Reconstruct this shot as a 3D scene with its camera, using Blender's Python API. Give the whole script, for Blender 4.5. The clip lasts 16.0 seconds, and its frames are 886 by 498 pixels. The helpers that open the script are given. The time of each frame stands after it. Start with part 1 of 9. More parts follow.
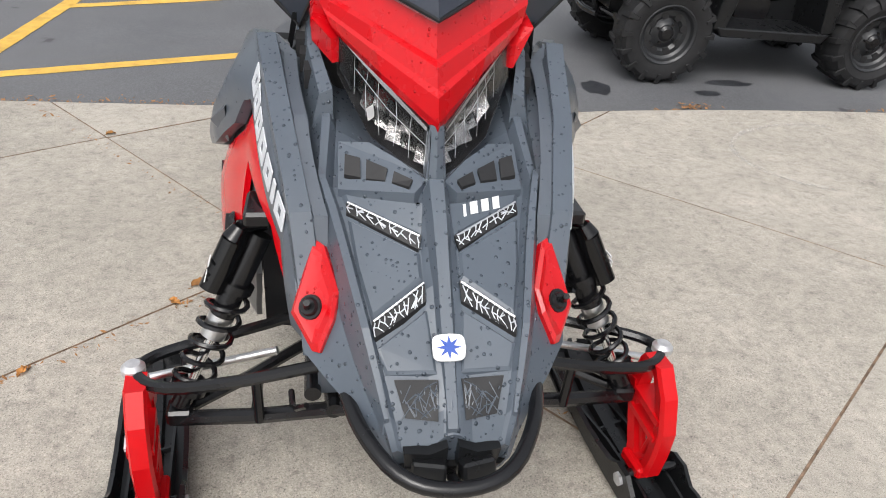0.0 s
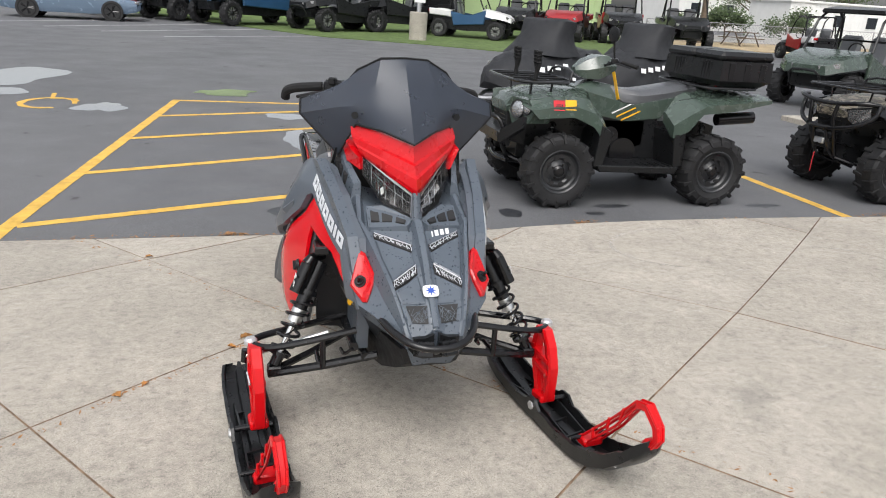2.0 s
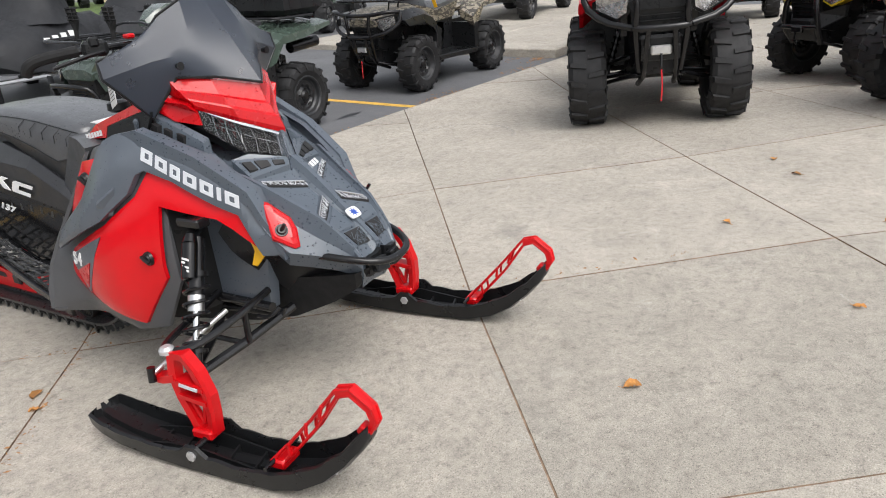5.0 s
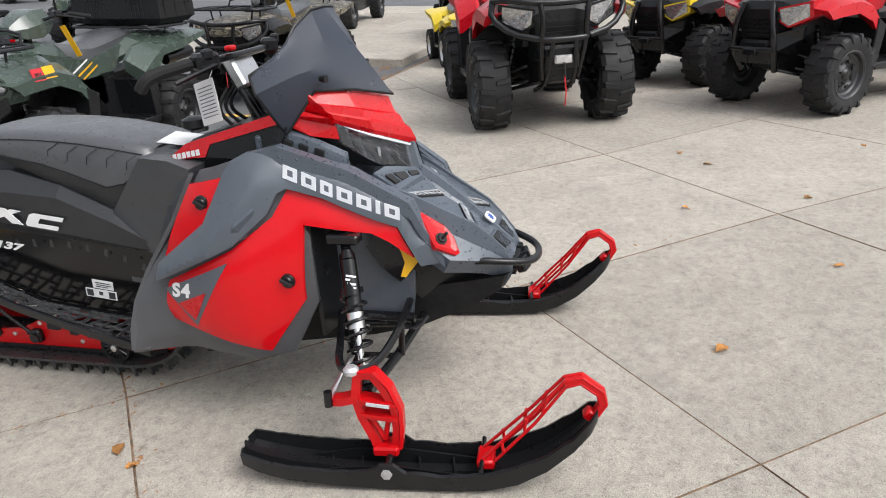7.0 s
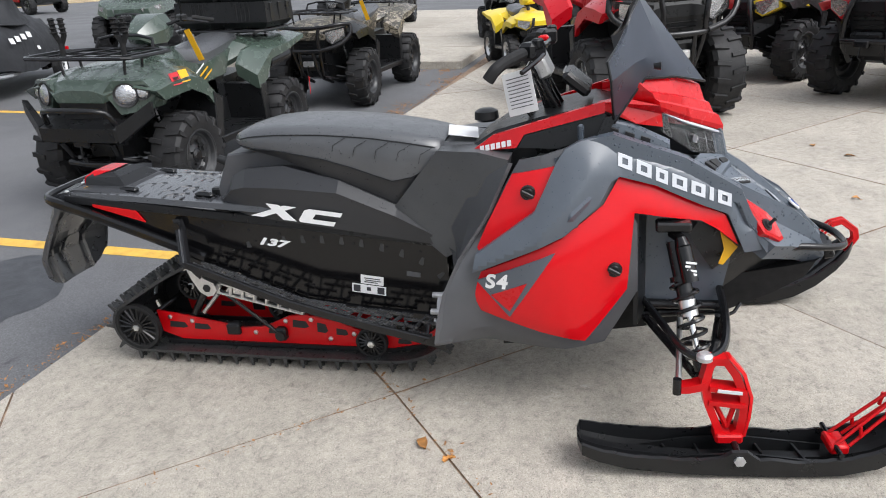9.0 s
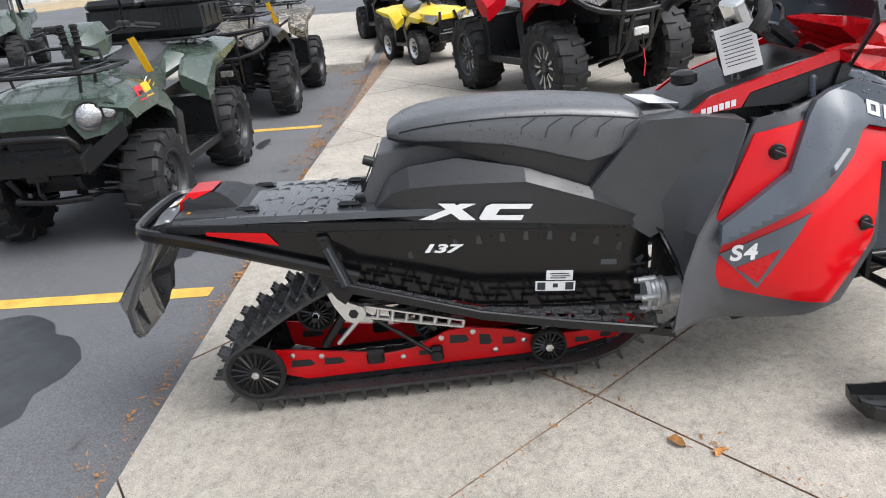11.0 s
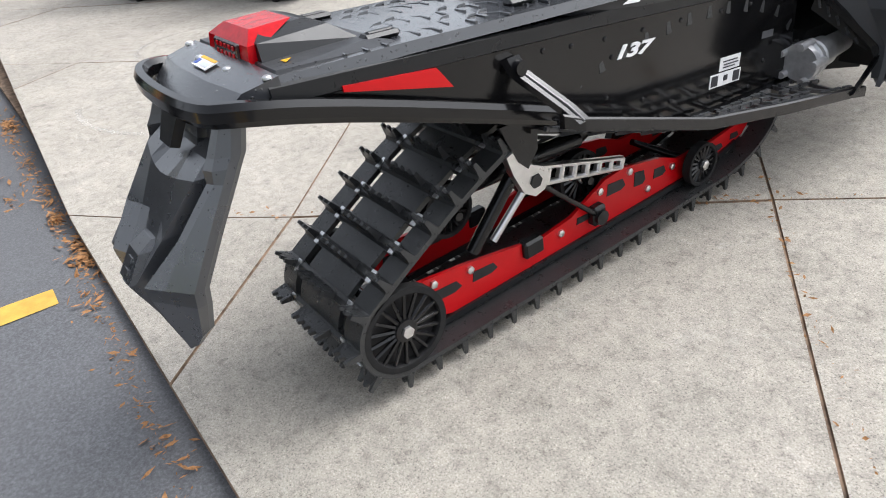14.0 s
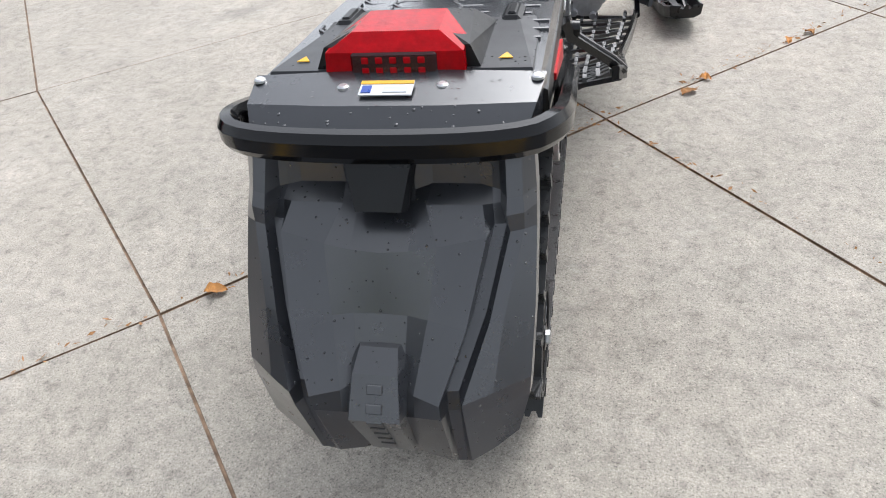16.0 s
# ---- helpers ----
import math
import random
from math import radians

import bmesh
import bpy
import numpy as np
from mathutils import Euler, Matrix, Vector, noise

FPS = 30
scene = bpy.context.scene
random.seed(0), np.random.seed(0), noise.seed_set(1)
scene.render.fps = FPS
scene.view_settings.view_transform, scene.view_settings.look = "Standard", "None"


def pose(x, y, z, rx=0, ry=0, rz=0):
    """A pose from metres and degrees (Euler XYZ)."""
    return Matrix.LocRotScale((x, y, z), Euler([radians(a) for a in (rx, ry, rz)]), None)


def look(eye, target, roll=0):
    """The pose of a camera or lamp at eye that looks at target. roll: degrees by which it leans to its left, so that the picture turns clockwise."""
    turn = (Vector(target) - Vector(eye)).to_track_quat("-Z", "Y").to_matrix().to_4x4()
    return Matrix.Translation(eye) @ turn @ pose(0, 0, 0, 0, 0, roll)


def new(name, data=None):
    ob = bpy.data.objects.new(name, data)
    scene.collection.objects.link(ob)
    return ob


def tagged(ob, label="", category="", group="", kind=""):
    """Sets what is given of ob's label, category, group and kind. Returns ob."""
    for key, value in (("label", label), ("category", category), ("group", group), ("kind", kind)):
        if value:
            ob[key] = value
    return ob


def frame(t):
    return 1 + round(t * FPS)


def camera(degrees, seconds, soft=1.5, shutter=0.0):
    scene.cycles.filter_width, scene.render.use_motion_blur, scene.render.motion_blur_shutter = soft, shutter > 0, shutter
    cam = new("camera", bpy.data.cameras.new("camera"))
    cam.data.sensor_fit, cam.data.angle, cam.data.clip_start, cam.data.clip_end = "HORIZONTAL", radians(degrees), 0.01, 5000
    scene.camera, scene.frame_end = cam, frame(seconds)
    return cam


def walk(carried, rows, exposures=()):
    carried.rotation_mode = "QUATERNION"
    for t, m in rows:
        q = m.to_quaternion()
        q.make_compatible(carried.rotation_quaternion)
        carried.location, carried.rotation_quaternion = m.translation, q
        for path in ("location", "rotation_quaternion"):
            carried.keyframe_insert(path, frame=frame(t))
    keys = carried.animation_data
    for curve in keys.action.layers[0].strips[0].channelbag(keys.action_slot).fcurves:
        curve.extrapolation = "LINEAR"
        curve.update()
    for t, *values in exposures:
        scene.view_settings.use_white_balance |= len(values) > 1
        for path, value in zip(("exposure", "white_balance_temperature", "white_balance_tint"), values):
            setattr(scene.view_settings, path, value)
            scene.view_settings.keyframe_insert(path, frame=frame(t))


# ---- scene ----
cam = camera(65.2, 16.0, 1.0)
EXPOSURES = [(0.0, 0.0, 6480, 10), (4.0, 0.0, 6480, 10), (7.0, 0.03, 6400, 10), (8.5, 0.10, 6300, 10), (10.0, 0.22, 6240, 10), (12.5, 0.38, 6240, 10), (13.5, 0.40, 6230, 10), (14.5, 0.32, 6180, 10), (16.0, 0.24, 6180, 10)]
PATH = [
    (0, (-0.174, -0.991, 1.228), (0.162, 0.713, 0.237), 4.8),
    (0.5, (-0.223, -1.311, 1.291), (0.139, 0.446, 0.407), 4.0),
    (1, (-0.319, -1.62, 1.339), (0.075, 0.192, 0.589), 3.7),
    (1.5, (-0.444, -1.877, 1.343), (0.008, -0.031, 0.719), 3.6),
    (2, (-0.501, -2.109, 1.329), (0.018, -0.263, 0.758), 2.8),
    (2.5, (-0.624, -2.249, 1.331), (-0.062, -0.412, 0.777), 2.2),
    (3, (-0.81, -2.296, 1.277), (-0.13, -0.497, 0.73), 2.1),
    (3.5, (-0.946, -2.13, 1.234), (0.077, -0.51, 0.66), -4.0),
    (4, (-1.099, -1.941, 1.216), (0.125, -0.491, 0.583), -5.3),
    (4.2, (-1.185, -1.862, 1.214), (0.102, -0.479, 0.557), -5.7),
    (6.3, (-1.885, -1.0, 1.311), (-0.122, -0.418, 0.568), -4.9),
    (6.5, (-1.908, -0.89, 1.319), (-0.138, -0.328, 0.576), -4.8),
    (7, (-2.034, -0.629, 1.356), (-0.252, -0.122, 0.603), -4.5),
    (7.5, (-2.13, -0.386, 1.357), (-0.338, 0.097, 0.613), -4.4),
    (8, (-2.126, -0.114, 1.375), (-0.332, 0.365, 0.632), -4.5),
    (8.5, (-2.211, 0.087, 1.376), (-0.424, 0.603, 0.641), -5.0),
    (9, (-2.276, 0.303, 1.388), (-0.489, 0.809, 0.647), -5.5),
    (9.5, (-2.3, 0.565, 1.373), (-0.501, 1.041, 0.642), -5.4),
    (10, (-2.345, 0.858, 1.393), (-0.531, 1.253, 0.65), -5.5),
    (10.2, (-2.33, 0.965, 1.39), (-0.507, 1.303, 0.64), -6.2),
    (12.3, (-1.784, 2.155, 1.288), (-0.011, 1.785, 0.441), -8.5),
    (12.5, (-1.716, 2.246, 1.254), (0.029, 1.794, 0.387), -8.3),
    (13, (-1.539, 2.42, 1.149), (0.121, 1.782, 0.233), -9.1),
    (13.5, (-1.34, 2.539, 1.042), (0.219, 1.777, 0.047), -11.0),
    (14, (-1.179, 2.71, 1.047), (0.264, 1.834, -0.025), -10.1),
    (14.5, (-0.991, 2.847, 1.063), (0.161, 1.682, -0.084), -9.8),
    (15, (-0.733, 2.924, 1.09), (0.14, 1.58, -0.106), -8.5),
    (15.5, (-0.466, 3.052, 1.106), (0.195, 1.614, -0.117), -6.7),
    (16, (-0.24, 3.126, 1.104), (0.162, 1.61, -0.138), -7.3),
]
# the apron falls a few degrees towards the level parking lot
FALL, EDGE = -3.2, 2.75
APRON = pose(0, EDGE, 0, FALL) @ pose(0, -EDGE, 0)
walk(cam, [(t, APRON @ look(eye, target, roll)) for t, eye, target, roll in PATH], EXPOSURES)


# ---- world and light: a bright overcast day ----
world = bpy.data.worlds.new("overcast")
scene.world = world
world.use_nodes = True
wn, wl = world.node_tree.nodes, world.node_tree.links
sky = wn.new("ShaderNodeTexSky")
sky.sky_type, sky.sun_disc = "NISHITA", False
sky.sun_elevation, sky.sun_rotation = radians(52), radians(200)
sky.dust_density, sky.air_density = 4.0, 1.0
pale = wn.new("ShaderNodeHueSaturation")
pale.inputs["Saturation"].default_value = 0.22
wl.new(sky.outputs["Color"], pale.inputs["Color"])
cloud = wn.new("ShaderNodeMix")
cloud.data_type, cloud.blend_type = "RGBA", "MULTIPLY"
cloud.inputs[0].default_value = 1.0
way = wn.new("ShaderNodeTexCoord")
split = wn.new("ShaderNodeSeparateXYZ")
wl.new(way.outputs["Generated"], split.inputs[0])
lift = wn.new("ShaderNodeMapRange")
lift.inputs["To Min"].default_value, lift.inputs["To Max"].default_value = 1.45, 2.15
wl.new(split.outputs["Z"], lift.inputs["Value"])
wl.new(pale.outputs["Color"], cloud.inputs[6])
wl.new(lift.outputs[0], cloud.inputs[7])
wl.new(cloud.outputs[2], wn["Background"].inputs["Color"])
wn["Background"].inputs["Strength"].default_value = 0.125
sun = new("sun", bpy.data.lights.new("sun", "SUN"))
sun.data.energy, sun.data.angle, sun.data.color = 1.1, radians(35), (1.0, 0.97, 0.93)
sun.matrix_world = look((-3, -5, 9), (0, 0, 0))


# ---- materials ----
def ramp(nt, fac, stops):
    r = nt.nodes.new("ShaderNodeValToRGB")
    els = r.color_ramp.elements
    while len(els) < len(stops):
        els.new(0.5)
    for e, (p, c) in zip(els, stops):
        e.position = p
        e.color = (c, c, c, 1) if isinstance(c, float) else (*c, 1)
    nt.links.new(fac, r.inputs[0])
    return r.outputs[0]


def noise_tex(nt, scale, detail=4.0, rough=0.6, stretch=None, dist=0.0):
    n = nt.nodes.new("ShaderNodeTexNoise")
    n.inputs["Scale"].default_value, n.inputs["Detail"].default_value = scale, detail
    n.inputs["Roughness"].default_value, n.inputs["Distortion"].default_value = rough, dist
    co = nt.nodes.new("ShaderNodeTexCoord")
    m = nt.nodes.new("ShaderNodeMapping")
    if stretch:
        m.inputs["Scale"].default_value = stretch
    nt.links.new(co.outputs["Object"], m.inputs[0])
    nt.links.new(m.outputs[0], n.inputs["Vector"])
    return n.outputs["Fac"]


def mix_col(nt, fac, a, b, mode="MIX"):
    m = nt.nodes.new("ShaderNodeMix")
    m.data_type, m.blend_type = "RGBA", mode
    for sock, v in ((m.inputs[0], fac), (m.inputs[6], a), (m.inputs[7], b)):
        if isinstance(v, (int, float)):
            sock.default_value = v
        elif isinstance(v, tuple):
            sock.default_value = (*v, 1)
        else:
            nt.links.new(v, sock)
    return m.outputs[2]


def calc(nt, op, a, b=0.0):
    m = nt.nodes.new("ShaderNodeMath")
    m.operation = op
    for sock, v in ((m.inputs[0], a), (m.inputs[1], b)):
        if isinstance(v, (int, float)):
            sock.default_value = v
        else:
            nt.links.new(v, sock)
    return m.outputs[0]


def bump(nt, bsdf, height, dist, strength=1.0, normal=None):
    b = nt.nodes.new("ShaderNodeBump")
    b.inputs["Distance"].default_value, b.inputs["Strength"].default_value = dist, strength
    nt.links.new(height, b.inputs["Height"])
    if normal:
        nt.links.new(normal, b.inputs["Normal"])
    nt.links.new(b.outputs[0], bsdf.inputs["Normal"])
    return b.outputs[0]


def droplets(nt, scale, size):
    """Round beads of rain water of uneven size."""
    co = nt.nodes.new("ShaderNodeTexCoord")
    v = nt.nodes.new("ShaderNodeTexVoronoi")
    v.inputs["Scale"].default_value = scale
    nt.links.new(co.outputs["Object"], v.inputs["Vector"])
    sep = nt.nodes.new("ShaderNodeSeparateColor")
    nt.links.new(v.outputs["Color"], sep.inputs[0])
    r = calc(nt, "MULTIPLY", calc(nt, "POWER", sep.outputs[0], 1.8), size)
    return calc(nt, "SQRT", calc(nt, "MAXIMUM", calc(nt, "SUBTRACT", r, v.outputs["Distance"]), 0.0))


def material(name, color, rough=0.5, metal=0.0, vary=0.15, scale=9.0, grain=300.0, relief=0.0002, coat=0.0, drops=None, rand=0.0, spec=0.5):
    m = bpy.data.materials.new(name)
    m.use_nodes = True
    nt = m.node_tree
    b = nt.nodes["Principled BSDF"]
    big = noise_tex(nt, scale, 5.0, 0.65)
    f = ramp(nt, big, [(0.3, 1.0 - vary), (0.7, 1.0 + vary)])
    c = mix_col(nt, 1.0, tuple(color), f, "MULTIPLY")
    if rand:
        oi = nt.nodes.new("ShaderNodeObjectInfo")
        c = mix_col(nt, 1.0, c, ramp(nt, oi.outputs["Random"], [(0.0, 1.0 - rand), (1.0, 1.0 + rand)]), "MULTIPLY")
    nt.links.new(c, b.inputs["Base Color"])
    rr = calc(nt, "MULTIPLY", ramp(nt, noise_tex(nt, scale * 2.3, 4.0), [(0.3, 0.85), (0.75, 1.2)]), rough)
    nt.links.new(rr, b.inputs["Roughness"])
    b.inputs["Metallic"].default_value = metal
    b.inputs["Specular IOR Level"].default_value = spec
    b.inputs["Coat Weight"].default_value, b.inputs["Coat Roughness"].default_value = coat, 0.06
    n = None
    if relief:
        n = bump(nt, b, noise_tex(nt, grain, 3.0), relief, 0.6)
    if drops:
        d = droplets(nt, *drops)
        bump(nt, b, d, 0.007, 1.0, n)
        nt.links.new(calc(nt, "MULTIPLY", rr, ramp(nt, d, [(0.0, 1.0), (0.05, 0.25)])), b.inputs["Roughness"])
    return m


def concrete_material():
    m = material("broom_finished_concrete", (0.382, 0.350, 0.301), 0.85, 0, 0.12, 1.1, 500, 0, rand=0.07)
    nt = m.node_tree
    b = nt.nodes["Principled BSDF"]
    c = b.inputs["Base Color"].links[0].from_socket
    sp = ramp(nt, noise_tex(nt, 260.0, 3.0, 0.7), [(0.30, 0.26), (0.43, 0.88), (0.60, 1.10), (0.74, 1.75)])
    c = mix_col(nt, 0.9, c, sp, "MULTIPLY")
    blot = ramp(nt, noise_tex(nt, 7.0, 8.0, 0.7, dist=0.6), [(0.24, 0.60), (0.40, 0.95), (0.58, 1.03), (0.74, 1.14)])
    c = mix_col(nt, 1.0, c, blot, "MULTIPLY")
    chalk = ramp(nt, noise_tex(nt, 2.6, 9.0, 0.72, (1, 2.2, 1), 1.2), [(0.60, 0.0), (0.72, 1.0)])
    c = mix_col(nt, calc(nt, "MULTIPLY", chalk, 0.28), c, (0.62, 0.59, 0.54))
    stain = ramp(nt, noise_tex(nt, 1.1, 6.0, 0.7, dist=0.8), [(0.58, 0.0), (0.72, 1.0)])
    c = mix_col(nt, calc(nt, "MULTIPLY", stain, 0.42), c, (0.19, 0.18, 0.165))
    pits = ramp(nt, noise_tex(nt, 55.0, 6.0, 0.8), [(0.30, 0.55), (0.40, 1.0)])
    c = mix_col(nt, 0.8, c, pits, "MULTIPLY")
    specks = ramp(nt, noise_tex(nt, 34.0, 2.0, 0.5), [(0.66, 0.0), (0.70, 1.0)])
    c = mix_col(nt, calc(nt, "MULTIPLY", specks, 0.32), c, (0.10, 0.09, 0.08))
    scrape = ramp(nt, noise_tex(nt, 4.0, 8.0, 0.75, (1, 1.8, 1), 1.0), [(0.62, 0.0), (0.70, 1.0)])
    c = mix_col(nt, calc(nt, "MULTIPLY", scrape, 0.42), c, (0.58, 0.56, 0.52))
    mott = ramp(nt, noise_tex(nt, 24.0, 6.0, 0.8), [(0.34, 0.68), (0.47, 0.98), (0.66, 1.18)])
    c = mix_col(nt, 0.9, c, mott, "MULTIPLY")
    nt.links.new(c, b.inputs["Base Color"])
    n = bump(nt, b, noise_tex(nt, 190.0, 5.0, 0.75), 0.0026, 0.7)
    n = bump(nt, b, ramp(nt, noise_tex(nt, 38.0, 5.0, 0.75), [(0.30, 0.0), (0.42, 1.0)]), 0.0016, 0.5, n)
    bump(nt, b, noise_tex(nt, 9.0, 6.0, 0.7), 0.006, 0.35, n)
    return m


def asphalt_material():
    m = material("weathered_asphalt", (0.102, 0.104, 0.110), 0.72, 0, 0.14, 0.5, 90, 0)
    nt = m.node_tree
    b = nt.nodes["Principled BSDF"]
    c = b.inputs["Base Color"].links[0].from_socket
    agg = ramp(nt, noise_tex(nt, 130.0, 3.0, 0.7), [(0.32, 0.55), (0.5, 1.0), (0.68, 1.7)])
    c = mix_col(nt, 0.7, c, agg, "MULTIPLY")
    worn = ramp(nt, noise_tex(nt, 0.35, 7.0, 0.65, (1, 0.4, 1)), [(0.42, 0.0), (0.62, 1.0)])
    c = mix_col(nt, calc(nt, "MULTIPLY", worn, 0.4), c, (0.145, 0.146, 0.15))
    oil = ramp(nt, noise_tex(nt, 2.3, 4.0, 0.6), [(0.68, 0.0), (0.72, 1.0)])
    c = mix_col(nt, calc(nt, "MULTIPLY", oil, 0.6), c, (0.016, 0.016, 0.018))
    nt.links.new(c, b.inputs["Base Color"])
    bump(nt, b, noise_tex(nt, 120.0, 4.0, 0.7), 0.002, 0.5)
    return m


def glass_material(name, color, rough=0.02, ior=1.3):
    m = bpy.data.materials.new(name)
    m.use_nodes = True
    b = m.node_tree.nodes["Principled BSDF"]
    b.inputs["Base Color"].default_value = (*color, 1)
    b.inputs["Roughness"].default_value = rough
    b.inputs["Transmission Weight"].default_value = 1.0
    b.inputs["IOR"].default_value = ior
    return m


CONCRETE, ASPHALT = concrete_material(), asphalt_material()
JOINT = material("dirt_in_joints", (0.225, 0.155, 0.105), 0.95, 0, 0.6, 18, 200, 0.002)
YELLOW_PAINT = material("worn_yellow_road_paint", (0.62, 0.38, 0.07), 0.75, 0, 0.25, 8, 150, 0.002)
WHITE_PAINT = material("worn_white_road_paint", (0.55, 0.55, 0.53), 0.75, 0, 0.25, 8, 150, 0.002)
RED = material("glossy_red_plastic", (0.50, 0.002, 0.006), 0.28, 0, 0.05, 6, 200, 0.00003, 0.22, (90, 0.26), spec=0.35)
RED_GLOSS = material("dry_glossy_red_plastic", (0.60, 0.002, 0.007), 0.16, 0, 0.04, 6, 200, 0.00002, 0.1, spec=0.35)
COWL_BLACK = material("black_cowl_plastic", (0.024, 0.025, 0.028), 0.40, 0, 0.1, 8, 700, 0.0001, 0.05, (95, 0.20))
TANK_GREY = material("dark_grey_tank_plastic", (0.062, 0.065, 0.070), 0.38, 0, 0.10, 7, 700, 0.0001, 0.1, (95, 0.20))
RED_SATIN = material("red_powder_coat", (0.52, 0.003, 0.006), 0.33, 0, 0.06, 12, 400, 0.0001, 0.1, spec=0.3)
GREY = material("slate_grey_plastic", (0.078, 0.095, 0.118), 0.36, 0, 0.08, 7, 500, 0.0001, 0.2, (110, 0.42))
GREY_SIDE = material("slate_grey_side_plastic", (0.078, 0.092, 0.112), 0.34, 0, 0.08, 7, 500, 0.0001, 0.25, (100, 0.22))
CHARCOAL = material("charcoal_moulded_plastic", (0.070, 0.072, 0.078), 0.38, 0, 0.10, 8, 600, 0.0002, 0.0, spec=0.5)
DARK = material("black_moulded_plastic", (0.010, 0.0105, 0.0115), 0.30, 0, 0.14, 8, 600, 0.0002, 0.0, spec=0.35)
DECK = material("wet_black_plastic", (0.034, 0.036, 0.041), 0.24, 0, 0.12, 8, 600, 0.0001, 1.0, (105, 0.30))
FLAP_BLACK = material("wet_flap_plastic", (0.030, 0.032, 0.037), 0.30, 0, 0.14, 8, 600, 0.0001, 0.8, (105, 0.22), spec=1.0)
GLOSS_BLACK = material("gloss_black_aluminium", (0.004, 0.004, 0.0045), 0.13, 0, 0.15, 6, 300, 0.00003, 0.0, spec=0.45)
STEEL_BLACK = material("black_painted_steel", (0.007, 0.007, 0.008), 0.24, 0, 0.2, 20, 500, 0.0001, 0.1, spec=0.4)
BOARD = material("worn_black_tread_metal", (0.042, 0.044, 0.048), 0.30, 0, 0.3, 30, 300, 0.0002, 0.1, spec=0.6)
RUBBER = material("black_rubber", (0.013, 0.013, 0.0135), 0.72, 0, 0.25, 14, 300, 0.0006, spec=0.25)
TREAD = material("ribbed_track_rubber", (0.028, 0.029, 0.030), 0.30, 0, 0.2, 20, 420, 0.0016, spec=0.5)
SEAT = material("grained_black_vinyl", (0.064, 0.067, 0.073), 0.34, 0, 0.12, 9, 700, 0.0007, 0.35, (90, 0.28), spec=0.8)
CAST = material("cast_aluminium", (0.52, 0.52, 0.53), 0.40, 0.55, 0.2, 30, 300, 0.0006)
ALU = material("bare_aluminium", (0.72, 0.72, 0.72), 0.32, 1.0, 0.08, 30, 500, 0.0001)
CHROME = material("polished_steel", (0.80, 0.80, 0.80), 0.12, 1.0, 0.05, 30, 500, 0.0)
WHITE = material("white_decal", (0.78, 0.78, 0.78), 0.45, 0, 0.04, 30, 300, 0)
SILVER = material("silver_decal", (0.55, 0.57, 0.60), 0.4, 0, 0.04, 30, 300, 0)
BLUE = material("blue_enamel", (0.02, 0.07, 0.36), 0.3, 0, 0.05, 30, 300, 0)
YELLOW = material("yellow_plastic", (0.78, 0.42, 0.01), 0.35, 0, 0.06, 10, 300, 0)
PAPER = material("white_paper_label", (0.72, 0.72, 0.72), 0.6, 0, 0.06, 20, 300, 0)
INK = material("black_ink", (0.03, 0.03, 0.035), 0.6, 0, 0.05, 20, 300, 0)
SMOKE = material("smoked_polycarbonate", (0.034, 0.041, 0.056), 0.30, 0, 0.06, 5, 300, 0, 0.0, spec=0.35)
SMOKE.node_tree.nodes["Principled BSDF"].inputs["Alpha"].default_value = 0.90
for wet in (DECK, SEAT, FLAP_BLACK):
    wet.node_tree.nodes["Principled BSDF"].inputs["Coat Roughness"].default_value = 0.26
CLEAR = glass_material("clear_lens", (0.95, 0.95, 0.96))
RED_LENS = material("red_lamp_lens", (0.42, 0.001, 0.005), 0.14, 0, 0.25, 60, 90, 0.001, 0.0, spec=0.2)
DARK_LENS = material("dark_red_lamp_lens", (0.035, 0.001, 0.002), 0.10, 0, 0.3, 60, 120, 0.002, 0.1)


# ---- mesh helpers ----
def finish(name, bm, mat, angle=32):
    bmesh.ops.recalc_face_normals(bm, faces=bm.faces)
    me = bpy.data.meshes.new(name)
    bm.to_mesh(me)
    bm.free()
    me.materials.append(mat)
    for p in me.polygons:
        p.use_smooth = True
    me.set_sharp_from_angle(angle=radians(angle))
    return me


def part(name, bm, mat, parent, label="", angle=32):
    ob = new(name, finish(name, bm, mat, angle))
    ob.parent = parent
    if label:
        ob["label"] = label
    return ob


def again(ob, m, parent=None):
    """Another piece on the same mesh."""
    o = new(ob.name.split(".")[0], ob.data)
    o.parent = parent or ob.parent
    o.matrix_basis = m
    if "label" in ob:
        o["label"] = ob["label"]
    return o


def thing(name, label, category, m=None, group="", kind=""):
    return tagged(placed(new(name), m), label, category, group, kind)


def placed(ob, m):
    if m is not None:
        ob.matrix_basis = m
    return ob


def box(bm, c, size, rot=(0, 0, 0), bev=0.0):
    r = bmesh.ops.create_cube(bm, size=1.0, matrix=pose(*c, *rot) @ Matrix.Diagonal((*size, 1)))
    if bev:
        es = list({e for v in r["verts"] for e in v.link_edges})
        bmesh.ops.bevel(bm, geom=es, offset=bev, segments=1, affect="EDGES")
    return bm


def rod(bm, a, b, r, r2=None, seg=12):
    a, b = Vector(a), Vector(b)
    d = b - a
    m = Matrix.Translation((a + b) / 2) @ d.to_track_quat("Z", "Y").to_matrix().to_4x4()
    bmesh.ops.create_cone(bm, cap_ends=True, segments=seg, radius1=r, radius2=r if r2 is None else r2, depth=d.length, matrix=m)
    return bm


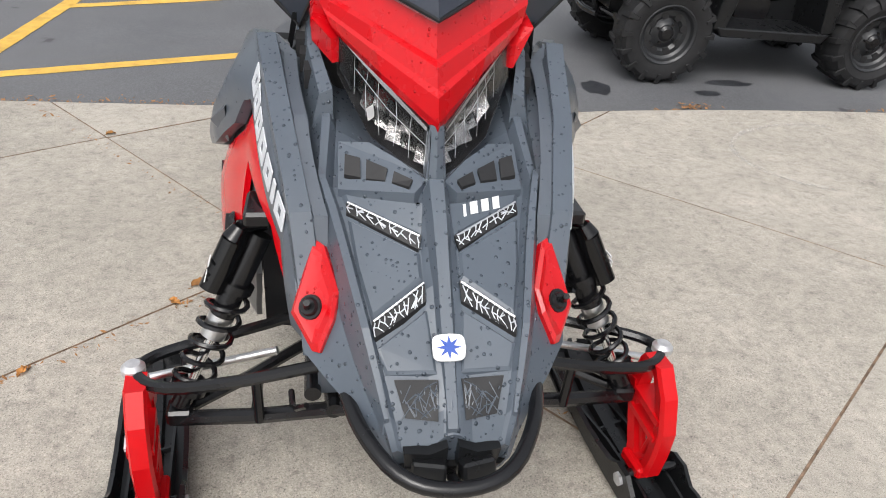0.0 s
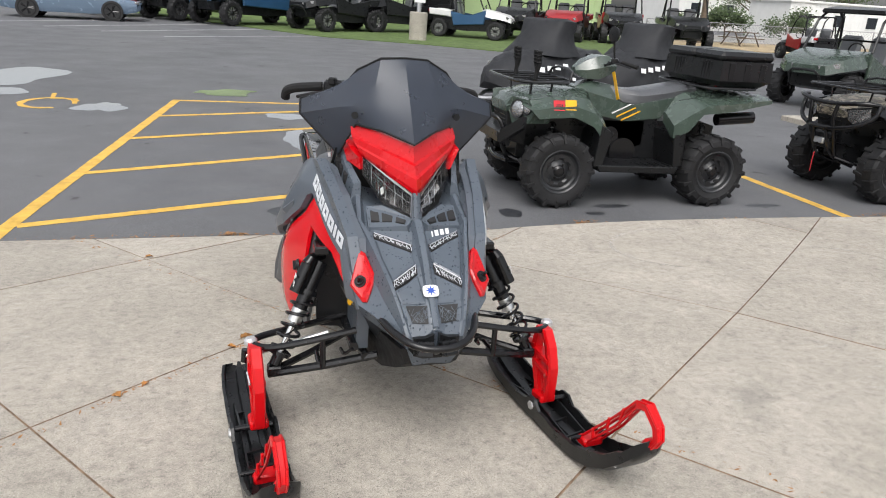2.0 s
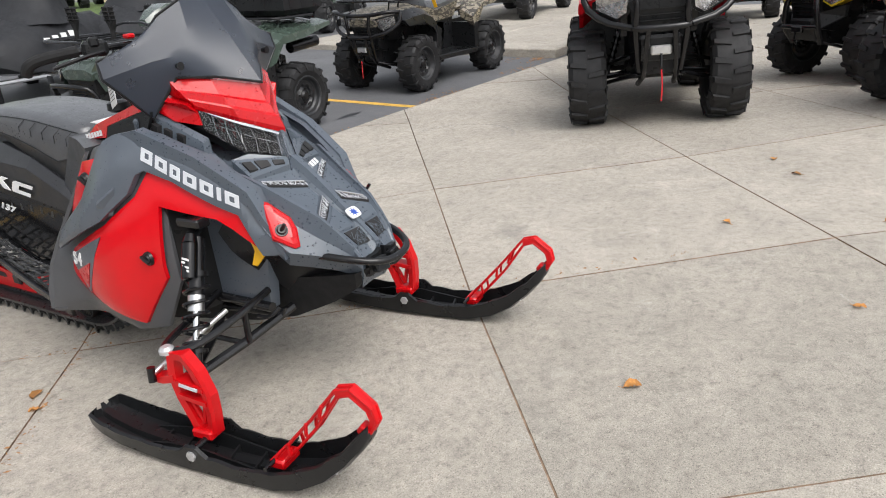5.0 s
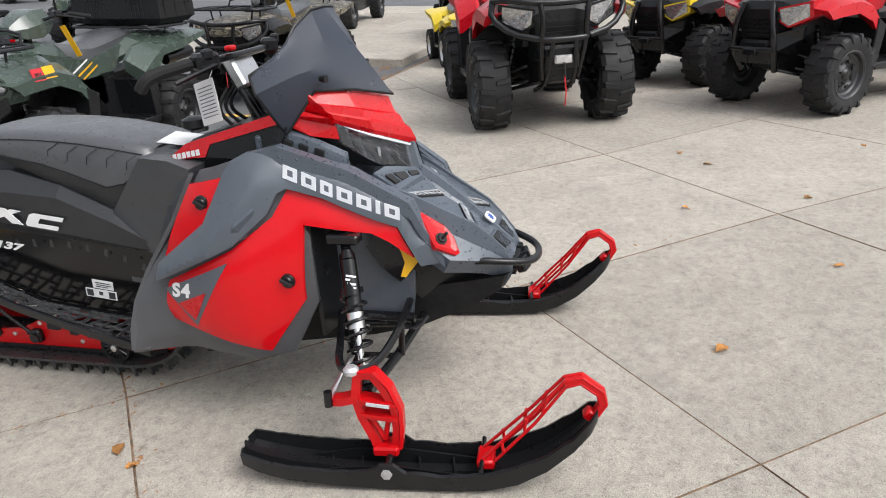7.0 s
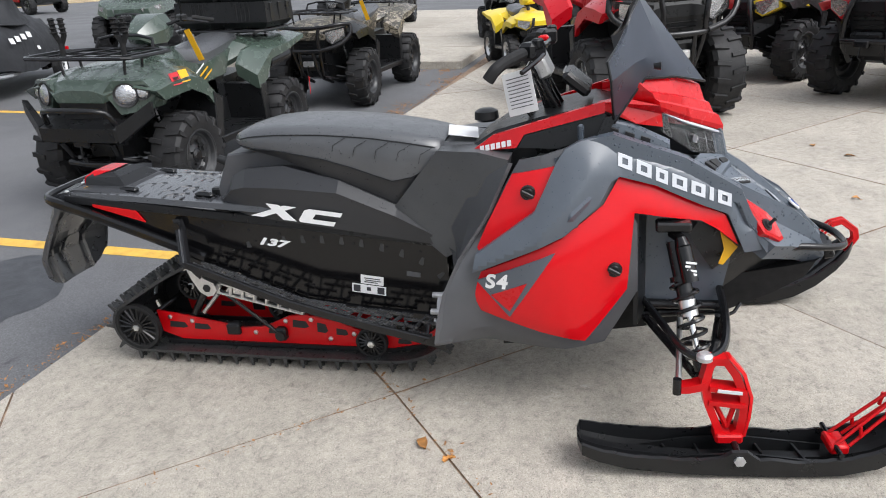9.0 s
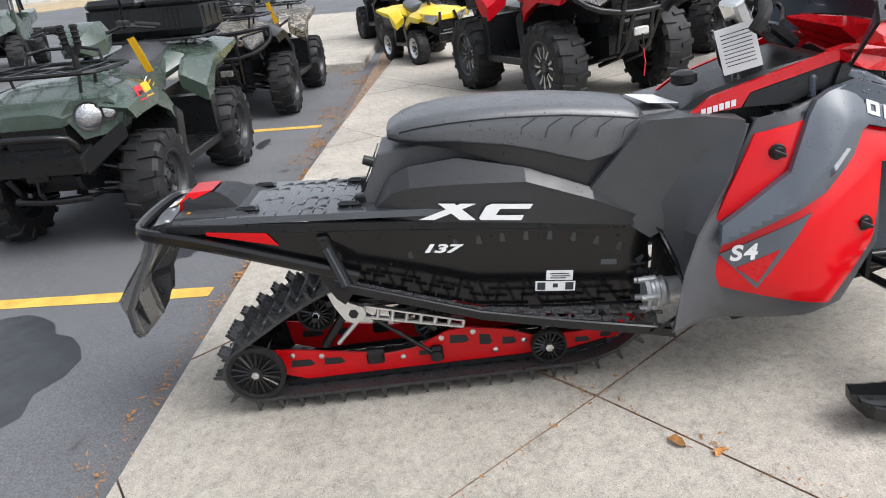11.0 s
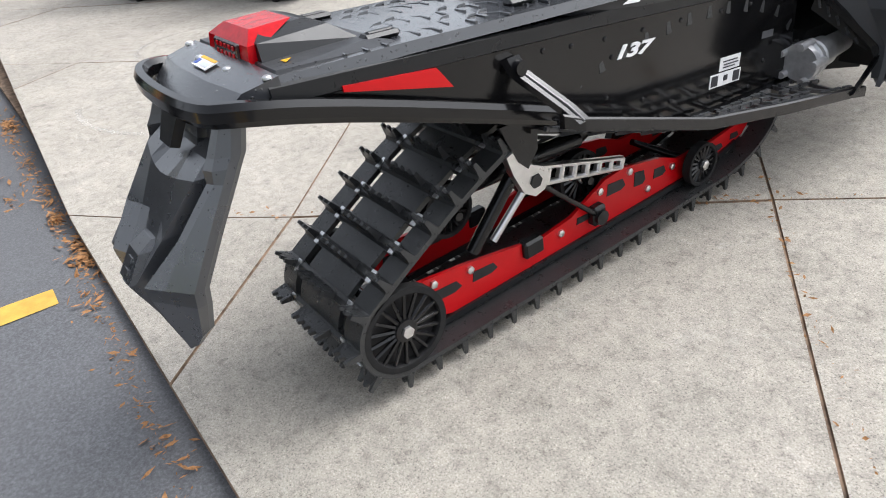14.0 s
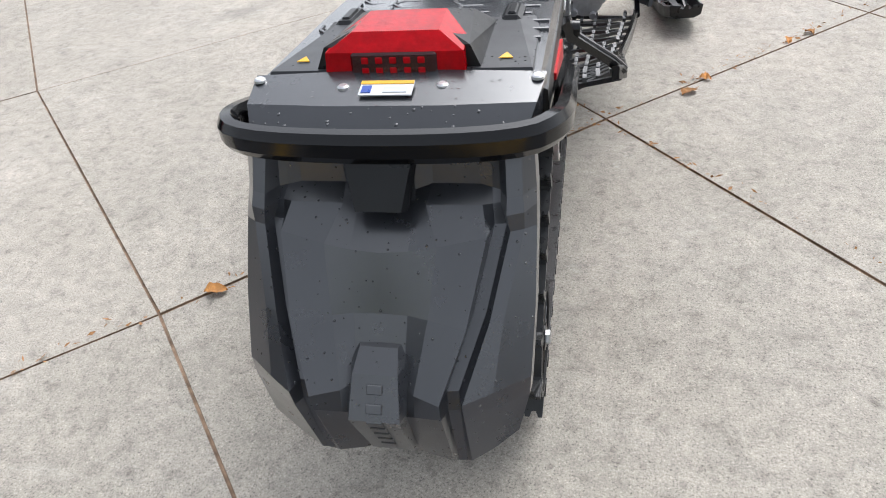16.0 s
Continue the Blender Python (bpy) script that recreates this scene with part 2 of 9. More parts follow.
def tube(bm, pts, r, seg=8, closed=False, smooth=0):
    """A round bar along a line of points, its corners rounded by cutting."""
    pts = [Vector(p) for p in pts]
    for _ in range(smooth):
        q = [] if closed else [pts[0]]
        for i in range(len(pts) if closed else len(pts) - 1):
            a, b = pts[i], pts[(i + 1) % len(pts)]
            q += [a.lerp(b, 0.25), a.lerp(b, 0.75)]
        pts = q if closed else q + [pts[-1]]
    rings, n, ref = [], len(pts), None
    for i, p in enumerate(pts):
        d = (pts[(i + 1) % n] if closed or i + 1 < n else p) - (pts[i - 1] if closed or i else p)
        d.normalize()
        if ref is None:
            ref = d.orthogonal()
        ref = (ref - d * ref.dot(d)).normalized()
        side = d.cross(ref)
        rings.append([bm.verts.new(p + r * (math.cos(k * math.tau / seg) * ref + math.sin(k * math.tau / seg) * side)) for k in range(seg)])
    for i in range(n if closed else n - 1):
        a, b = rings[i], rings[(i + 1) % n]
        for k in range(seg):
            bm.faces.new((a[k], a[(k + 1) % seg], b[(k + 1) % seg], b[k]))
    if not closed:
        bm.faces.new(rings[0])
        bm.faces.new(rings[-1][::-1])
    return bm


def flat_bar(bm, pts, w, h, smooth=2):
    """A bar of upright oblong section with chamfered edges along a line of points."""
    pts = [Vector(p) for p in pts]
    for _ in range(smooth):
        pts = [pts[0]] + [a.lerp(b, k) for a, b in zip(pts, pts[1:]) for k in (0.25, 0.75)] + [pts[-1]]
    rings = []
    for i, p in enumerate(pts):
        d = pts[min(i + 1, len(pts) - 1)] - pts[max(i - 1, 0)]
        out = Vector((d.y, -d.x, 0)).normalized()
        up = out.cross(d).normalized()
        up = up if up.z > 0 else -up
        rings.append([p + out * w * a + up * h * b for a, b in ((1, 0.45), (0.5, 1), (-0.5, 1), (-1, 0.45), (-1, -0.45), (-0.5, -1), (0.5, -1), (1, -0.45))])
    return loft(bm, rings)


def loft(bm, rings, closed=True, caps=True):
    """A skin over rings of points with the same count."""
    vs = [[bm.verts.new(p) for p in r] for r in rings]
    n = len(vs[0])
    for a, b in zip(vs, vs[1:]):
        for k in range(n if closed else n - 1):
            bm.faces.new((a[k], a[(k + 1) % n], b[(k + 1) % n], b[k]))
    if caps and closed:
        bm.faces.new(vs[0])
        bm.faces.new(vs[-1][::-1])
    return bm


def prism(bm, poly, lo, hi, axis="x", bev=0.0):
    """An outline pushed along an axis from lo to hi; its points lie in the other two axes, in order."""
    def at(p, v):
        return {"x": (v, p[0], p[1]), "y": (p[0], v, p[1]), "z": (p[0], p[1], v)}[axis]
    a, b = [bm.verts.new(at(p, lo)) for p in poly], [bm.verts.new(at(p, hi)) for p in poly]
    n = len(poly)
    fs = [bm.faces.new(a), bm.faces.new(b[::-1])]
    fs += [bm.faces.new((a[i], a[(i + 1) % n], b[(i + 1) % n], b[i])) for i in range(n)]
    if bev:
        es = list({e for f in fs[:2] for e in f.edges})
        bmesh.ops.bevel(bm, geom=es, offset=bev, segments=1, affect="EDGES")
    return bm


def shell(bm, poly, fx, thick, side, step=0.06, bev=0.004):
    """A moulded side panel: an outline in y and z, bowed outwards by fx(y, z)."""
    t = bmesh.new()
    f = t.faces.new([t.verts.new((0, y, z)) for y, z in poly])
    for ax, k in ((1, 0), (2, 1)):
        lo, hi = min(p[k] for p in poly), max(p[k] for p in poly)
        v = math.ceil(lo / step) * step
        while v < hi:
            co, no = [0, 0, 0], [0, 0, 0]
            co[ax], no[ax] = v, 1
            bmesh.ops.bisect_plane(t, geom=t.verts[:] + t.edges[:] + t.faces[:], dist=1e-5, plane_co=co, plane_no=no)
            v += step
    rim = [e for e in t.edges if e.is_boundary]
    for v in t.verts:
        v.co.x = side * fx(v.co.y, v.co.z)
    r = bmesh.ops.extrude_face_region(t, geom=t.faces[:])
    top = [g for g in r["geom"] if isinstance(g, bmesh.types.BMVert)]
    for v in top:
        v.co.x += side * thick
    me = bpy.data.meshes.new("t")
    t.to_mesh(me)
    t.free()
    bm.from_mesh(me)
    bpy.data.meshes.remove(me)
    return bm


def lathe(bm, profile, seg=24, m=Matrix()):
    """A body turned round the x axis; profile: points of x and radius, a ring if it ends where it began."""
    rings = [[m @ Vector((x, r * math.cos(k * math.tau / seg), r * math.sin(k * math.tau / seg))) for k in range(seg)] for x, r in profile]
    return loft(bm, rings, True, profile[0] != profile[-1])


def lettering(name, words, size, m, mat, parent, label="", shear=0.0, depth=0.002, width=1.0, bold=0.0):
    """Words in the built-in font, as a flat raised mesh."""
    cu = bpy.data.curves.new(name, "FONT")
    cu.body, cu.size, cu.extrude, cu.shear, cu.offset = words, size, depth, shear, bold
    cu.align_x, cu.align_y = "CENTER", "CENTER"
    tmp = new("tmp", cu)
    me = bpy.data.meshes.new_from_object(tmp.evaluated_get(bpy.context.evaluated_depsgraph_get()))
    bpy.data.objects.remove(tmp)
    me.transform(Matrix.Diagonal((width, 1, 1, 1)))
    me.materials.clear()
    me.materials.append(mat)
    ob = new(name, me)
    ob.parent = parent
    ob.matrix_basis = m
    if label:
        ob["label"] = label
    return ob


def facing(o, right, up):
    """A pose at o whose x runs along right and whose y runs along up."""
    x = Vector(right).normalized()
    z = x.cross(Vector(up)).normalized()
    y = z.cross(x)
    m = Matrix((x, y, z)).transposed().to_4x4()
    m.translation = o
    return m

# ---- the ground ----
def lot_height(x, y):
    return -0.03 + 0.008 * min(max(y - 2.7, 0), 30)


def ground_sheet():
    xs = [-400, -120, -40, -16, -8, -4, 0, 4, 8, 12, 20, 40, 120, 400]
    ys = [-400, -120, -40, -12, -6.6, 2.2, 2.56, 6, 12, 20, 32.7, 60, 120, 400]
    bm = bmesh.new()
    vs = [[bm.verts.new((x, y, lot_height(x, y) if y > 2.5 else (2.75 - max(y, -40)) * 0.0559 - 0.16)) for x in xs] for y in ys]
    for a, b in zip(vs, vs[1:]):
        for i in range(len(xs) - 1):
            bm.faces.new((a[i], a[i + 1], b[i + 1], b[i]))
    ob = new("ground", finish("ground", bm, ASPHALT))
    return tagged(ob, "dark grey asphalt parking lot with worn damp patches", "parking lot", kind="structure")


ground_sheet()


def clip(poly, n, d):
    """Keeps the part of a convex outline where n . p <= d."""
    out = []
    for i, p in enumerate(poly):
        q = poly[(i + 1) % len(poly)]
        a, b = n[0] * p[0] + n[1] * p[1] - d, n[0] * q[0] + n[1] * q[1] - d
        if a <= 0:
            out.append(p)
        if a * b < 0:
            k = a / (a - b)
            out.append((p[0] + k * (q[0] - p[0]), p[1] + k * (q[1] - p[1])))
    return out


def inset(poly, d):
    n, out = len(poly), poly
    area = sum(poly[i][0] * poly[(i + 1) % n][1] - poly[(i + 1) % n][0] * poly[i][1] for i in range(n))
    s = 1 if area > 0 else -1
    for i in range(n):
        (ax, ay), (bx, by) = poly[i], poly[(i + 1) % n]
        ln = math.hypot(bx - ax, by - ay)
        if ln < 1e-4:
            continue
        no = (s * (by - ay) / ln, -s * (bx - ax) / ln)
        out = clip(out, no, no[0] * ax + no[1] * ay - d)
    return out


apron = thing("sidewalk", "pale grey concrete apron with diagonal joints", "pavement", APRON, kind="structure")
# joints: a point that each passes through, and its direction in degrees
CROSS_JOINTS = [(-8.2 * 0.76, -8.2 * 0.65, -49.5), (-6.6 * 0.76, -6.6 * 0.65, -49.5), (-5.1 * 0.76, -5.1 * 0.65, -49.5), (-3.5 * 0.76, -3.5 * 0.65, -49.5), (-2.2 * 0.76, -2.2 * 0.65, -50.5), (-1.27, 0.265, -53), (-0.29, 1.095, -51.5), (2.0, 0.845, -49.0), (3.88, 1.65, -56), (5.4, 2.6, -51), (6.7, 3.6, -49.5), (7.9, 4.6, -49.5), (9.0, 5.9, -49.5), (10.4, 7.2, -49.5), (12.0, 8.9, -49.5), (14.0, 10.0, -49.5)]
LONG_JOINTS = [(7.4, -8.9, 39.5), (6.5, -7.8, 39.5), (5.5, -6.6, 39.5), (4.5, -5.4, 39.5), (3.5, -4.15, 39.5), (2.5, -2.95, 39.0), (3.04, -0.465, 37.2), (2.0, 0.845, 39.0), (-0.29, 1.095, 41.0), (-1.14, 2.165, 35.0), (-2.5, 3.0, 38), (-3.5, 4.2, 39.5), (-4.4, 5.3, 39.5), (-5.4, 6.4, 39.5)]
# corners where the joints meet a little off their straight lines
CORNERS = {(5, 7): (-0.315, -1.015), (5, 8): (-1.27, 0.265), (6, 6): (1.79, -1.42), (6, 7): (0.74, -0.14), (6, 8): (-0.29, 1.095), (6, 9): (-1.14, 2.165), (7, 6): (3.04, -0.465), (7, 7): (2.0, 0.845), (7, 8): (0.77, 2.07), (7, 9): (0.0, 2.94), (8, 6): (4.52, 0.66), (8, 7): (3.62, 2.14)}
OUTLINE = [(-6.0, -6.5), (16.0, -6.5), (16.0, 2.61), (1.4, 2.64), (0.4, 2.69), (-0.6, 2.71), (-6.0, 2.73)]


def rise(x, y):
    """Towards the kerb the concrete lifts a little off its plane."""
    return 0.10 * (1 - math.exp(-max(x - 1.2, 0.0) / 1.3)) * min(max((y - 0.9) / 1.75, 0.0), 1.0) ** 1.6


def corner(c, l):
    if (c, l) in CORNERS:
        return CORNERS[c, l]
    (ax, ay, a), (bx, by, b) = CROSS_JOINTS[c], LONG_JOINTS[l]
    ca, sa, cb, sb = math.cos(radians(a)), math.sin(radians(a)), math.cos(radians(b)), math.sin(radians(b))
    k = ((bx - ax) * sb - (by - ay) * cb) / (ca * sb - sa * cb)
    return ax + k * ca, ay + k * sa


def panel_mesh(poly):
    rnd = random.Random(round(poly[0][0] * 37 + poly[0][1] * 91))
    bm = bmesh.new()
    top, mid = inset(poly, 0.0030), inset(poly, 0.0012)
    if len(top) != len(poly) or len(mid) != len(poly):
        top = mid = poly
    lift = rnd.uniform(-0.0015, 0.0015)
    loft(bm, [[(x, y, -0.12) for x, y in mid], [(x, y, -0.006 + lift) for x, y in mid], [(x, y, lift) for x, y in top]])
    if max(x for x, y in poly) > 1.2 and max(y for x, y in poly) > 0.9:
        for axis, lo, hi, step in ((0, 1.2, 8.0, 0.4), (1, 0.9, 2.7, 0.3)):
            v = lo
            while v < hi:
                co, no = [0, 0, 0], [0, 0, 0]
                co[axis], no[axis] = v, 1
                bmesh.ops.bisect_plane(bm, geom=bm.verts[:] + bm.edges[:] + bm.faces[:], dist=1e-5, plane_co=co, plane_no=no)
                v += step
        for v in bm.verts:
            if v.co.z > -0.1:
                v.co.z += rise(v.co.x, v.co.y)
    return bm


for ci in range(len(CROSS_JOINTS) - 1):
    for li in range(len(LONG_JOINTS) - 1):
        q = [corner(ci, li), corner(ci + 1, li), corner(ci + 1, li + 1), corner(ci, li + 1)]
        for (ax, ay), (bx, by) in zip(OUTLINE, OUTLINE[1:] + OUTLINE[:1]):
            ln = math.hypot(bx - ax, by - ay)
            no = ((by - ay) / ln, -(bx - ax) / ln)
            q = clip(q, no, no[0] * ax + no[1] * ay) if q else q
        q = inset(q, 0.0008) if len(q) > 2 else []
        if len(q) > 2 and max(x for x, y in q) - min(x for x, y in q) > 0.03:
            slab = part("concrete_slab", panel_mesh(q), CONCRETE, apron, angle=20)
            slab.data.materials.append(JOINT)
            for face in slab.data.polygons:
                face.material_index = 0 if face.normal.z > 0.9 else 1
part("joint_bed", box(bmesh.new(), (5.0, -1.95, -0.0690), (21.98, 9.06, 0.13)), JOINT, apron, "brown dirt and grit in the joints")


def stripe(a, b, w, mat, name, label, z=0.004):
    a, b = Vector((*a, 0)), Vector((*b, 0))
    d = (b - a).normalized()
    s = Vector((-d.y, d.x, 0)) * w / 2
    n = max(2, int((b - a).length / 0.12))
    rnd = random.Random(int(a.x * 100 + b.y * 10))
    bm = bmesh.new()
    lo, hi = [], []
    for i in range(n + 1):
        p = a.lerp(b, i / n)
        for l, k in ((lo, -1), (hi, 1)):
            q = p + s * k * rnd.uniform(0.92, 1.05)
            l.append(bm.verts.new((q.x, q.y, lot_height(q.x, q.y) + z)))
    for i in range(n):
        bm.faces.new((lo[i], lo[i + 1], hi[i + 1], hi[i]))
    return tagged(new(name, finish(name, bm, mat)), label, "road marking", "parking lines", "structure")


for a, b, w in (((-2.16, 2.78), (-1.55, 8.75), 0.11), ((0.98, 2.78), (1.02, 8.6), 0.11), ((4.70, 2.8), (4.62, 8.2), 0.11),
                ((-2.08, 3.05), (0.93, 4.12), 0.10), ((-1.95, 4.50), (0.94, 5.62), 0.10), ((-1.80, 6.00), (0.95, 7.0), 0.10), ((-1.66, 7.40), (0.95, 8.2), 0.10), ((-1.55, 8.70), (1.0, 8.62), 0.10)):
    stripe(a, b, w, YELLOW_PAINT, "yellow_line", "worn yellow painted line on the asphalt")
for a, b in (((-2.95, 20.6), (1.8, 24.1)), ((-4.8, 21.6), (-0.1, 26.4)), ((-6.6, 22.6), (-2.0, 28.0)), ((-8.6, 23.4), (-4.2, 29.0))):
    stripe(a, b, 0.1, WHITE_PAINT, "white_line", "worn white painted parking line")

# ---- the snowmobile: nose towards -y, its right side towards -x ----
sled = thing("snowmobile", "red, grey and black trail snowmobile beaded with rain on the concrete", "snowmobile", APRON)


def bulge(y, z):
    return 0.1129 + 0.5181 * y + 0.4929 * z - 0.3771 * y * y - 0.4859 * z * z - 0.1203 * y * z + 0.028 * max(0.0, min((y - 0.30) / 0.16, 1.0, (0.75 - y) / 0.21))


def to_line(y, z, line):
    """Distance of a place on the side from a broken line."""
    best = 9.0
    for (y0, z0), (y1, z1) in zip(line, line[1:]):
        dy, dz = y1 - y0, z1 - z0
        k = min(max(((y - y0) * dy + (z - z0) * dz) / (dy * dy + dz * dz), 0), 1)
        best = min(best, math.hypot(y - y0 - k * dy, z - z0 - k * dz))
    return best


def sheet(name, poly, out, thick, mat, label="", parent=None, flare=0.0, crease=None, rim=0.0, step=0.06):
    """A moulded panel on both sides; crease: a line, the width and the fall of the facet along it."""
    def fx(y, z):
        x = bulge(y, z) + out + flare * min(max((y - 0.70) / 0.18, 0.0), 1.0) ** 1.4
        if crease:
            for line, wide, fall in crease:
                x -= fall * max(0.0, 1 - to_line(y, z, line) / wide)
        if rim:
            x -= rim * max(0.0, 1 - to_line(y, z, poly + poly[:1]) / 0.022) ** 2
        return x
    for side in (-1, 1):
        part(name, shell(bmesh.new(), poly, fx, thick, side, step), mat, parent or sled, label, 18)


# side panels
BACK = [(0.609, 0.846), (0.403, 0.9), (0.335, 0.902), (-0.023, 0.715), (-0.05, 0.545), (0.039, 0.625), (0.267, 0.7), (0.262, 0.446), (0.361, 0.274), (0.535, 0.252), (0.888, 0.282), (0.838, 0.468), (0.785, 0.57)]
RED_MAIN = [(0.319, 0.795), (0.214, 0.762), (0.076, 0.689), (0.017, 0.659), (-0.024, 0.562), (0.042, 0.622), (0.087, 0.651), (0.275, 0.693), (0.294, 0.46), (0.417, 0.296), (0.746, 0.395), (0.774, 0.501), (0.482, 0.635), (0.363, 0.721)]
RED_UPPER = [(0.627, 0.814), (0.500, 0.838), (0.552, 0.715), (0.735, 0.585), (0.772, 0.525), (0.708, 0.665)]
GREY_BAND = [(0.43, 0.905), (0.341, 0.916), (0.306, 0.893), (0.136, 0.833), (-0.023, 0.727), (-0.054, 0.64), (-0.17, 0.535), (-0.043, 0.537), (0.012, 0.664), (0.076, 0.694), (0.214, 0.767), (0.316, 0.800), (0.340, 0.790), (0.371, 0.732), (0.468, 0.653), (0.749, 0.533), (0.738, 0.588), (0.557, 0.718), (0.492, 0.854), (0.468, 0.888)]
TOP_EDGE = [(0.734, 0.573), (0.542, 0.73), (0.463, 0.879), (0.403, 0.907), (0.306, 0.893), (0.136, 0.833), (-0.023, 0.727), (-0.054, 0.64)]
RIDGE = [(0.744, 0.546), (0.555, 0.638), (0.451, 0.747), (0.395, 0.83)]
RED_EDGE = [(0.774, 0.501), (0.482, 0.635), (0.363, 0.721), (0.319, 0.795), (0.214, 0.762), (0.076, 0.689)]
REAR_EDGE = [(0.609, 0.846), (0.785, 0.57), (0.838, 0.468), (0.888, 0.282), (0.535, 0.252)]
sheet("inner_side_panel", BACK, -0.026, 0.012, CHARCOAL, "charcoal moulded side panel", flare=0.112, crease=[(REAR_EDGE, 0.06, 0.022)], rim=0.004, step=0.03)
sheet("red_side_panel", RED_MAIN, -0.006, 0.012, RED_GLOSS, "glossy red side panel", crease=[(RED_EDGE, 0.055, 0.009), ([(0.294, 0.46), (0.421, 0.284), (0.746, 0.395)], 0.035, 0.006)], rim=0.002, step=0.025)
sheet("upper_side_panel", RED_UPPER, -0.016, 0.010, RED_GLOSS, "glossy red upper side panel", crease=[(RED_UPPER[:1] + RED_UPPER[4:], 0.03, 0.005)], rim=0.002, step=0.025)
sheet("side_band", GREY_BAND, -0.006, 0.022, GREY_SIDE, "grey moulded side band with silver print", crease=[(TOP_EDGE[4:], 0.036, 0.028), (RIDGE, 0.075, -0.026)], rim=0.002, step=0.014)
BELLY = [(0.086, 0.645), (-0.024, 0.557), (-0.162, 0.535), (-0.232, 0.513), (-0.275, 0.479), (-0.192, 0.40), (-0.012, 0.345), (0.018, 0.423), (0.117, 0.60)]
for side in (-1, 1):
    part("nose_side", shell(bmesh.new(), BELLY, lambda y, z: bulge(y, z) - 0.046 - 0.45 * max(0.0, 0.53 - z), 0.012, side, 0.03), DARK, sled, "black lower nose panel", 25)
sheet("side_reflector", [(0.027, 0.598), (-0.029, 0.54), (0.013, 0.489), (0.027, 0.495), (0.012, 0.539)], -0.034, 0.004, YELLOW, "yellow side reflector")
sheet("decal_field", [(0.743, 0.498), (0.497, 0.599), (0.642, 0.385)], 0.004, 0.0035, GREY_SIDE, "grey triangular decal")
sheet("decal_inset", [(0.698, 0.455), (0.583, 0.503), (0.641, 0.405)], 0.006, 0.0035, RED, "red triangular decal")
# faceted blade on the band
for s in (-1, 1):
    bm = bmesh.new()
    pts = [(s * 0.352, 0.452, 0.775), (s * 0.368, 0.392, 0.757), (s * 0.370, 0.435, 0.668), (s * 0.388, 0.495, 0.653), (s * 0.360, 0.495, 0.732)]
    mid = bm.verts.new((s * 0.406, 0.448, 0.712))
    vs = [bm.verts.new(p) for p in pts]
    for i in range(5):
        bm.faces.new((vs[i], vs[(i + 1) % 5], mid))
    bm.faces.new(vs[::-1])
    part("band_blade", bm, GREY_SIDE, sled, angle=10)


def quarter_turn(y, z, out, parent):
    """A black quarter-turn fastener on a side panel."""
    for s in (-1, 1):
        x = bulge(y, z) + out
        bm = bmesh.new()
        rod(bm, (s * (x - 0.004), y, z), (s * (x + 0.004), y, z), 0.024, 0.021, 16)
        rod(bm, (s * (x + 0.004), y, z), (s * (x + 0.009), y, z), 0.017, 0.014, 14)
        box(bm, (s * (x + 0.011), y, z), (0.012, 0.040, 0.011), (28, 0, 0), 0.002)
        part("fastener", bm, DARK, parent, "black quarter-turn fastener")


quarter_turn(0.331, 0.531, 0.008, sled)
quarter_turn(0.577, 0.766, -0.004, sled)

# hood: half outlines from the spine out to the crest over the side panel
HOOD = [
    (0.33, (0, 0.83), (0.018, 0.83), (0.10, 0.83), (0.158, 0.845), (0.166, 0.872), (0.180, 0.872), (0.204, 0.862), (0.278, 0.880)),
    (0.16, (0, 0.76), (0.018, 0.76), (0.09, 0.765), (0.152, 0.800), (0.162, 0.822), (0.176, 0.822), (0.198, 0.790), (0.256, 0.816)),
    (0.045, (0, 0.778), (0.017, 0.770), (0.06, 0.756), (0.160, 0.742), (0.172, 0.756), (0.184, 0.754), (0.196, 0.720), (0.234, 0.746)),
    (-0.012, (0, 0.770), (0.016, 0.760), (0.03, 0.738), (0.144, 0.714), (0.156, 0.730), (0.168, 0.727), (0.180, 0.694), (0.222, 0.698)),
    (-0.066, (0, 0.728), (0.016, 0.718), (0.028, 0.698), (0.132, 0.682), (0.142, 0.698), (0.153, 0.695), (0.165, 0.652), (0.220, 0.606)),
    (-0.13, (0, 0.672), (0.015, 0.664), (0.027, 0.656), (0.118, 0.648), (0.128, 0.664), (0.140, 0.660), (0.152, 0.608), (0.208, 0.548)),
    (-0.19, (0, 0.620), (0.014, 0.613), (0.028, 0.608), (0.104, 0.612), (0.113, 0.628), (0.125, 0.624), (0.134, 0.570), (0.168, 0.532)),
    (-0.235, (0, 0.584), (0.013, 0.578), (0.03, 0.572), (0.092, 0.574), (0.100, 0.586), (0.111, 0.582), (0.116, 0.542), (0.132, 0.515)),
    (-0.272, (0, 0.552), (0.012, 0.547), (0.03, 0.536), (0.080, 0.532), (0.088, 0.541), (0.098, 0.538), (0.098, 0.513), (0.104, 0.495)),
    (-0.295, (0, 0.522), (0.012, 0.518), (0.03, 0.500), (0.070, 0.492), (0.077, 0.497), (0.085, 0.494), (0.084, 0.483), (0.088, 0.470)),
    (-0.285, (0, 0.465), (0.012, 0.465), (0.03, 0.458), (0.062, 0.455), (0.068, 0.455), (0.076, 0.455), (0.074, 0.450), (0.078, 0.440)),
]
bm = bmesh.new()
rings = []
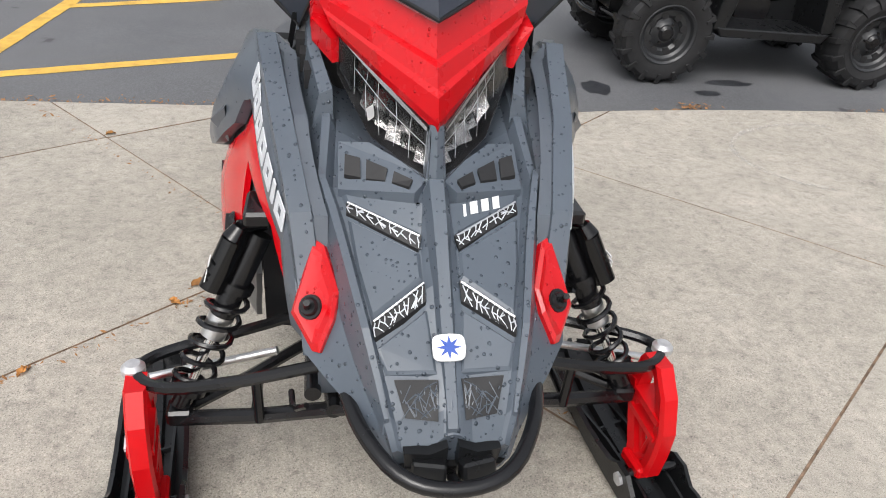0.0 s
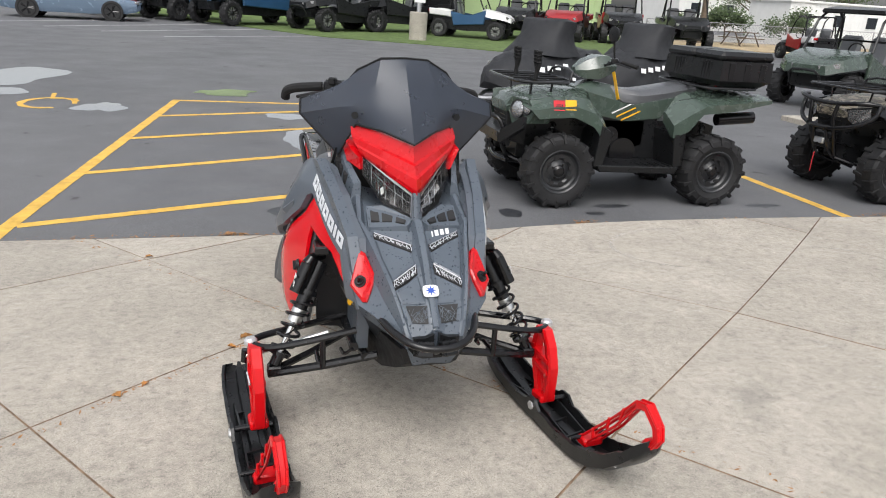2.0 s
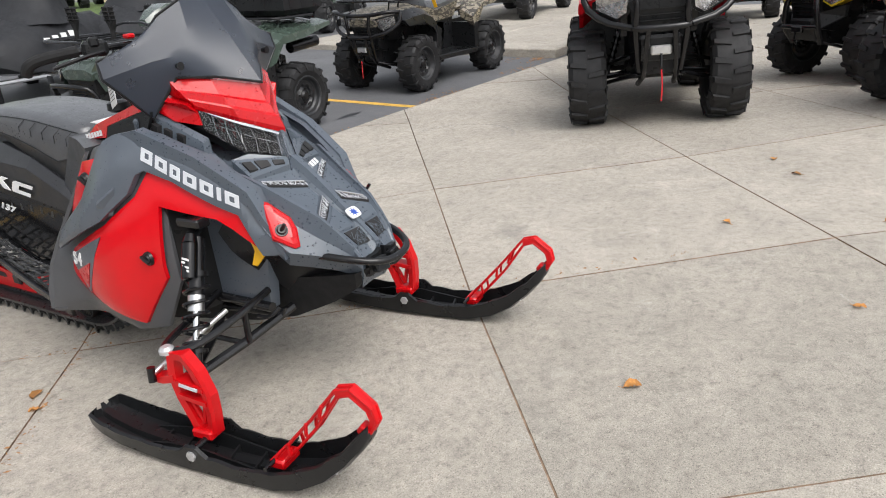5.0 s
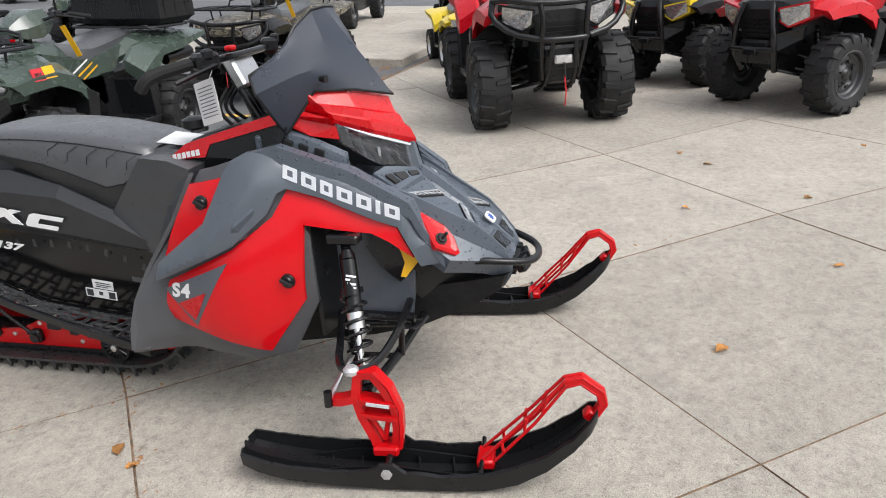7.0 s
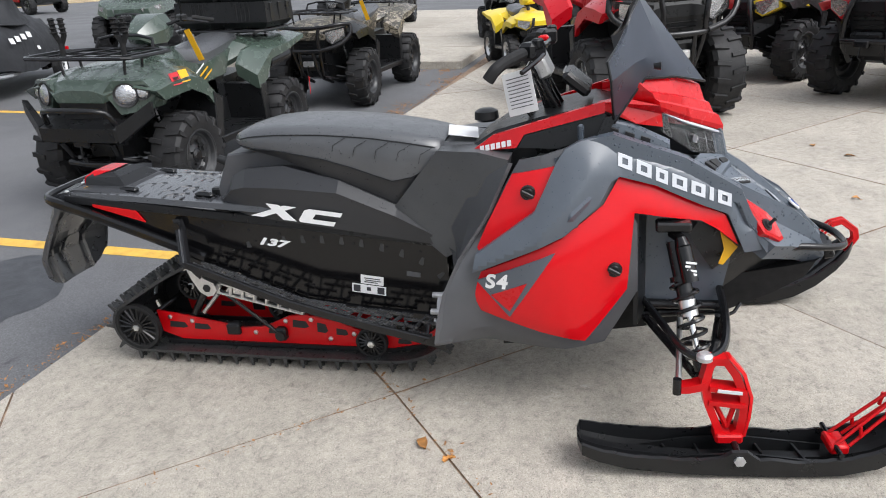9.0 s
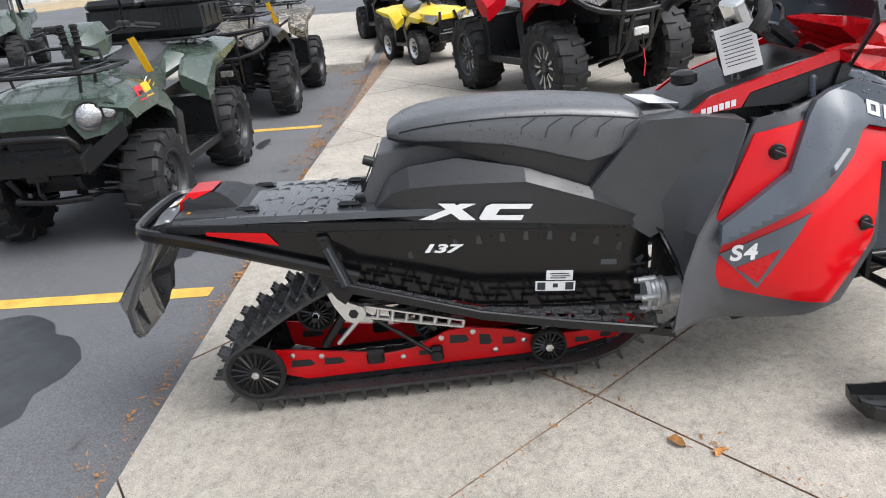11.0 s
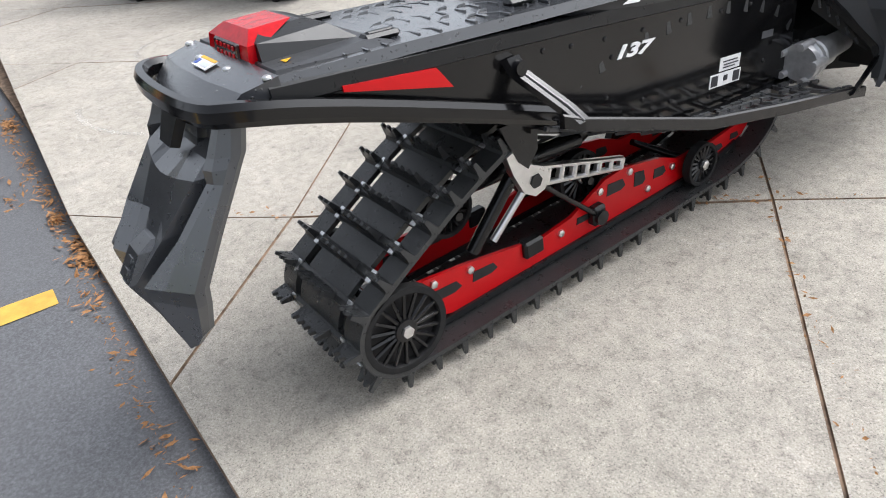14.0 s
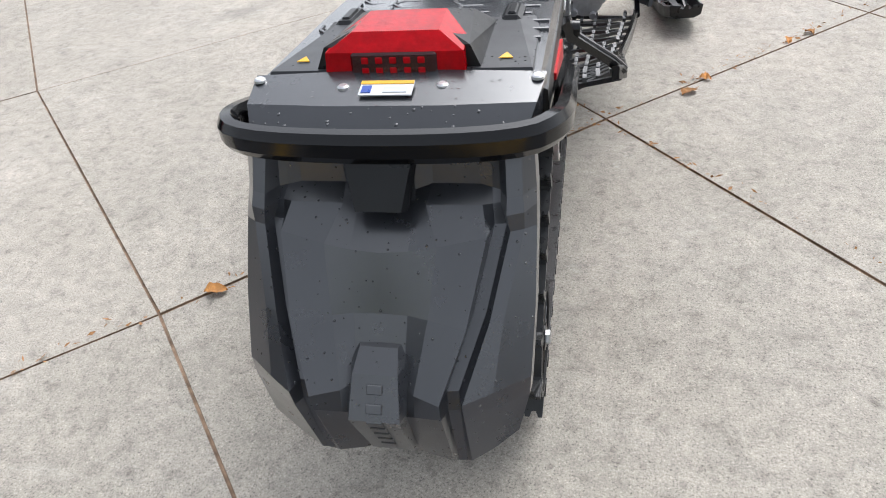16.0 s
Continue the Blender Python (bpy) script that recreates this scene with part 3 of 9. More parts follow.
for y, *half in HOOD:
    full = [(-x, y, z) for x, z in half[:0:-1]] + [(x, y, z) for x, z in half]
    under = [(half[-1][0] - 0.02, y + 0.03, half[-1][1] - 0.05), (0, y + 0.03, half[0][1] - 0.07), (-half[-1][0] + 0.02, y + 0.03, half[-1][1] - 0.05)]
    rings.append(full + under)
part("hood", loft(bm, rings), GREY, sled, "slate grey hood beaded with rain", 12)


def hood_top(x, y):
    """Height of the hood at a place."""
    for (y0, *a), (y1, *b) in zip(HOOD, HOOD[1:]):
        if y1 <= y <= y0:
            k = (y - y0) / (y1 - y0)
            prof = [(p[0] + k * (q[0] - p[0]), p[1] + k * (q[1] - p[1])) for p, q in zip(a, b)]
            for (xa, za), (xb, zb) in zip(prof, prof[1:]):
                if xa <= abs(x) <= xb:
                    return za + (zb - za) * (abs(x) - xa) / (xb - xa)
            return prof[-1][1]
    return 0.5


def on_hood(pts, up=0.002):
    return [(x, y, hood_top(x, y) + up) for x, y in pts]


def hood_plate(name, pts, thick, mat, label="", parent=None):
    out = []
    for s in (-1, 1):
        bm = bmesh.new()
        lo = [(s * x, y, z) for x, y, z in on_hood(pts, -0.01)]
        hi = [(s * x, y, z) for x, y, z in on_hood(pts, thick)]
        out.append(part(name, loft(bm, [lo, hi]), mat, parent or sled, label, 10))
    return out


GRILLE = material("dark_mesh", (0.012, 0.012, 0.013), 0.6)
# raised pads between spine and ridges, upper and lower, their gap making the slots for the vents
def pad(name, pts, h):
    """A padded field of the hood with a chamfered edge."""
    c = [sum(p[k] for p in pts) / len(pts) for k in (0, 1)]
    inset = [(x + (c[0] - x) * 0.10, y + (c[1] - y) * 0.10) for x, y in pts]
    for s in (-1, 1):
        rows = [[(s * x, y, hood_top(x, y) + up) for x, y in q] for q, up in ((pts, -0.008), (pts, 0.001), (inset, h))]
        part(name, loft(bmesh.new(), rows), GREY, sled, "", 10)


pad("hood_pad", [(0.149, 0.040), (0.142, 0.014), (0.026, -0.058), (0.022, -0.018), (0.060, 0.004)], 0.006)
pad("hood_pad", [(0.138, -0.014), (0.127, -0.090), (0.108, -0.166), (0.029, -0.118), (0.030, -0.080)], 0.006)
pad("hood_pad", [(0.026, -0.156), (0.102, -0.202), (0.092, -0.230), (0.018, -0.232)], 0.005)


def mesh_vent(name, pts, seed, label):
    """A slot with an uneven web of thin bright wires over a dark opening and a bright bar along it."""
    slots = hood_plate(name, pts, 0.006, GRILLE, label)
    rnd = random.Random(seed)
    a, b, c, d = [Vector((x, y, 0)) for x, y in pts]
    for s, slot in zip((-1, 1), slots):
        bm = bmesh.new()
        def at(u, v):
            p = (a.lerp(b, u)).lerp(d.lerp(c, u), v)
            return (s * p.x, p.y, hood_top(p.x, p.y) + 0.0085)
        n = 11
        for i in range(n):
            u = (i + 0.5) / n
            u2 = min(max(u + rnd.uniform(-0.07, 0.07), 0), 1)
            u3 = min(max(u + rnd.uniform(-0.07, 0.07), 0), 1)
            tube(bm, [at(u, 0.25), at(u2, 0.6), at(u3, 1)], 0.0011, 4)
            tube(bm, [at(u2, 0.6), at(min(u2 + 0.09, 1), rnd.uniform(0.3, 0.9))], 0.0010, 4)
        part("web", bm, SILVER, slot, "silver web in the vent")
        part("bar", tube(bmesh.new(), [at(0.02, 0.12), at(0.98, 0.12)], 0.0026, 6), CHROME, slot, "bright bar in the vent")


mesh_vent("hood_vent", [(0.140, 0.012), (0.026, -0.060), (0.032, -0.077), (0.140, -0.006)], 3, "slanted hood vent")
mesh_vent("lower_hood_vent", [(0.027, -0.122), (0.108, -0.170), (0.105, -0.194), (0.027, -0.148)], 5, "slanted lower hood vent")
# intake behind the lamps: a shelf with three openings on each side
for s in (-1, 1):
    bm = bmesh.new()
    outer = [(0.150, 0.105, 0.800), (0.152, 0.030, 0.748), (0.034, -0.014, 0.762), (0.010, 0.006, 0.780), (0.100, 0.082, 0.808)]
    loft(bm, [[(s * x, y, z - 0.03) for x, y, z in outer], [(s * x, y, z) for x, y, z in outer]])
    intake = part("hood_intake", bm, GREY, sled, "raised grey surround of the hood intake", 10)
    for q in ([(0.140, 0.072, 0.789), (0.116, 0.062, 0.786), (0.116, 0.034, 0.764), (0.142, 0.042, 0.766)], [(0.106, 0.056, 0.786), (0.074, 0.032, 0.781), (0.078, 0.018, 0.766), (0.108, 0.030, 0.764)], [(0.064, 0.024, 0.780), (0.036, 0.004, 0.774), (0.042, -0.006, 0.766), (0.068, 0.012, 0.766)]):
        bm = bmesh.new()
        loft(bm, [[(s * x, y, z - 0.004) for x, y, z in q], [(s * x, y - 0.001, z + 0.0035) for x, y, z in q]])
        part("intake_opening", bm, GRILLE, intake, "dark intake opening")
    # nose grille below the badge
    bm = bmesh.new()
    q = [(0.017, -0.240), (0.080, -0.236), (0.066, -0.272), (0.020, -0.280)]
    loft(bm, [[(s * x, y + 0.02, hood_top(x, y) - 0.012) for x, y in q], [(s * x, y - 0.002, hood_top(x, y) + 0.004) for x, y in q]])
    grille = part("nose_grille", bm, GRILLE, sled, "dark grille in the nose")
    bm, rnd = bmesh.new(), random.Random(8)
    for i in range(34):
        x0, y0 = rnd.uniform(0.020, 0.072), rnd.uniform(-0.274, -0.242)
        x1, y1 = min(max(x0 + rnd.uniform(-0.02, 0.02), 0.020), 0.072), min(max(y0 + rnd.uniform(-0.02, 0.02), -0.274), -0.242)
        tube(bm, [(s * x0, y0 - 0.003, hood_top(x0, y0) + 0.006), (s * x1, y1 - 0.003, hood_top(x1, y1) + 0.006)], 0.0008, 4)
    part("web", bm, GREY, grille)
    # tall pointed fin at the head of each side ridge
    bm = bmesh.new()
    loft(bm, [[(s * (x - w), y, z - 0.03), (s * (x - w * 0.5), y, z), (s * (x + w * 0.5), y, z), (s * (x + w), y, z - 0.03)] for x, y, z, w in ((0.180, 0.062, 0.772, 0.005), (0.178, 0.045, 0.768, 0.010), (0.162, -0.012, 0.739, 0.012), (0.148, -0.066, 0.706, 0.012), (0.119, -0.190, 0.634, 0.011), (0.104, -0.240, 0.584, 0.009), (0.093, -0.276, 0.540, 0.006))])
    part("hood_ridge", bm, GREY, sled, "", 12)
bm = bmesh.new()
loft(bm, [[(-w, y, hood_top(0, y) - 0.012), (-w * 0.55, y, hood_top(0, y) + h), (w * 0.55, y, hood_top(0, y) + h), (w, y, hood_top(0, y) - 0.012)] for y, w, h in ((0.040, 0.014, 0.000), (-0.008, 0.021, 0.012), (-0.06, 0.019, 0.014), (-0.13, 0.016, 0.014), (-0.175, 0.016, 0.009), (-0.21, 0.014, 0.007), (-0.293, 0.013, 0.006))])
part("hood_spine", bm, GREY, sled, angle=15)
# red latch panel where the hood bends down to the side
for s in (-1, 1):
    rim = [Vector((s * x, y, z)) for x, y, z in ((0.189, -0.026, 0.690), (0.172, -0.040, 0.682), (0.151, -0.100, 0.634), (0.160, -0.128, 0.604), (0.181, -0.150, 0.560), (0.192, -0.140, 0.556), (0.224, -0.088, 0.592))]
    mid = sum(rim, Vector()) / len(rim)
    no = (rim[2] - rim[0]).cross(rim[6] - rim[0]).normalized()
    no = no if no.x * s > 0 else -no
    bm = bmesh.new()
    loft(bm, [[p - no * 0.012 for p in rim], [p + no * 0.007 for p in rim], [p.lerp(mid, 0.16) + no * 0.012 for p in rim], [p.lerp(mid, 0.45) + no * 0.009 for p in rim]])
    latch = part("latch_panel", bm, RED, sled, "red latch panel", 12)
    at = Vector((s * 0.192, -0.096, 0.606)) + no * 0.004
    bm = bmesh.new()
    rod(bm, at, at + no * 0.010, 0.021, 0.019, 16)
    rod(bm, at + no * 0.010, at + no * 0.016, 0.015, 0.012, 14)
    tube(bm, [at + no * 0.018 + Vector((0, -0.014, 0.016)), at + no * 0.020, at + no * 0.018 + Vector((0, 0.014, -0.016))], 0.0055, 6)
    part("fastener", bm, DARK, latch, "black quarter-turn fastener")
# badge and printed blocks on the hood
up = Vector((0, 0.75, 0.66))
bm = bmesh.new()
prism(bm, [(0.0245 * math.copysign(abs(math.cos(a)) ** 0.5, math.cos(a)), 0.020 * math.copysign(abs(math.sin(a)) ** 0.5, math.sin(a))) for a in [k * math.tau / 24 for k in range(24)]], 0, 0.006, "z", 0.0015)
badge = part("badge", bm, WHITE, sled, "white rounded badge with a blue star")
badge.matrix_basis = facing((0, -0.212, hood_top(0, -0.212) + 0.007), (1, 0, 0), up)
bm = bmesh.new()
prism(bm, [((0.0185 if k % 2 == 0 else 0.0075) * math.cos(k * math.tau / 16), (0.0175 if k % 2 == 0 else 0.007) * math.sin(k * math.tau / 16)) for k in range(16)], 0.0055, 0.0075, "z")
part("star", bm, BLUE, badge, "blue eight-pointed star")
for x, w in ((0.047, 0.005), (0.063, 0.014), (0.083, 0.014), (0.103, 0.013)):
    bm = bmesh.new()
    prism(bm, [(-w / 2 - 0.003, -0.010), (w / 2 - 0.003, -0.010), (w / 2 + 0.003, 0.010), (-w / 2 + 0.003, 0.010)], 0, 0.0012, "z")
    o = part("logo_block", bm, WHITE, sled, "plain white printed block")
    y = -0.024 + (x - 0.041) * 0.42
    o.matrix_basis = facing((x, y, hood_top(x, y) + 0.0075), (0.90, 0.38, 0.0), up)

# black chin and front bumper
bm = bmesh.new()
loft(bm, [[(-w, y, z), (w, y, z), (w * 0.8, y + 0.02, z - h), (-w * 0.8, y + 0.02, z - h)] for w, y, z, h in ((0.072, -0.305, 0.470, 0.03), (0.10, -0.27, 0.455, 0.06), (0.11, -0.18, 0.44, 0.10), (0.13, -0.02, 0.42, 0.15), (0.15, 0.15, 0.42, 0.19), (0.22, 0.40, 0.42, 0.20), (0.30, 0.60, 0.42, 0.20), (0.155, 0.78, 0.36, 0.12))])
part("belly_pan", bm, RUBBER, sled, "black belly pan", 20)
bm = bmesh.new()
tube(bm, [(-0.155, -0.10, 0.515), (-0.148, -0.20, 0.525), (-0.125, -0.28, 0.512), (-0.075, -0.352, 0.495), (0, -0.368, 0.488), (0.075, -0.352, 0.495), (0.125, -0.28, 0.512), (0.148, -0.20, 0.525), (0.155, -0.10, 0.515)], 0.0115, 10, False, 2)
part("front_bumper", bm, STEEL_BLACK, sled, "black tubular front bumper", 60)
bm = bmesh.new()
for s in (-1, 1):
    box(bm, (s * 0.035, -0.318, 0.470), (0.050, 0.03, 0.045), (-20, 0, s * 12), 0.004)
rod(bm, (0, -0.36, 0.486), (0, -0.30, 0.45), 0.008)
part("chin_bracket", bm, DARK, sled)
for s in (-1, 1):
    face = [(0.008, -0.304, 0.512), (0.034, -0.307, 0.503), (0.070, -0.300, 0.500), (0.064, -0.294, 0.444), (0.008, -0.298, 0.444)]
    bm = loft(bmesh.new(), [[(s * x, y + 0.012, z) for x, y, z in face], [(s * x, y - 0.005, z) for x, y, z in face]])
    part("chin_insert", bm, DARK, sled, "black insert below the grille", 15)

# red nose, lamps and windshield
NOSE = [((0, 0.085, 1.000), (0.10, 0.18, 1.035), (0.180, 0.275, 1.050)), ((0, 0.068, 0.950), (0.10, 0.156, 0.989), (0.182, 0.240, 1.018)), ((0, 0.053, 0.941), (0.098, 0.142, 0.981), (0.180, 0.228, 1.010)), ((0, 0.040, 0.912), (0.094, 0.132, 0.955), (0.174, 0.220, 0.992)), ((0, 0.024, 0.902), (0.090, 0.120, 0.945), (0.168, 0.208, 0.983)), ((0, 0.008, 0.868), (0.082, 0.112, 0.915), (0.160, 0.203, 0.966)), ((0, 0.010, 0.852), (0.080, 0.118, 0.902), (0.155, 0.212, 0.955))]
bm = bmesh.new()
loft(bm, [[(-x, y, z) for x, y, z in row[:0:-1]] + list(row) + [(row[2][0] - 0.01, row[2][1] + 0.07, row[2][2]), (0, row[0][1] + 0.10, row[0][2]), (-row[2][0] + 0.01, row[2][1] + 0.07, row[2][2])] for row in NOSE])
part("nose_cowl", bm, RED, sled, "glossy red V-shaped nose cowl", 6)
bm = bmesh.new()
loft(bm, [[(-w, y, z), (0, y - 0.006, z), (w, y, z), (w, y + 0.03, z), (-w, y + 0.03, z)] for w, y, z in ((0.011, 0.018, 0.862), (0.012, 0.008, 0.820), (0.017, -0.004, 0.770))])
part("lamp_keel", bm, GREY, sled, "grey keel between the lamps", 12)
REFLECTOR = material("faceted_lamp_reflector", (0.26, 0.255, 0.25), 0.16, 0.9, 0.35, 40, 55, 0.003)
for s in (-1, 1):
    bm = bmesh.new()
    side = [(s * 0.186, 0.300, 1.000), (s * 0.190, 0.206, 0.975), (s * 0.160, 0.200, 0.945), (s * 0.158, 0.195, 0.906), (s * 0.192, 0.27, 0.925), (s * 0.198, 0.36, 0.968), (s * 0.198, 0.36, 0.992)]
    loft(bm, [side, [(x - s * 0.03, y + 0.02, z) for x, y, z in side]])
    part("cowl_side", bm, RED, sled, "red side of the nose cowl", 15)
    # headlamp: dark housing, faceted reflector, thin silver lines and a clear cover
    out = [(s * 0.012, -0.004, 0.778), (s * 0.010, 0.014, 0.854), (s * 0.080, 0.116, 0.904), (s * 0.150, 0.208, 0.958), (s * 0.150, 0.195, 0.890), (s * 0.136, 0.170, 0.868), (s * 0.098, 0.100, 0.812)]
    def inside(u, v, back=0.0):
        """u along the lamp from the keel, v from its lower to its upper edge."""
        lo = Vector(out[0]).lerp(Vector(out[6]), u * 1.7) if u < 0.588 else Vector(out[6]).lerp(Vector(out[4]), (u - 0.588) / 0.412)
        hi = Vector(out[1]).lerp(Vector(out[2]), u * 2) if u < 0.5 else Vector(out[2]).lerp(Vector(out[3]), u * 2 - 1)
        p = lo.lerp(hi, v)
        return Vector((p.x - s * back * 0.5, p.y + back, p.z))
    bm = bmesh.new()
    loft(bm, [[(x * 0.9, y + 0.09, z) for x, y, z in out], [(x, y + 0.004, z) for x, y, z in out]], True, False)
    bm.faces.new([bm.verts.new((x * 0.9, y + 0.088, z)) for x, y, z in out])
    lamp = part("headlamp", bm, GRILLE, sled, "headlamp with bright reflectors behind a clear cover")
    bm = bmesh.new()
    for j, (v0, v1) in enumerate(((0.04, 0.34), (0.38, 0.66), (0.70, 0.93))):
        for i in range(6):
            u0, u1 = 0.05 + i * 0.145, 0.05 + i * 0.145 + 0.130
            d = 0.030 + 0.012 * ((i + j) % 2)
            vs = [bm.verts.new(inside(u, v, b)) for u, v, b in ((u0, v0, d), (u1, v0, d - 0.014), (u1, v1, d + 0.006), (u0, v1, d + 0.016))]
            bm.faces.new(vs)
    part("reflector", bm, REFLECTOR, lamp, "faceted silver reflector")
    bm, rnd = bmesh.new(), random.Random(4)
    for i in range(6):
        u = 0.08 + 0.15 * i
        tube(bm, [inside(u, 0.03, 0.016), inside(u + rnd.uniform(-0.03, 0.03), 0.5, 0.014), inside(u + rnd.uniform(-0.03, 0.05), 0.95, 0.014)], 0.0005, 4)
    for v in (0.5,):
        tube(bm, [inside(0.04, v, 0.016), inside(0.45, v + 0.06, 0.013), inside(0.92, v, 0.016)], 0.0005, 4)
    part("lamp_lines", bm, SILVER, lamp, "thin silver lines inside the lamp")
    bm = bmesh.new()
    loft(bm, [[inside(u, 0.985, 0.002), inside(u, 0.90, 0.002), inside(u, 0.90, 0.012), inside(u, 0.985, 0.012)] for u in (0.04, 0.3, 0.5, 0.7, 0.88)])
    part("light_bar", bm, ALU, lamp, "bright light strip")
    bm = bmesh.new()
    loft(bm, [[inside(u, v, 0.006) for u, v in ((0.84, 0.1), (0.99, 0.1), (0.99, 0.98), (0.84, 0.98))], [inside(u, v, 0.03) for u, v in ((0.84, 0.1), (0.99, 0.1), (0.99, 0.98), (0.84, 0.98))]])
    part("lamp_end", bm, GLOSS_BLACK, lamp, "gloss black end of the lamp")
    bm = bmesh.new()
    loft(bm, [[(x, y - 0.004, z) for x, y, z in out], [(x, y, z) for x, y, z in out]])
    part("lens", bm, CLEAR, lamp, "clear headlamp cover").visible_shadow = False
    bm = bmesh.new()
    loft(bm, [[(s * x, y, z) for x, y, z in r] for r in ([(0.156, 0.17, 0.80), (0.158, 0.175, 0.868), (0.180, 0.175, 0.858), (0.196, 0.17, 0.79)], [(0.180, 0.27, 0.83), (0.185, 0.275, 0.925), (0.200, 0.275, 0.915), (0.215, 0.27, 0.83)], [(0.19, 0.40, 0.86), (0.195, 0.40, 0.965), (0.205, 0.40, 0.955), (0.22, 0.40, 0.86)])])
    cheek = part("cheek_vent", bm, GREY, sled, "grey vented cheek beside the headlamp", 15)
    for k in range(3):
        bm = bmesh.new()
        y, z = 0.235 + 0.045 * k, 0.872 + 0.016 * k
        loft(bm, [[(s * (0.190 + 0.008 * k + dx), yy, zz) for yy, zz in ((y, z - 0.024), (y + 0.030, z - 0.018), (y + 0.022, z + 0.020), (y - 0.004, z + 0.010))] for dx in (-0.005, 0.016)])
        part("vent_slot", bm, GRILLE, cheek, "dark vent slot")
bm = bmesh.new()
box(bm, (-0.098, 0.098, 0.853), (0.016, 0.001, 0.022), (0, -12, 45))
part("lamp_sticker", bm, PAPER, sled, "small white sticker in the headlamp")

# windshield: two bowed halves meeting at a keel
def pane(u, v):
    """u from the keel outwards, v from the bottom up."""
    low = [(0, 0.070, 1.008), (0.09, 0.160, 1.040), (0.165, 0.250, 1.050), (0.215, 0.335, 0.935)]
    mid = [(0, 0.150, 1.120), (0.11, 0.205, 1.120), (0.22, 0.275, 1.105), (0.345, 0.340, 1.075)]
    high = [(0, 0.205, 1.195), (0.10, 0.235, 1.195), (0.185, 0.285, 1.175), (0.342, 0.350, 1.125)]
    top = [(0, 0.262, 1.272), (0.08, 0.268, 1.268), (0.155, 0.292, 1.228), (0.205, 0.315, 1.165)]
    rows = [low, mid, high, top]
    def pick(row, u):
        k = min(int(u * 3), 2)
        return Vector(row[k]).lerp(Vector(row[k + 1]), u * 3 - k)
    k = min(int(v * 3), 2)
    return pick(rows[k], u).lerp(pick(rows[k + 1], u), v * 3 - k)


bm = bmesh.new()
NU, NV = 12, 12
grid = [[pane(abs(i) / NU, j / NV) * 1 for i in range(-NU, NU + 1)] for j in range(NV + 1)]
outer, inner = [], []
for j, row in enumerate(grid):
    o, n = [], []
    for i, p in enumerate(row):
        sx = -1 if i < NU else 1
        o.append(bm.verts.new((sx * p.x, p.y, p.z)))
        n.append(bm.verts.new((sx * p.x * 0.99, p.y + 0.004, p.z)))
    outer.append(o)
    inner.append(n)
for g, flip in ((outer, False), (inner, True)):
    for j in range(NV):
        for i in range(2 * NU):
            q = (g[j][i], g[j][i + 1], g[j + 1][i + 1], g[j + 1][i])
            bm.faces.new(q[::-1] if flip else q)
edge = [outer[0][i] for i in range(2 * NU + 1)] + [outer[j][-1] for j in range(1, NV + 1)] + [outer[NV][i] for i in range(2 * NU - 1, -1, -1)] + [outer[j][0] for j in range(NV - 1, 0, -1)]
edge_in = [inner[0][i] for i in range(2 * NU + 1)] + [inner[j][-1] for j in range(1, NV + 1)] + [inner[NV][i] for i in range(2 * NU - 1, -1, -1)] + [inner[j][0] for j in range(NV - 1, 0, -1)]
rim_line = [v.co.copy() for v in edge]
for i in range(len(edge)):
    k = (i + 1) % len(edge)
    bm.faces.new((edge[i], edge_in[i], edge_in[k], edge[k]))
shield = part("windshield", bm, SMOKE, sled, "smoked plastic windshield with raindrops", 14)
shield.visible_shadow = False
part("windshield_rim", tube(bmesh.new(), rim_line, 0.004, 6, True), DARK, shield, "black rim of the windshield")
for s in (-1, 1):
    bm = bmesh.new()
    loft(bm, [[(s * 0.216, 0.325, 0.96), (s * 0.226, 0.325, 0.96), (s * 0.226, 0.36, 0.955), (s * 0.216, 0.36, 0.955)], [(s * 0.235, 0.375, 0.86), (s * 0.245, 0.375, 0.86), (s * 0.245, 0.40, 0.86), (s * 0.235, 0.40, 0.86)]])
    part("windshield_strap", bm, DARK, sled)
    bm = bmesh.new()
    rod(bm, (s * 0.175, 0.205, 1.085), (s * 0.172, 0.225, 1.085), 0.012, 0.008)
    part("windshield_pin", bm, DARK, shield)

# shoulders: grey rims that carry the hood edge up to the console
for s in (-1, 1):
    bm = bmesh.new()
    top = [(0.300, 0.470, 0.875), (0.294, 0.406, 0.905), (0.288, 0.335, 0.919), (0.280, 0.290, 0.900), (0.256, 0.136, 0.838), (0.224, -0.023, 0.733), (0.214, -0.060, 0.650), (0.206, -0.110, 0.575)]
    loft(bm, [[(s * (x + 0.004), y, z - 0.05), (s * (x + 0.004), y, z), (s * (x - 0.030), y, z + 0.002), (s * (x - 0.045), y, z - 0.06)] for x, y, z in top])
    part("shoulder_rim", bm, GREY, sled, "slate grey rim over the side panel", 15)
    bm = bmesh.new()
    loft(bm, [[(s * (0.160 + y * 0.30), y, z), (s * 0.190, y - 0.01, z - 0.016), (s * 0.190, y, z - 0.09), (s * (0.160 + y * 0.30), y, z - 0.09)] for y, z in ((0.50, 0.86), (0.40, 0.885), (0.30, 0.865), (0.18, 0.80))])
    part("shoulder_channel", bm, GREY_SIDE, sled, "grey channel inside the shoulder", 15)
    bm = bmesh.new()
    box(bm, (s * 0.205, 0.43, 0.900), (0.035, 0.02, 0.07), (0, 0, 0), 0.006)
    part("shoulder_lug", bm, GREY, sled)

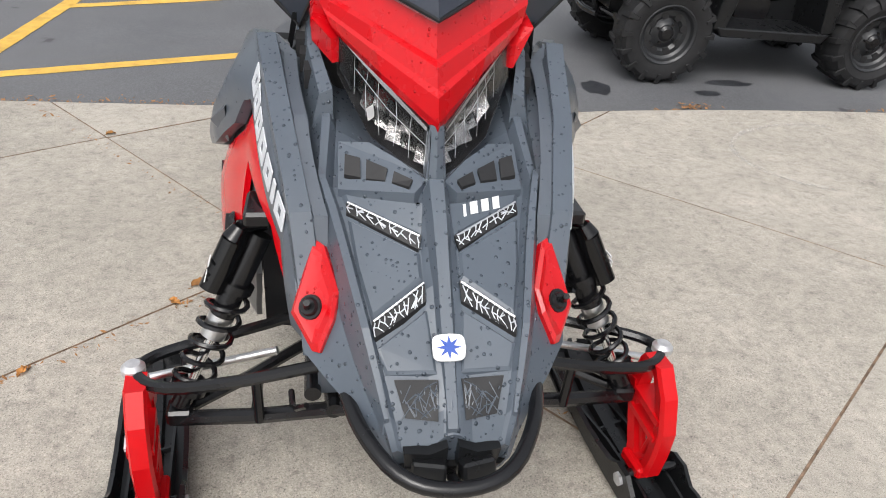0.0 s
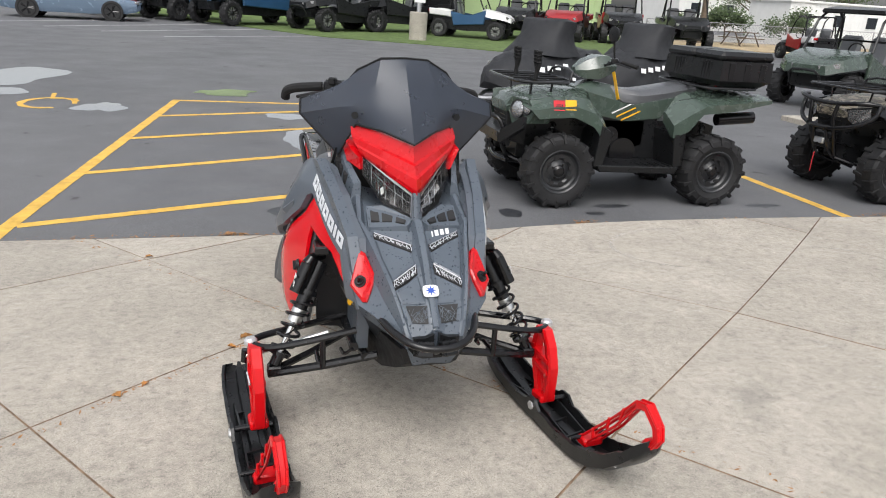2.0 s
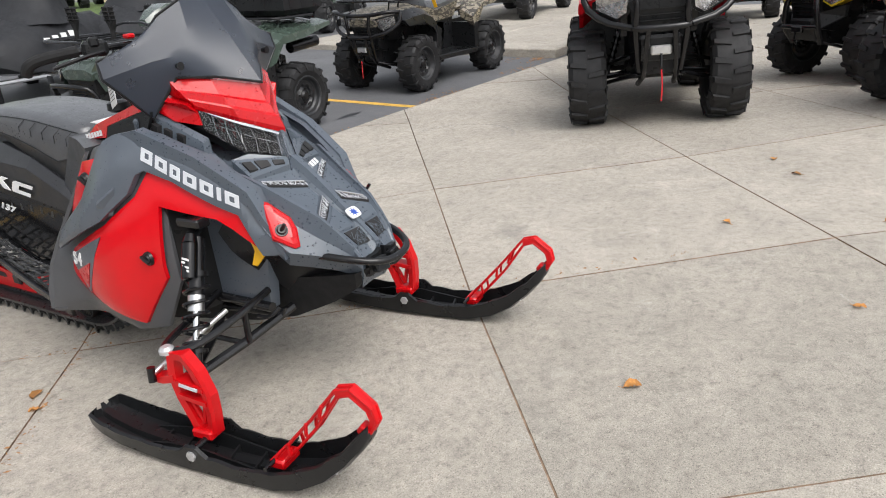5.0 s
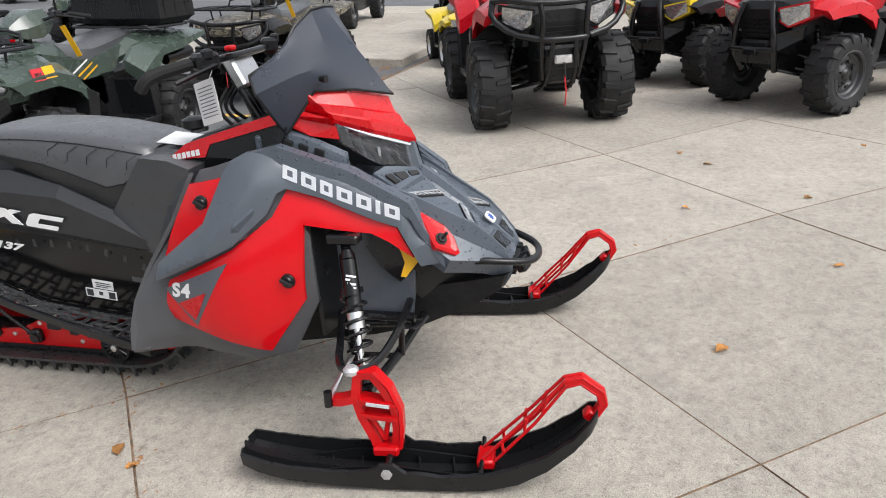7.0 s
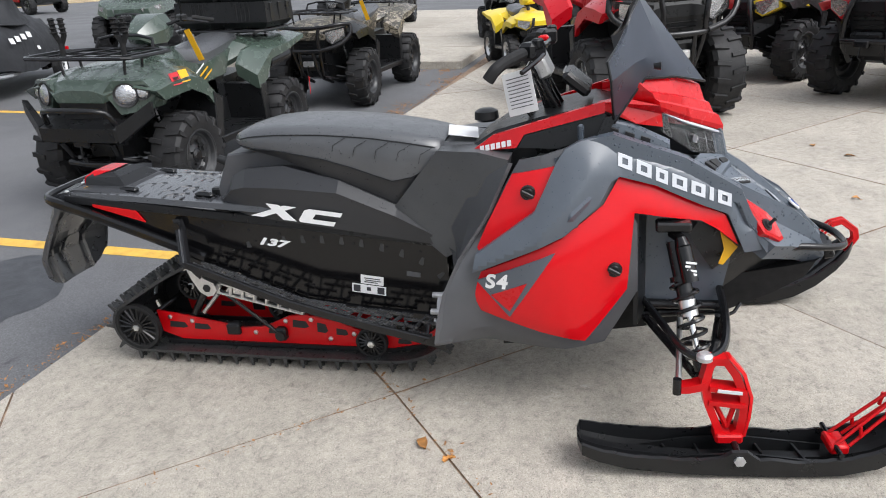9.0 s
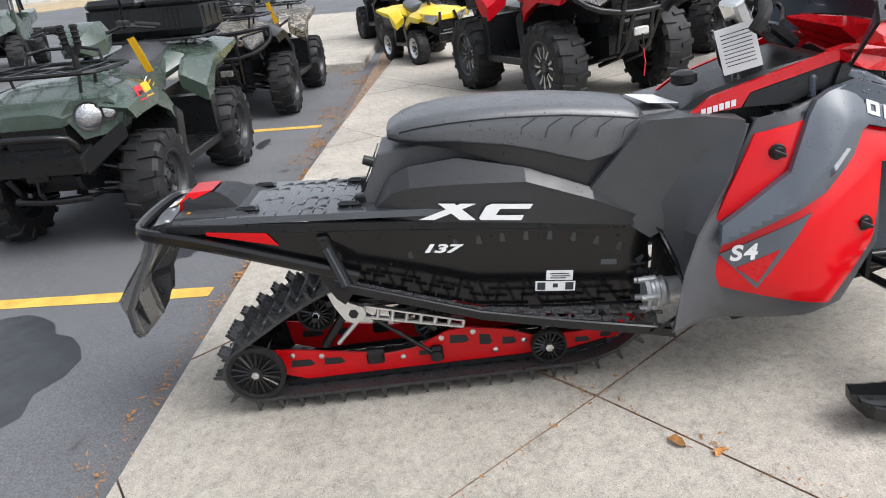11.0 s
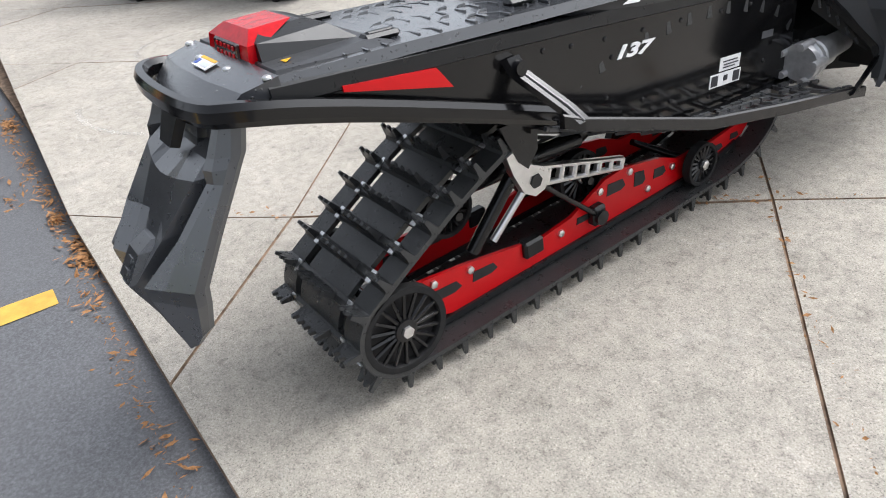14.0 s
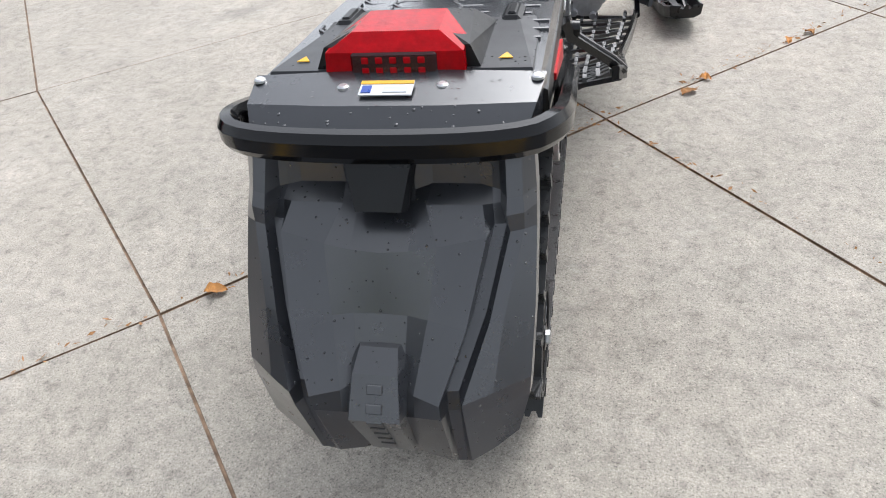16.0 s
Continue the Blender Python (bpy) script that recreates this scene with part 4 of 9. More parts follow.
# console, red strips and handlebar
bm = bmesh.new()
loft(bm, [[(-w, y, z), (-w * 0.75, y, z + h), (w * 0.75, y, z + h), (w, y, z), (w, y, 0.55), (-w, y, 0.55)] for y, w, z, h in ((0.30, 0.20, 0.90, 0.05), (0.40, 0.205, 0.925, 0.05), (0.55, 0.20, 0.90, 0.05), (0.70, 0.185, 0.87, 0.04), (0.80, 0.17, 0.82, 0.03), (0.93, 0.165, 0.70, 0.02))])
part("console", bm, DARK, sled, "black console behind the windshield", 20)
for s in (-1, 1):
    def strip(pts, xo, th):
        return loft(bmesh.new(), [[(s * (xo + dx), y, z) for y, z, dx in pts], [(s * (xo + dx + th), y, z) for y, z, dx in pts]])
    part("console_strip", strip([(0.775, 0.855, -0.015), (0.70, 0.905, -0.02), (0.36, 0.998, 0.0), (0.36, 0.966, 0.008), (0.60, 0.908, 0.0), (0.625, 0.868, 0.0)], 0.192, 0.016), RED, sled, "red strip along the console", 20)
    part("console_side", strip([(0.62, 0.868, 0), (0.60, 0.905, 0), (0.36, 0.962, 0), (0.34, 0.915, 0.01), (0.50, 0.865, 0.015)], 0.196, 0.012), DARK, sled)
    for k in range(6):
        o = part("logo_block", prism(bmesh.new(), [(-0.0075, -0.009), (0.0055, -0.009), (0.0085, 0.009), (-0.0045, 0.009)], 0, 0.0012, "z"), WHITE, sled, "plain white printed block")
        u = k - 2.5
        o.matrix_basis = facing((s * (0.2085 - 0.0), 0.69 + s * 0.017 * u, 0.876 - 0.003 * s * u), (0, s * 0.985, -s * 0.17), (0, 0.17, 0.985))
    for k in range(4):
        bm = bmesh.new()
        box(bm, (s * 0.245, 0.43 + 0.055 * k, 0.872 - 0.012 * k), (0.04, 0.032, 0.010), (8, 0, s * 10), 0.002)
        part("louvre", bm, DARK, sled, "black louvre below the console")
bm = bmesh.new()
rod(bm, (0.0, 0.52, 0.90), (0.0, 0.58, 1.09), 0.024)
for s in (-1, 1):
    rod(bm, (s * 0.04, 0.50, 0.93), (s * 0.045, 0.575, 1.08), 0.014)
part("steering_post", bm, STEEL_BLACK, sled)
bm = bmesh.new()
box(bm, (0, 0.562, 1.095), (0.13, 0.040, 0.10), (-24, 0, 0), 0.008)
part("bar_riser", bm, ALU, sled, "silver handlebar riser block")
bm = bmesh.new()
tube(bm, [(-0.34, 0.625, 1.140), (-0.25, 0.590, 1.150), (-0.12, 0.545, 1.150), (0.12, 0.545, 1.150), (0.25, 0.590, 1.150), (0.34, 0.625, 1.140)], 0.011, 10, False, 2)
bar = part("handlebar", bm, STEEL_BLACK, sled, "black handlebar")
for s in (-1, 1):
    bm = bmesh.new()
    tube(bm, [(s * 0.245, 0.588, 1.150), (s * 0.335, 0.622, 1.142), (s * 0.375, 0.645, 1.130), (s * 0.378, 0.668, 1.100)], 0.0175, 10, False, 2)
    part("grip", bm, RUBBER, bar, "ribbed rubber grip with a hooked end")
    bm = bmesh.new()
    box(bm, (s * 0.20, 0.565, 1.152), (0.075, 0.055, 0.05), (0, 0, s * 28), 0.010)
    box(bm, (s * 0.21, 0.548, 1.172), (0.03, 0.03, 0.03), (0, 0, s * 28), 0.006)
    part("control_block", bm, DARK, bar, "black switch block")
    bm = bmesh.new()
    tube(bm, [(s * 0.19, 0.535, 1.140), (s * 0.26, 0.545, 1.130), (s * 0.34, 0.580, 1.110)], 0.007, 6, False, 1)
    part("lever", bm, STEEL_BLACK, bar, "black brake lever")
bm = bmesh.new()
box(bm, (-0.085, 0.545, 1.175), (0.03, 0.03, 0.016), (0, 0, 0), 0.005)
part("stop_switch", bm, RED_SATIN, bar, "red stop switch")
bm = bmesh.new()
box(bm, (0, 0.45, 1.03), (0.17, 0.035, 0.10), (-50, 0, 0), 0.010)
gauge = part("gauge", bm, DARK, sled, "black instrument display")
bm = bmesh.new()
box(bm, (0, 0.466, 1.045), (0.135, 0.006, 0.07), (-50, 0, 0), 0.002)
part("screen", bm, GLOSS_BLACK, gauge)
bm = bmesh.new()
box(bm, (-0.150, 0.615, 1.025), (0.105, 0.0015, 0.13), (6, 14, 68))
tag = part("paper_tag", bm, PAPER, sled, "white paper tag with lines of print hanging from the bar")
for k in range(9):
    bm = bmesh.new()
    box(bm, (0, 0.0, 0.045 - 0.011 * k), (0.08, 0.0022, 0.0025))
    o = part("print_line", bm, INK, tag)
    o.matrix_basis = pose(-0.150, 0.615, 1.025, 6, 14, 68)
bm = bmesh.new()
tube(bm, [(-0.12, 0.56, 1.14), (-0.15, 0.58, 1.12), (-0.15, 0.60, 1.088)], 0.0015, 4)
part("tag_string", bm, PAPER, sled)
bm = bmesh.new()
lathe(bm, [(-0.02, 0.022), (-0.012, 0.038), (0.012, 0.04), (0.02, 0.03)], 20, pose(-0.06, 0.74, 0.945, 0, 90, 0))
part("fuel_cap", bm, DARK, sled, "black fuel cap")
bm = bmesh.new()
for k in range(3):
    tube(bm, [(-0.05 + 0.04 * k, 0.60, 1.05), (-0.09 + 0.03 * k, 0.63, 0.99), (-0.07 + 0.05 * k, 0.58, 0.92)], 0.006, 6, False, 2)
part("control_cable", bm, RUBBER, sled, "black control cables")
bm = bmesh.new()
box(bm, (-0.02, 0.83, 0.885), (0.16, 0.10, 0.002), (10, 0, 12))
part("paper_sheet", bm, PAPER, sled, "white sheet of paper tucked before the seat")

# seat: a grained cushion over a smooth black base; rows of y, half width, top, crease, lower edge
SEATS = [(0.878, 0.126, 0.878, 0.850, 0.842), (0.900, 0.148, 0.889, 0.824, 0.806), (0.938, 0.156, 0.898, 0.790, 0.758), (0.985, 0.160, 0.908, 0.766, 0.710), (1.054, 0.163, 0.920, 0.754, 0.657), (1.12, 0.165, 0.931, 0.778, 0.688), (1.193, 0.167, 0.939, 0.806, 0.719), (1.293, 0.170, 0.948, 0.838, 0.767), (1.36, 0.171, 0.951, 0.852, 0.799), (1.461, 0.170, 0.953, 0.872, 0.842), (1.55, 0.160, 0.948, 0.880, 0.864), (1.61, 0.132, 0.936, 0.886, 0.872), (1.652, 0.088, 0.918, 0.892, 0.880)]


def seat_ring(y, w, hi, mid):
    return [(-w * 0.99, y, mid), (-w, y, mid + 0.3 * (hi - mid)), (-w * 0.97, y, hi - 0.030), (-w * 0.90, y, hi - 0.012), (-w * 0.66, y, hi - 0.003), (0, y, hi), (w * 0.66, y, hi - 0.003), (w * 0.90, y, hi - 0.012), (w * 0.97, y, hi - 0.030), (w, y, mid + 0.3 * (hi - mid)), (w * 0.99, y, mid)]


seat = part("seat", loft(bmesh.new(), [seat_ring(y, w, hi, mid) for y, w, hi, mid, lo in SEATS]), SEAT, sled, "grained dark grey seat cushion beaded with rain", 50)
part("seat_base", loft(bmesh.new(), [[(-w * 0.86, y, lo), (-w * 0.985, y, mid - 0.002), (w * 0.985, y, mid - 0.002), (w * 0.86, y, lo)] for y, w, hi, mid, lo in SEATS]), COWL_BLACK, seat, "smooth black lower side of the seat", 30)
for s in (-1, 1):
    part("seat_seam", tube(bmesh.new(), [(s * w * 0.978, y, hi - 0.028) for y, w, hi, mid, lo in SEATS[1:-1]], 0.0022, 5), DARK, seat, "black seam on the seat")
    part("seat_seam", tube(bmesh.new(), [(s * (w * 0.99 + 0.001), y, mid) for y, w, hi, mid, lo in SEATS[1:-1]], 0.0028, 5), DARK, seat, "black seam on the seat")
    for k in range(5):
        y = 0.90 + 0.075 * k
        part("seat_seam", tube(bmesh.new(), [(s * 0.1655, y, 0.868 + 0.010 * k), (s * 0.168, y + 0.045, 0.845 + 0.010 * k), (s * 0.1675, y + 0.055, 0.815 + 0.010 * k)], 0.0012, 4), DARK, seat)

part("tank_top", loft(bmesh.new(), [[(-w, y, 0.70), (-w, y, z - 0.02), (-0.8 * w, y, z), (0.8 * w, y, z), (w, y, z - 0.02), (w, y, 0.70)] for y, w, z in ((0.76, 0.126, 0.862), (0.83, 0.130, 0.868), (0.895, 0.132, 0.870))]), TANK_GREY, sled, "dark grey tank top before the seat", 25)

# rear cowl under the seat and the tank sides
COWL = [(1.715, 0.700, 0.690, 0.655, 0.150), (1.66, 0.780, 0.735, 0.642, 0.168), (1.60, 0.806, 0.748, 0.636, 0.180), (1.45, 0.815, 0.742, 0.616, 0.184), (1.25, 0.760, 0.724, 0.588, 0.186), (1.05, 0.668, 0.640, 0.556, 0.186), (0.87, 0.556, 0.546, 0.530, 0.186)]
for s in (-1, 1):
    bm = bmesh.new()
    loft(bm, [[(s * 0.10, y, top - 0.01), (s * (x - 0.030), y, top), (s * (x + 0.004), y, ridge), (s * (x + 0.001), y, ridge - 0.25 * (ridge - low)), (s * (x - 0.004), y, low), (s * 0.10, y, low)] for y, top, ridge, low, x in COWL])
    cowl = part("rear_cowl", bm, COWL_BLACK, sled, "black plastic cowl under the seat", 12)
    bm = bmesh.new()
    poly = [(1.075, 0.645), (0.885, 0.860), (0.74, 0.866), (0.64, 0.850), (0.66, 0.78), (0.80, 0.55), (0.885, 0.49)]
    loft(bm, [[(s * 0.12, y, z) for y, z in poly], [(s * (0.160 + 0.13 * min(max((0.95 - y) / 0.33, 0), 1)), y, z) for y, z in poly]])
    part("tank_side", bm, TANK_GREY, sled, "dark grey tank side beside the seat", 25)
    # the rear face of the side panel, from its edge in to the toe-hold
    edge = [((0.160, 0.835, 0.835), (0.285, 0.640, 0.838)), ((0.170, 0.880, 0.640), (0.335, 0.705, 0.700)), ((0.186, 0.852, 0.520), (0.372, 0.800, 0.560)), ((0.262, 0.826, 0.440), (0.405, 0.848, 0.460)), ((0.352, 0.806, 0.355), (0.425, 0.872, 0.370)), ((0.376, 0.850, 0.285), (0.430, 0.884, 0.295))]
    bm = bmesh.new()
    loft(bm, [[(s * a[0], a[1], a[2]), (s * (0.5 * (a[0] + b[0]) - 0.006), 0.5 * (a[1] + b[1]) - 0.020, 0.5 * (a[2] + b[2])), (s * b[0], b[1], b[2]), (s * (b[0] - 0.008), b[1] - 0.012, b[2]), (s * 0.5 * (a[0] + b[0]), 0.5 * (a[1] + b[1]) - 0.034, 0.5 * (a[2] + b[2])), (s * a[0], a[1] - 0.012, a[2])] for a, b in edge])
    part("panel_return", bm, CHARCOAL, sled, "charcoal rear face of the side panel", 25)
    # wide slanted letters
    at = facing((s * 0.1925, 1.585 if s < 0 else 1.250, 0.648 if s < 0 else 0.602), (0, s * 0.99, s * 0.137), (0, 0, 1))
    for bars in ([[(0, 0), (0.135, 0), (0.50, 1), (0.365, 1)], [(0.17, 1), (0.31, 1), (0.50, 0), (0.36, 0)]], [[(0.645, 1), (1.0, 1), (0.975, 0.70), (0.715, 0.70), (0.675, 0.30), (0.925, 0.30), (0.905, 0), (0.545, 0), (0.53, 0.14), (0.59, 0.86)]]):
        bm = bmesh.new()
        for k, poly in enumerate(bars):
            prism(bm, [(u * 0.345, v * 0.052) for u, v in poly], 0.0, 0.0020 + 0.0004 * k, "z")
        o = part("letter", bm, WHITE, cowl, "large white lettering")
        o.matrix_basis = at
prism_base = prism(bmesh.new(), [(1.770, 0.690), (1.690, 0.848), (1.50, 0.865), (1.30, 0.78), (1.30, 0.60), (1.70, 0.66)], -0.105, 0.105, "x", 0.006)
base = part("seat_support", prism_base, CHARCOAL, sled, "dark grey support under the rear of the seat")
part("support_panel", prism(bmesh.new(), [(1.7665, 0.705), (1.698, 0.840), (1.702, 0.842), (1.7725, 0.707)], -0.055, 0.055), COWL_BLACK, base, "smooth panel on the seat support")
part("support_label", box(bmesh.new(), (-0.080, 1.733, 0.772), (0.022, 0.002, 0.026), (27, 0, 0)), PAPER, base, "small white label")
for x in (-0.090, 0.090):
    part("support_foot", box(bmesh.new(), (x, 1.765, 0.705), (0.034, 0.040, 0.036), (0, 0, 0), 0.006), DARK, base, "black latch foot")
part("seat_knob", rod(bmesh.new(), (-0.082, 1.705, 0.815), (-0.086, 1.738, 0.830), 0.017, 0.015), DARK, base, "black knob under the seat")

# tunnel, deck and rear
TUN = [(2.36, 0.700), (1.673, 0.632), (0.887, 0.535), (0.887, 0.215), (1.40, 0.31), (1.87, 0.475), (2.08, 0.605), (2.36, 0.672)]
def tunnel_x(y):
    """Half the width of the tunnel, wider towards its tail."""
    return 0.1745 + 0.0125 * min(max((y - 1.66) / 0.35, 0.0), 1.0)


for s in (-1, 1):
    bm = shell(bmesh.new(), TUN, lambda y, z: tunnel_x(y) - 0.009, 0.009, s, 0.08, 0.002)
    part("tunnel_side", bm, GLOSS_BLACK, sled, "gloss black tunnel side", 25)
    bm = bmesh.new()
    prism(bm, [(2.243, 0.694), (2.243, 0.684), (2.030, 0.622), (2.060, 0.666)], s * 0.189, s * 0.194)
    part("rear_reflector", bm, RED_SATIN, sled, "red rear side reflector")
    bm = bmesh.new()
    for y, z in [(1.80, 0.615), (1.72, 0.60), (1.62, 0.585), (1.50, 0.570), (1.37, 0.555), (1.22, 0.535), (1.10, 0.52), (0.98, 0.505), (1.75, 0.50), (1.62, 0.455), (1.50, 0.41), (1.40, 0.37), (1.25, 0.33), (1.08, 0.30), (1.86, 0.57), (1.60, 0.54), (1.02, 0.352)]:
        lathe(bm, [(0, 0.006), (0.003, 0.005), (0.004, 0.002)], 8, pose(s * tunnel_x(y), y, z, 0, 0, 0 if s > 0 else 180))
        part("rivet", bm, STEEL_BLACK, sled, "black rivet on the tunnel")
        bm = bmesh.new()
    bm.free()
    lettering("tunnel_word", "137", 0.038, facing((s * 0.1752, 1.538, 0.536), (0, s * 0.99, s * 0.135), (0, 0, 1)), WHITE, sled, "white lettering on the tunnel", 0.3, 0.001, 2.0, 0.0015)
    # pressed edge under the deck
    bm = bmesh.new()
    loft(bm, [[(s * (tunnel_x(y) - 0.004), y, z - 0.020), (s * (tunnel_x(y) + 0.005), y, z - 0.014), (s * (tunnel_x(y) + 0.003), y, z + 0.012), (s * (tunnel_x(y) - 0.004), y, z + 0.016)] for y, z in ((2.36, 0.715), (1.90, 0.664), (1.673, 0.636), (1.30, 0.590), (0.89, 0.540))])
    part("tunnel_flange", bm, DARK, sled, angle=15)
    # running board with open treads
    lane = [(1.86, 0.528, 0.288, 0.476), (1.82, 0.512, 0.304, 0.460), (1.433, 0.372, 0.312, 0.314), (1.18, 0.326, 0.345, 0.284), (0.927, 0.284, 0.371, 0.266), (0.865, 0.268, 0.373, 0.255)]
    bm = bmesh.new()
    loft(bm, [[(s * (x - 0.010), y, z - 0.030), (s * (x + 0.004), y, z - 0.027), (s * (x + 0.004), y, z - 0.002), (s * x, y, z + 0.002), (s * (x - 0.010), y, z)] for y, z, x, zi in lane])
    board = part("running_board", bm, STEEL_BLACK, sled, "black open-tread running board", 15)
    bm = bmesh.new()
    loft(bm, [[(s * (tunnel_x(y) - 0.002), y, zi - 0.012), (s * (tunnel_x(y) + 0.012), y, zi - 0.010), (s * (tunnel_x(y) + 0.012), y, zi), (s * (tunnel_x(y) - 0.002), y, zi)] for y, z, x, zi in lane])
    part("board_edge", bm, STEEL_BLACK, board)
    tooth = prism(bmesh.new(), [(-0.020, -0.005), (0.020, -0.005), (0.020, 0.004), (0.014, 0.006), (0.011, 0.002), (0.004, 0.006), (0.001, 0.002), (-0.006, 0.006), (-0.009, 0.002), (-0.016, 0.006), (-0.020, 0.003)], -0.0045, 0.0045)
    bar = box(bmesh.new(), (0.5, 0, 0), (1, 0.008, 0.010))
    tooth, bar = finish("tread_tooth", tooth, BOARD, 15), finish("tread_bar", bar, BOARD, 15)
    for (ya, za, xa, ia), (yb, zb, xb, ib) in zip(lane[1:], lane[2:]):
        n = max(1, round((ya - yb) / 0.042))
        for i in range(n):
            k = (i + 0.5) / n
            y, z, x, zi = (a + k * (b - a) for a, b in ((ya, yb), (za, zb), (xa, xb), (ia, ib)))
            slope = math.degrees(math.atan2(zb - za, yb - ya)) - 180
            x0 = tunnel_x(y) + 0.008
            a, b = Vector((s * x0, y + (0.016 if i % 2 else -0.016), zi - 0.006)), Vector((s * (x - 0.006), y - (0.016 if i % 2 else -0.016), z - 0.020))
            o = new("tread_bar", bar)
            o.parent = board
            d = b - a
            o.matrix_basis = Matrix.Translation(a) @ d.to_track_quat("X", "Z").to_matrix().to_4x4() @ Matrix.Diagonal((d.length, 1, 1, 1))
            for j in range(4):
                if (i + 2 * j) % 5 == 4:
                    continue
                f = (j + 0.5) / 4
                o = new("tread_tooth", tooth)
                o.parent = board
                o.matrix_basis = pose(s * (x0 + (x - 0.012 - x0) * f), y + 0.010 * (-1) ** j, zi + (z - 0.014 - zi) * f + 0.002, slope, 0, 0)
    bm = bmesh.new()
    loft(bm, [[(s * (x - 0.012), y - 0.020, z), (s * (x + 0.002), y - 0.015, z + 0.006), (s * (x + 0.002), y + 0.015, z + 0.006), (s * (x - 0.012), y + 0.020, z)] for x, y, z in ((0.198, 1.893, 0.630), (0.206, 1.884, 0.600), (0.280, 1.838, 0.530), (0.306, 1.822, 0.500))])
    brace = part("board_brace", bm, STEEL_BLACK, sled, "black brace from tunnel to running board", 15)
    part("brace_rib", tube(bmesh.new(), [(s * 0.206, 1.884, 0.607), (s * 0.282, 1.838, 0.537), (s * 0.306, 1.823, 0.508)], 0.0035, 6), BOARD, brace)
    bm = bmesh.new()
    rod(bm, (s * 0.185, 1.887, 0.614), (s * 0.217, 1.887, 0.614), 0.016, 0.014)
    part("brace_bolt", bm, STEEL_BLACK, sled)
    # recessed coil and drive case ahead of the boards
    bm = bmesh.new()
    prism(bm, [(0.68, 0.25), (0.66, 0.50), (0.64, 0.56), (0.60, 0.26)], s * 0.16, s * 0.33)
    part("foot_wall", bm, DARK, sled, "black footwell front")
    bm = bmesh.new()
    loft(bm, [[(s * (x - 0.006), y - 0.012, z), (s * (x + 0.008), y - 0.010, z + 0.010), (s * (x + 0.010), y + 0.014, z + 0.010), (s * (x - 0.004), y + 0.016, z)] for x, y, z in ((0.180, 0.870, 0.545), (0.192, 0.846, 0.505), (0.350, 0.800, 0.352), (0.366, 0.806, 0.330), (0.371, 0.925, 0.262))])
    toe = part("toe_brace", bm, STEEL_BLACK, sled, "black toe-hold brace", 15)
    bm = bmesh.new()
    loft(bm, [[(s * 0.190, 0.842, 0.440), (s * 0.330, 0.800, 0.338), (s * 0.300, 0.800, 0.350), (s * 0.200, 0.835, 0.490)], [(s * 0.190, 0.834, 0.440), (s * 0.330, 0.792, 0.338), (s * 0.300, 0.792, 0.350), (s * 0.200, 0.827, 0.490)]])
    part("toe_web", bm, DARK, toe, "black perforated web", 15)
    for k in range(5):
        a = Vector((s * 0.205, 0.842, 0.462)).lerp(Vector((s * 0.300, 0.806, 0.362)), k / 4)
        part("web_rib", rod(bmesh.new(), a + Vector((0, 0, 0.018 - 0.003 * k)), a + Vector((s * 0.010, 0.001, -0.016 + 0.002 * k)), 0.0035, None, 6), BOARD, toe)
    # starter casing: its axis runs along the sled
    m = pose(s * 0.216, 0.915, 0.318, 0, 0, -90)
    bm = lathe(bmesh.new(), [(0, 0.020), (0, 0.050), (0.012, 0.053), (0.018, 0.046), (0.026, 0.046), (0.030, 0.052), (0.040, 0.052), (0.044, 0.046), (0.052, 0.046), (0.058, 0.050), (0.066, 0.046), (0.070, 0.042), (0.115, 0.042), (0.122, 0.036), (0.128, 0.033), (0.215, 0.031), (0.222, 0.020)], 28, m)
    case = part("drive_case", bm, CAST, sled, "cast aluminium drive case")
    for k in range(5):
        a = k * math.tau / 5 + 0.5
        part("case_bolt", rod(bmesh.new(), (s * 0.216 + 0.050 * math.cos(a), 0.935, 0.318 + 0.050 * math.sin(a)), (s * 0.216 + 0.050 * math.cos(a), 0.880, 0.318 + 0.050 * math.sin(a)), 0.010, 0.012, 10), CAST, case)
bm = bmesh.new()
loft(bm, [[(-0.186, y, z - 0.02), (-0.180, y, z), (-0.06, y, z + 0.006), (0.06, y, z + 0.006), (0.180, y, z), (0.186, y, z - 0.02)] for y, z in ((2.34, 0.738), (2.10, 0.722), (1.85, 0.700), (1.66, 0.684), (1.50, 0.67))])
deck = part("deck", bm, DECK, sled, "black ribbed cargo deck covered in rain drops", 25)
rnd = random.Random(12)
for i in range(15):
    y = 1.72 + 0.038 * i
    z = 0.690 + 0.0825 * (y - 1.66) * 0.95 + 0.0012
    for s in (-1, 1):
        for x0, x1, n in ((0.02, 0.09, 0), (0.09, 0.165, 1)):
            x = s * rnd.uniform(x0 + 0.02, x1 - 0.015)
            bend = rnd.choice((45, -45))
            bm = bmesh.new()
            lift = 0.0 if n == 0 else -0.003
            tube(bm, [(x - 0.030, y, z + lift), (x, y, z + lift), (x + 0.018, y + 0.018 * (1 if bend > 0 else -1), z + lift), (x + 0.018, y + 0.036 * (1 if bend > 0 else -1), z + lift)], 0.0032, 5)
            part("deck_rib", bm, DECK, deck)
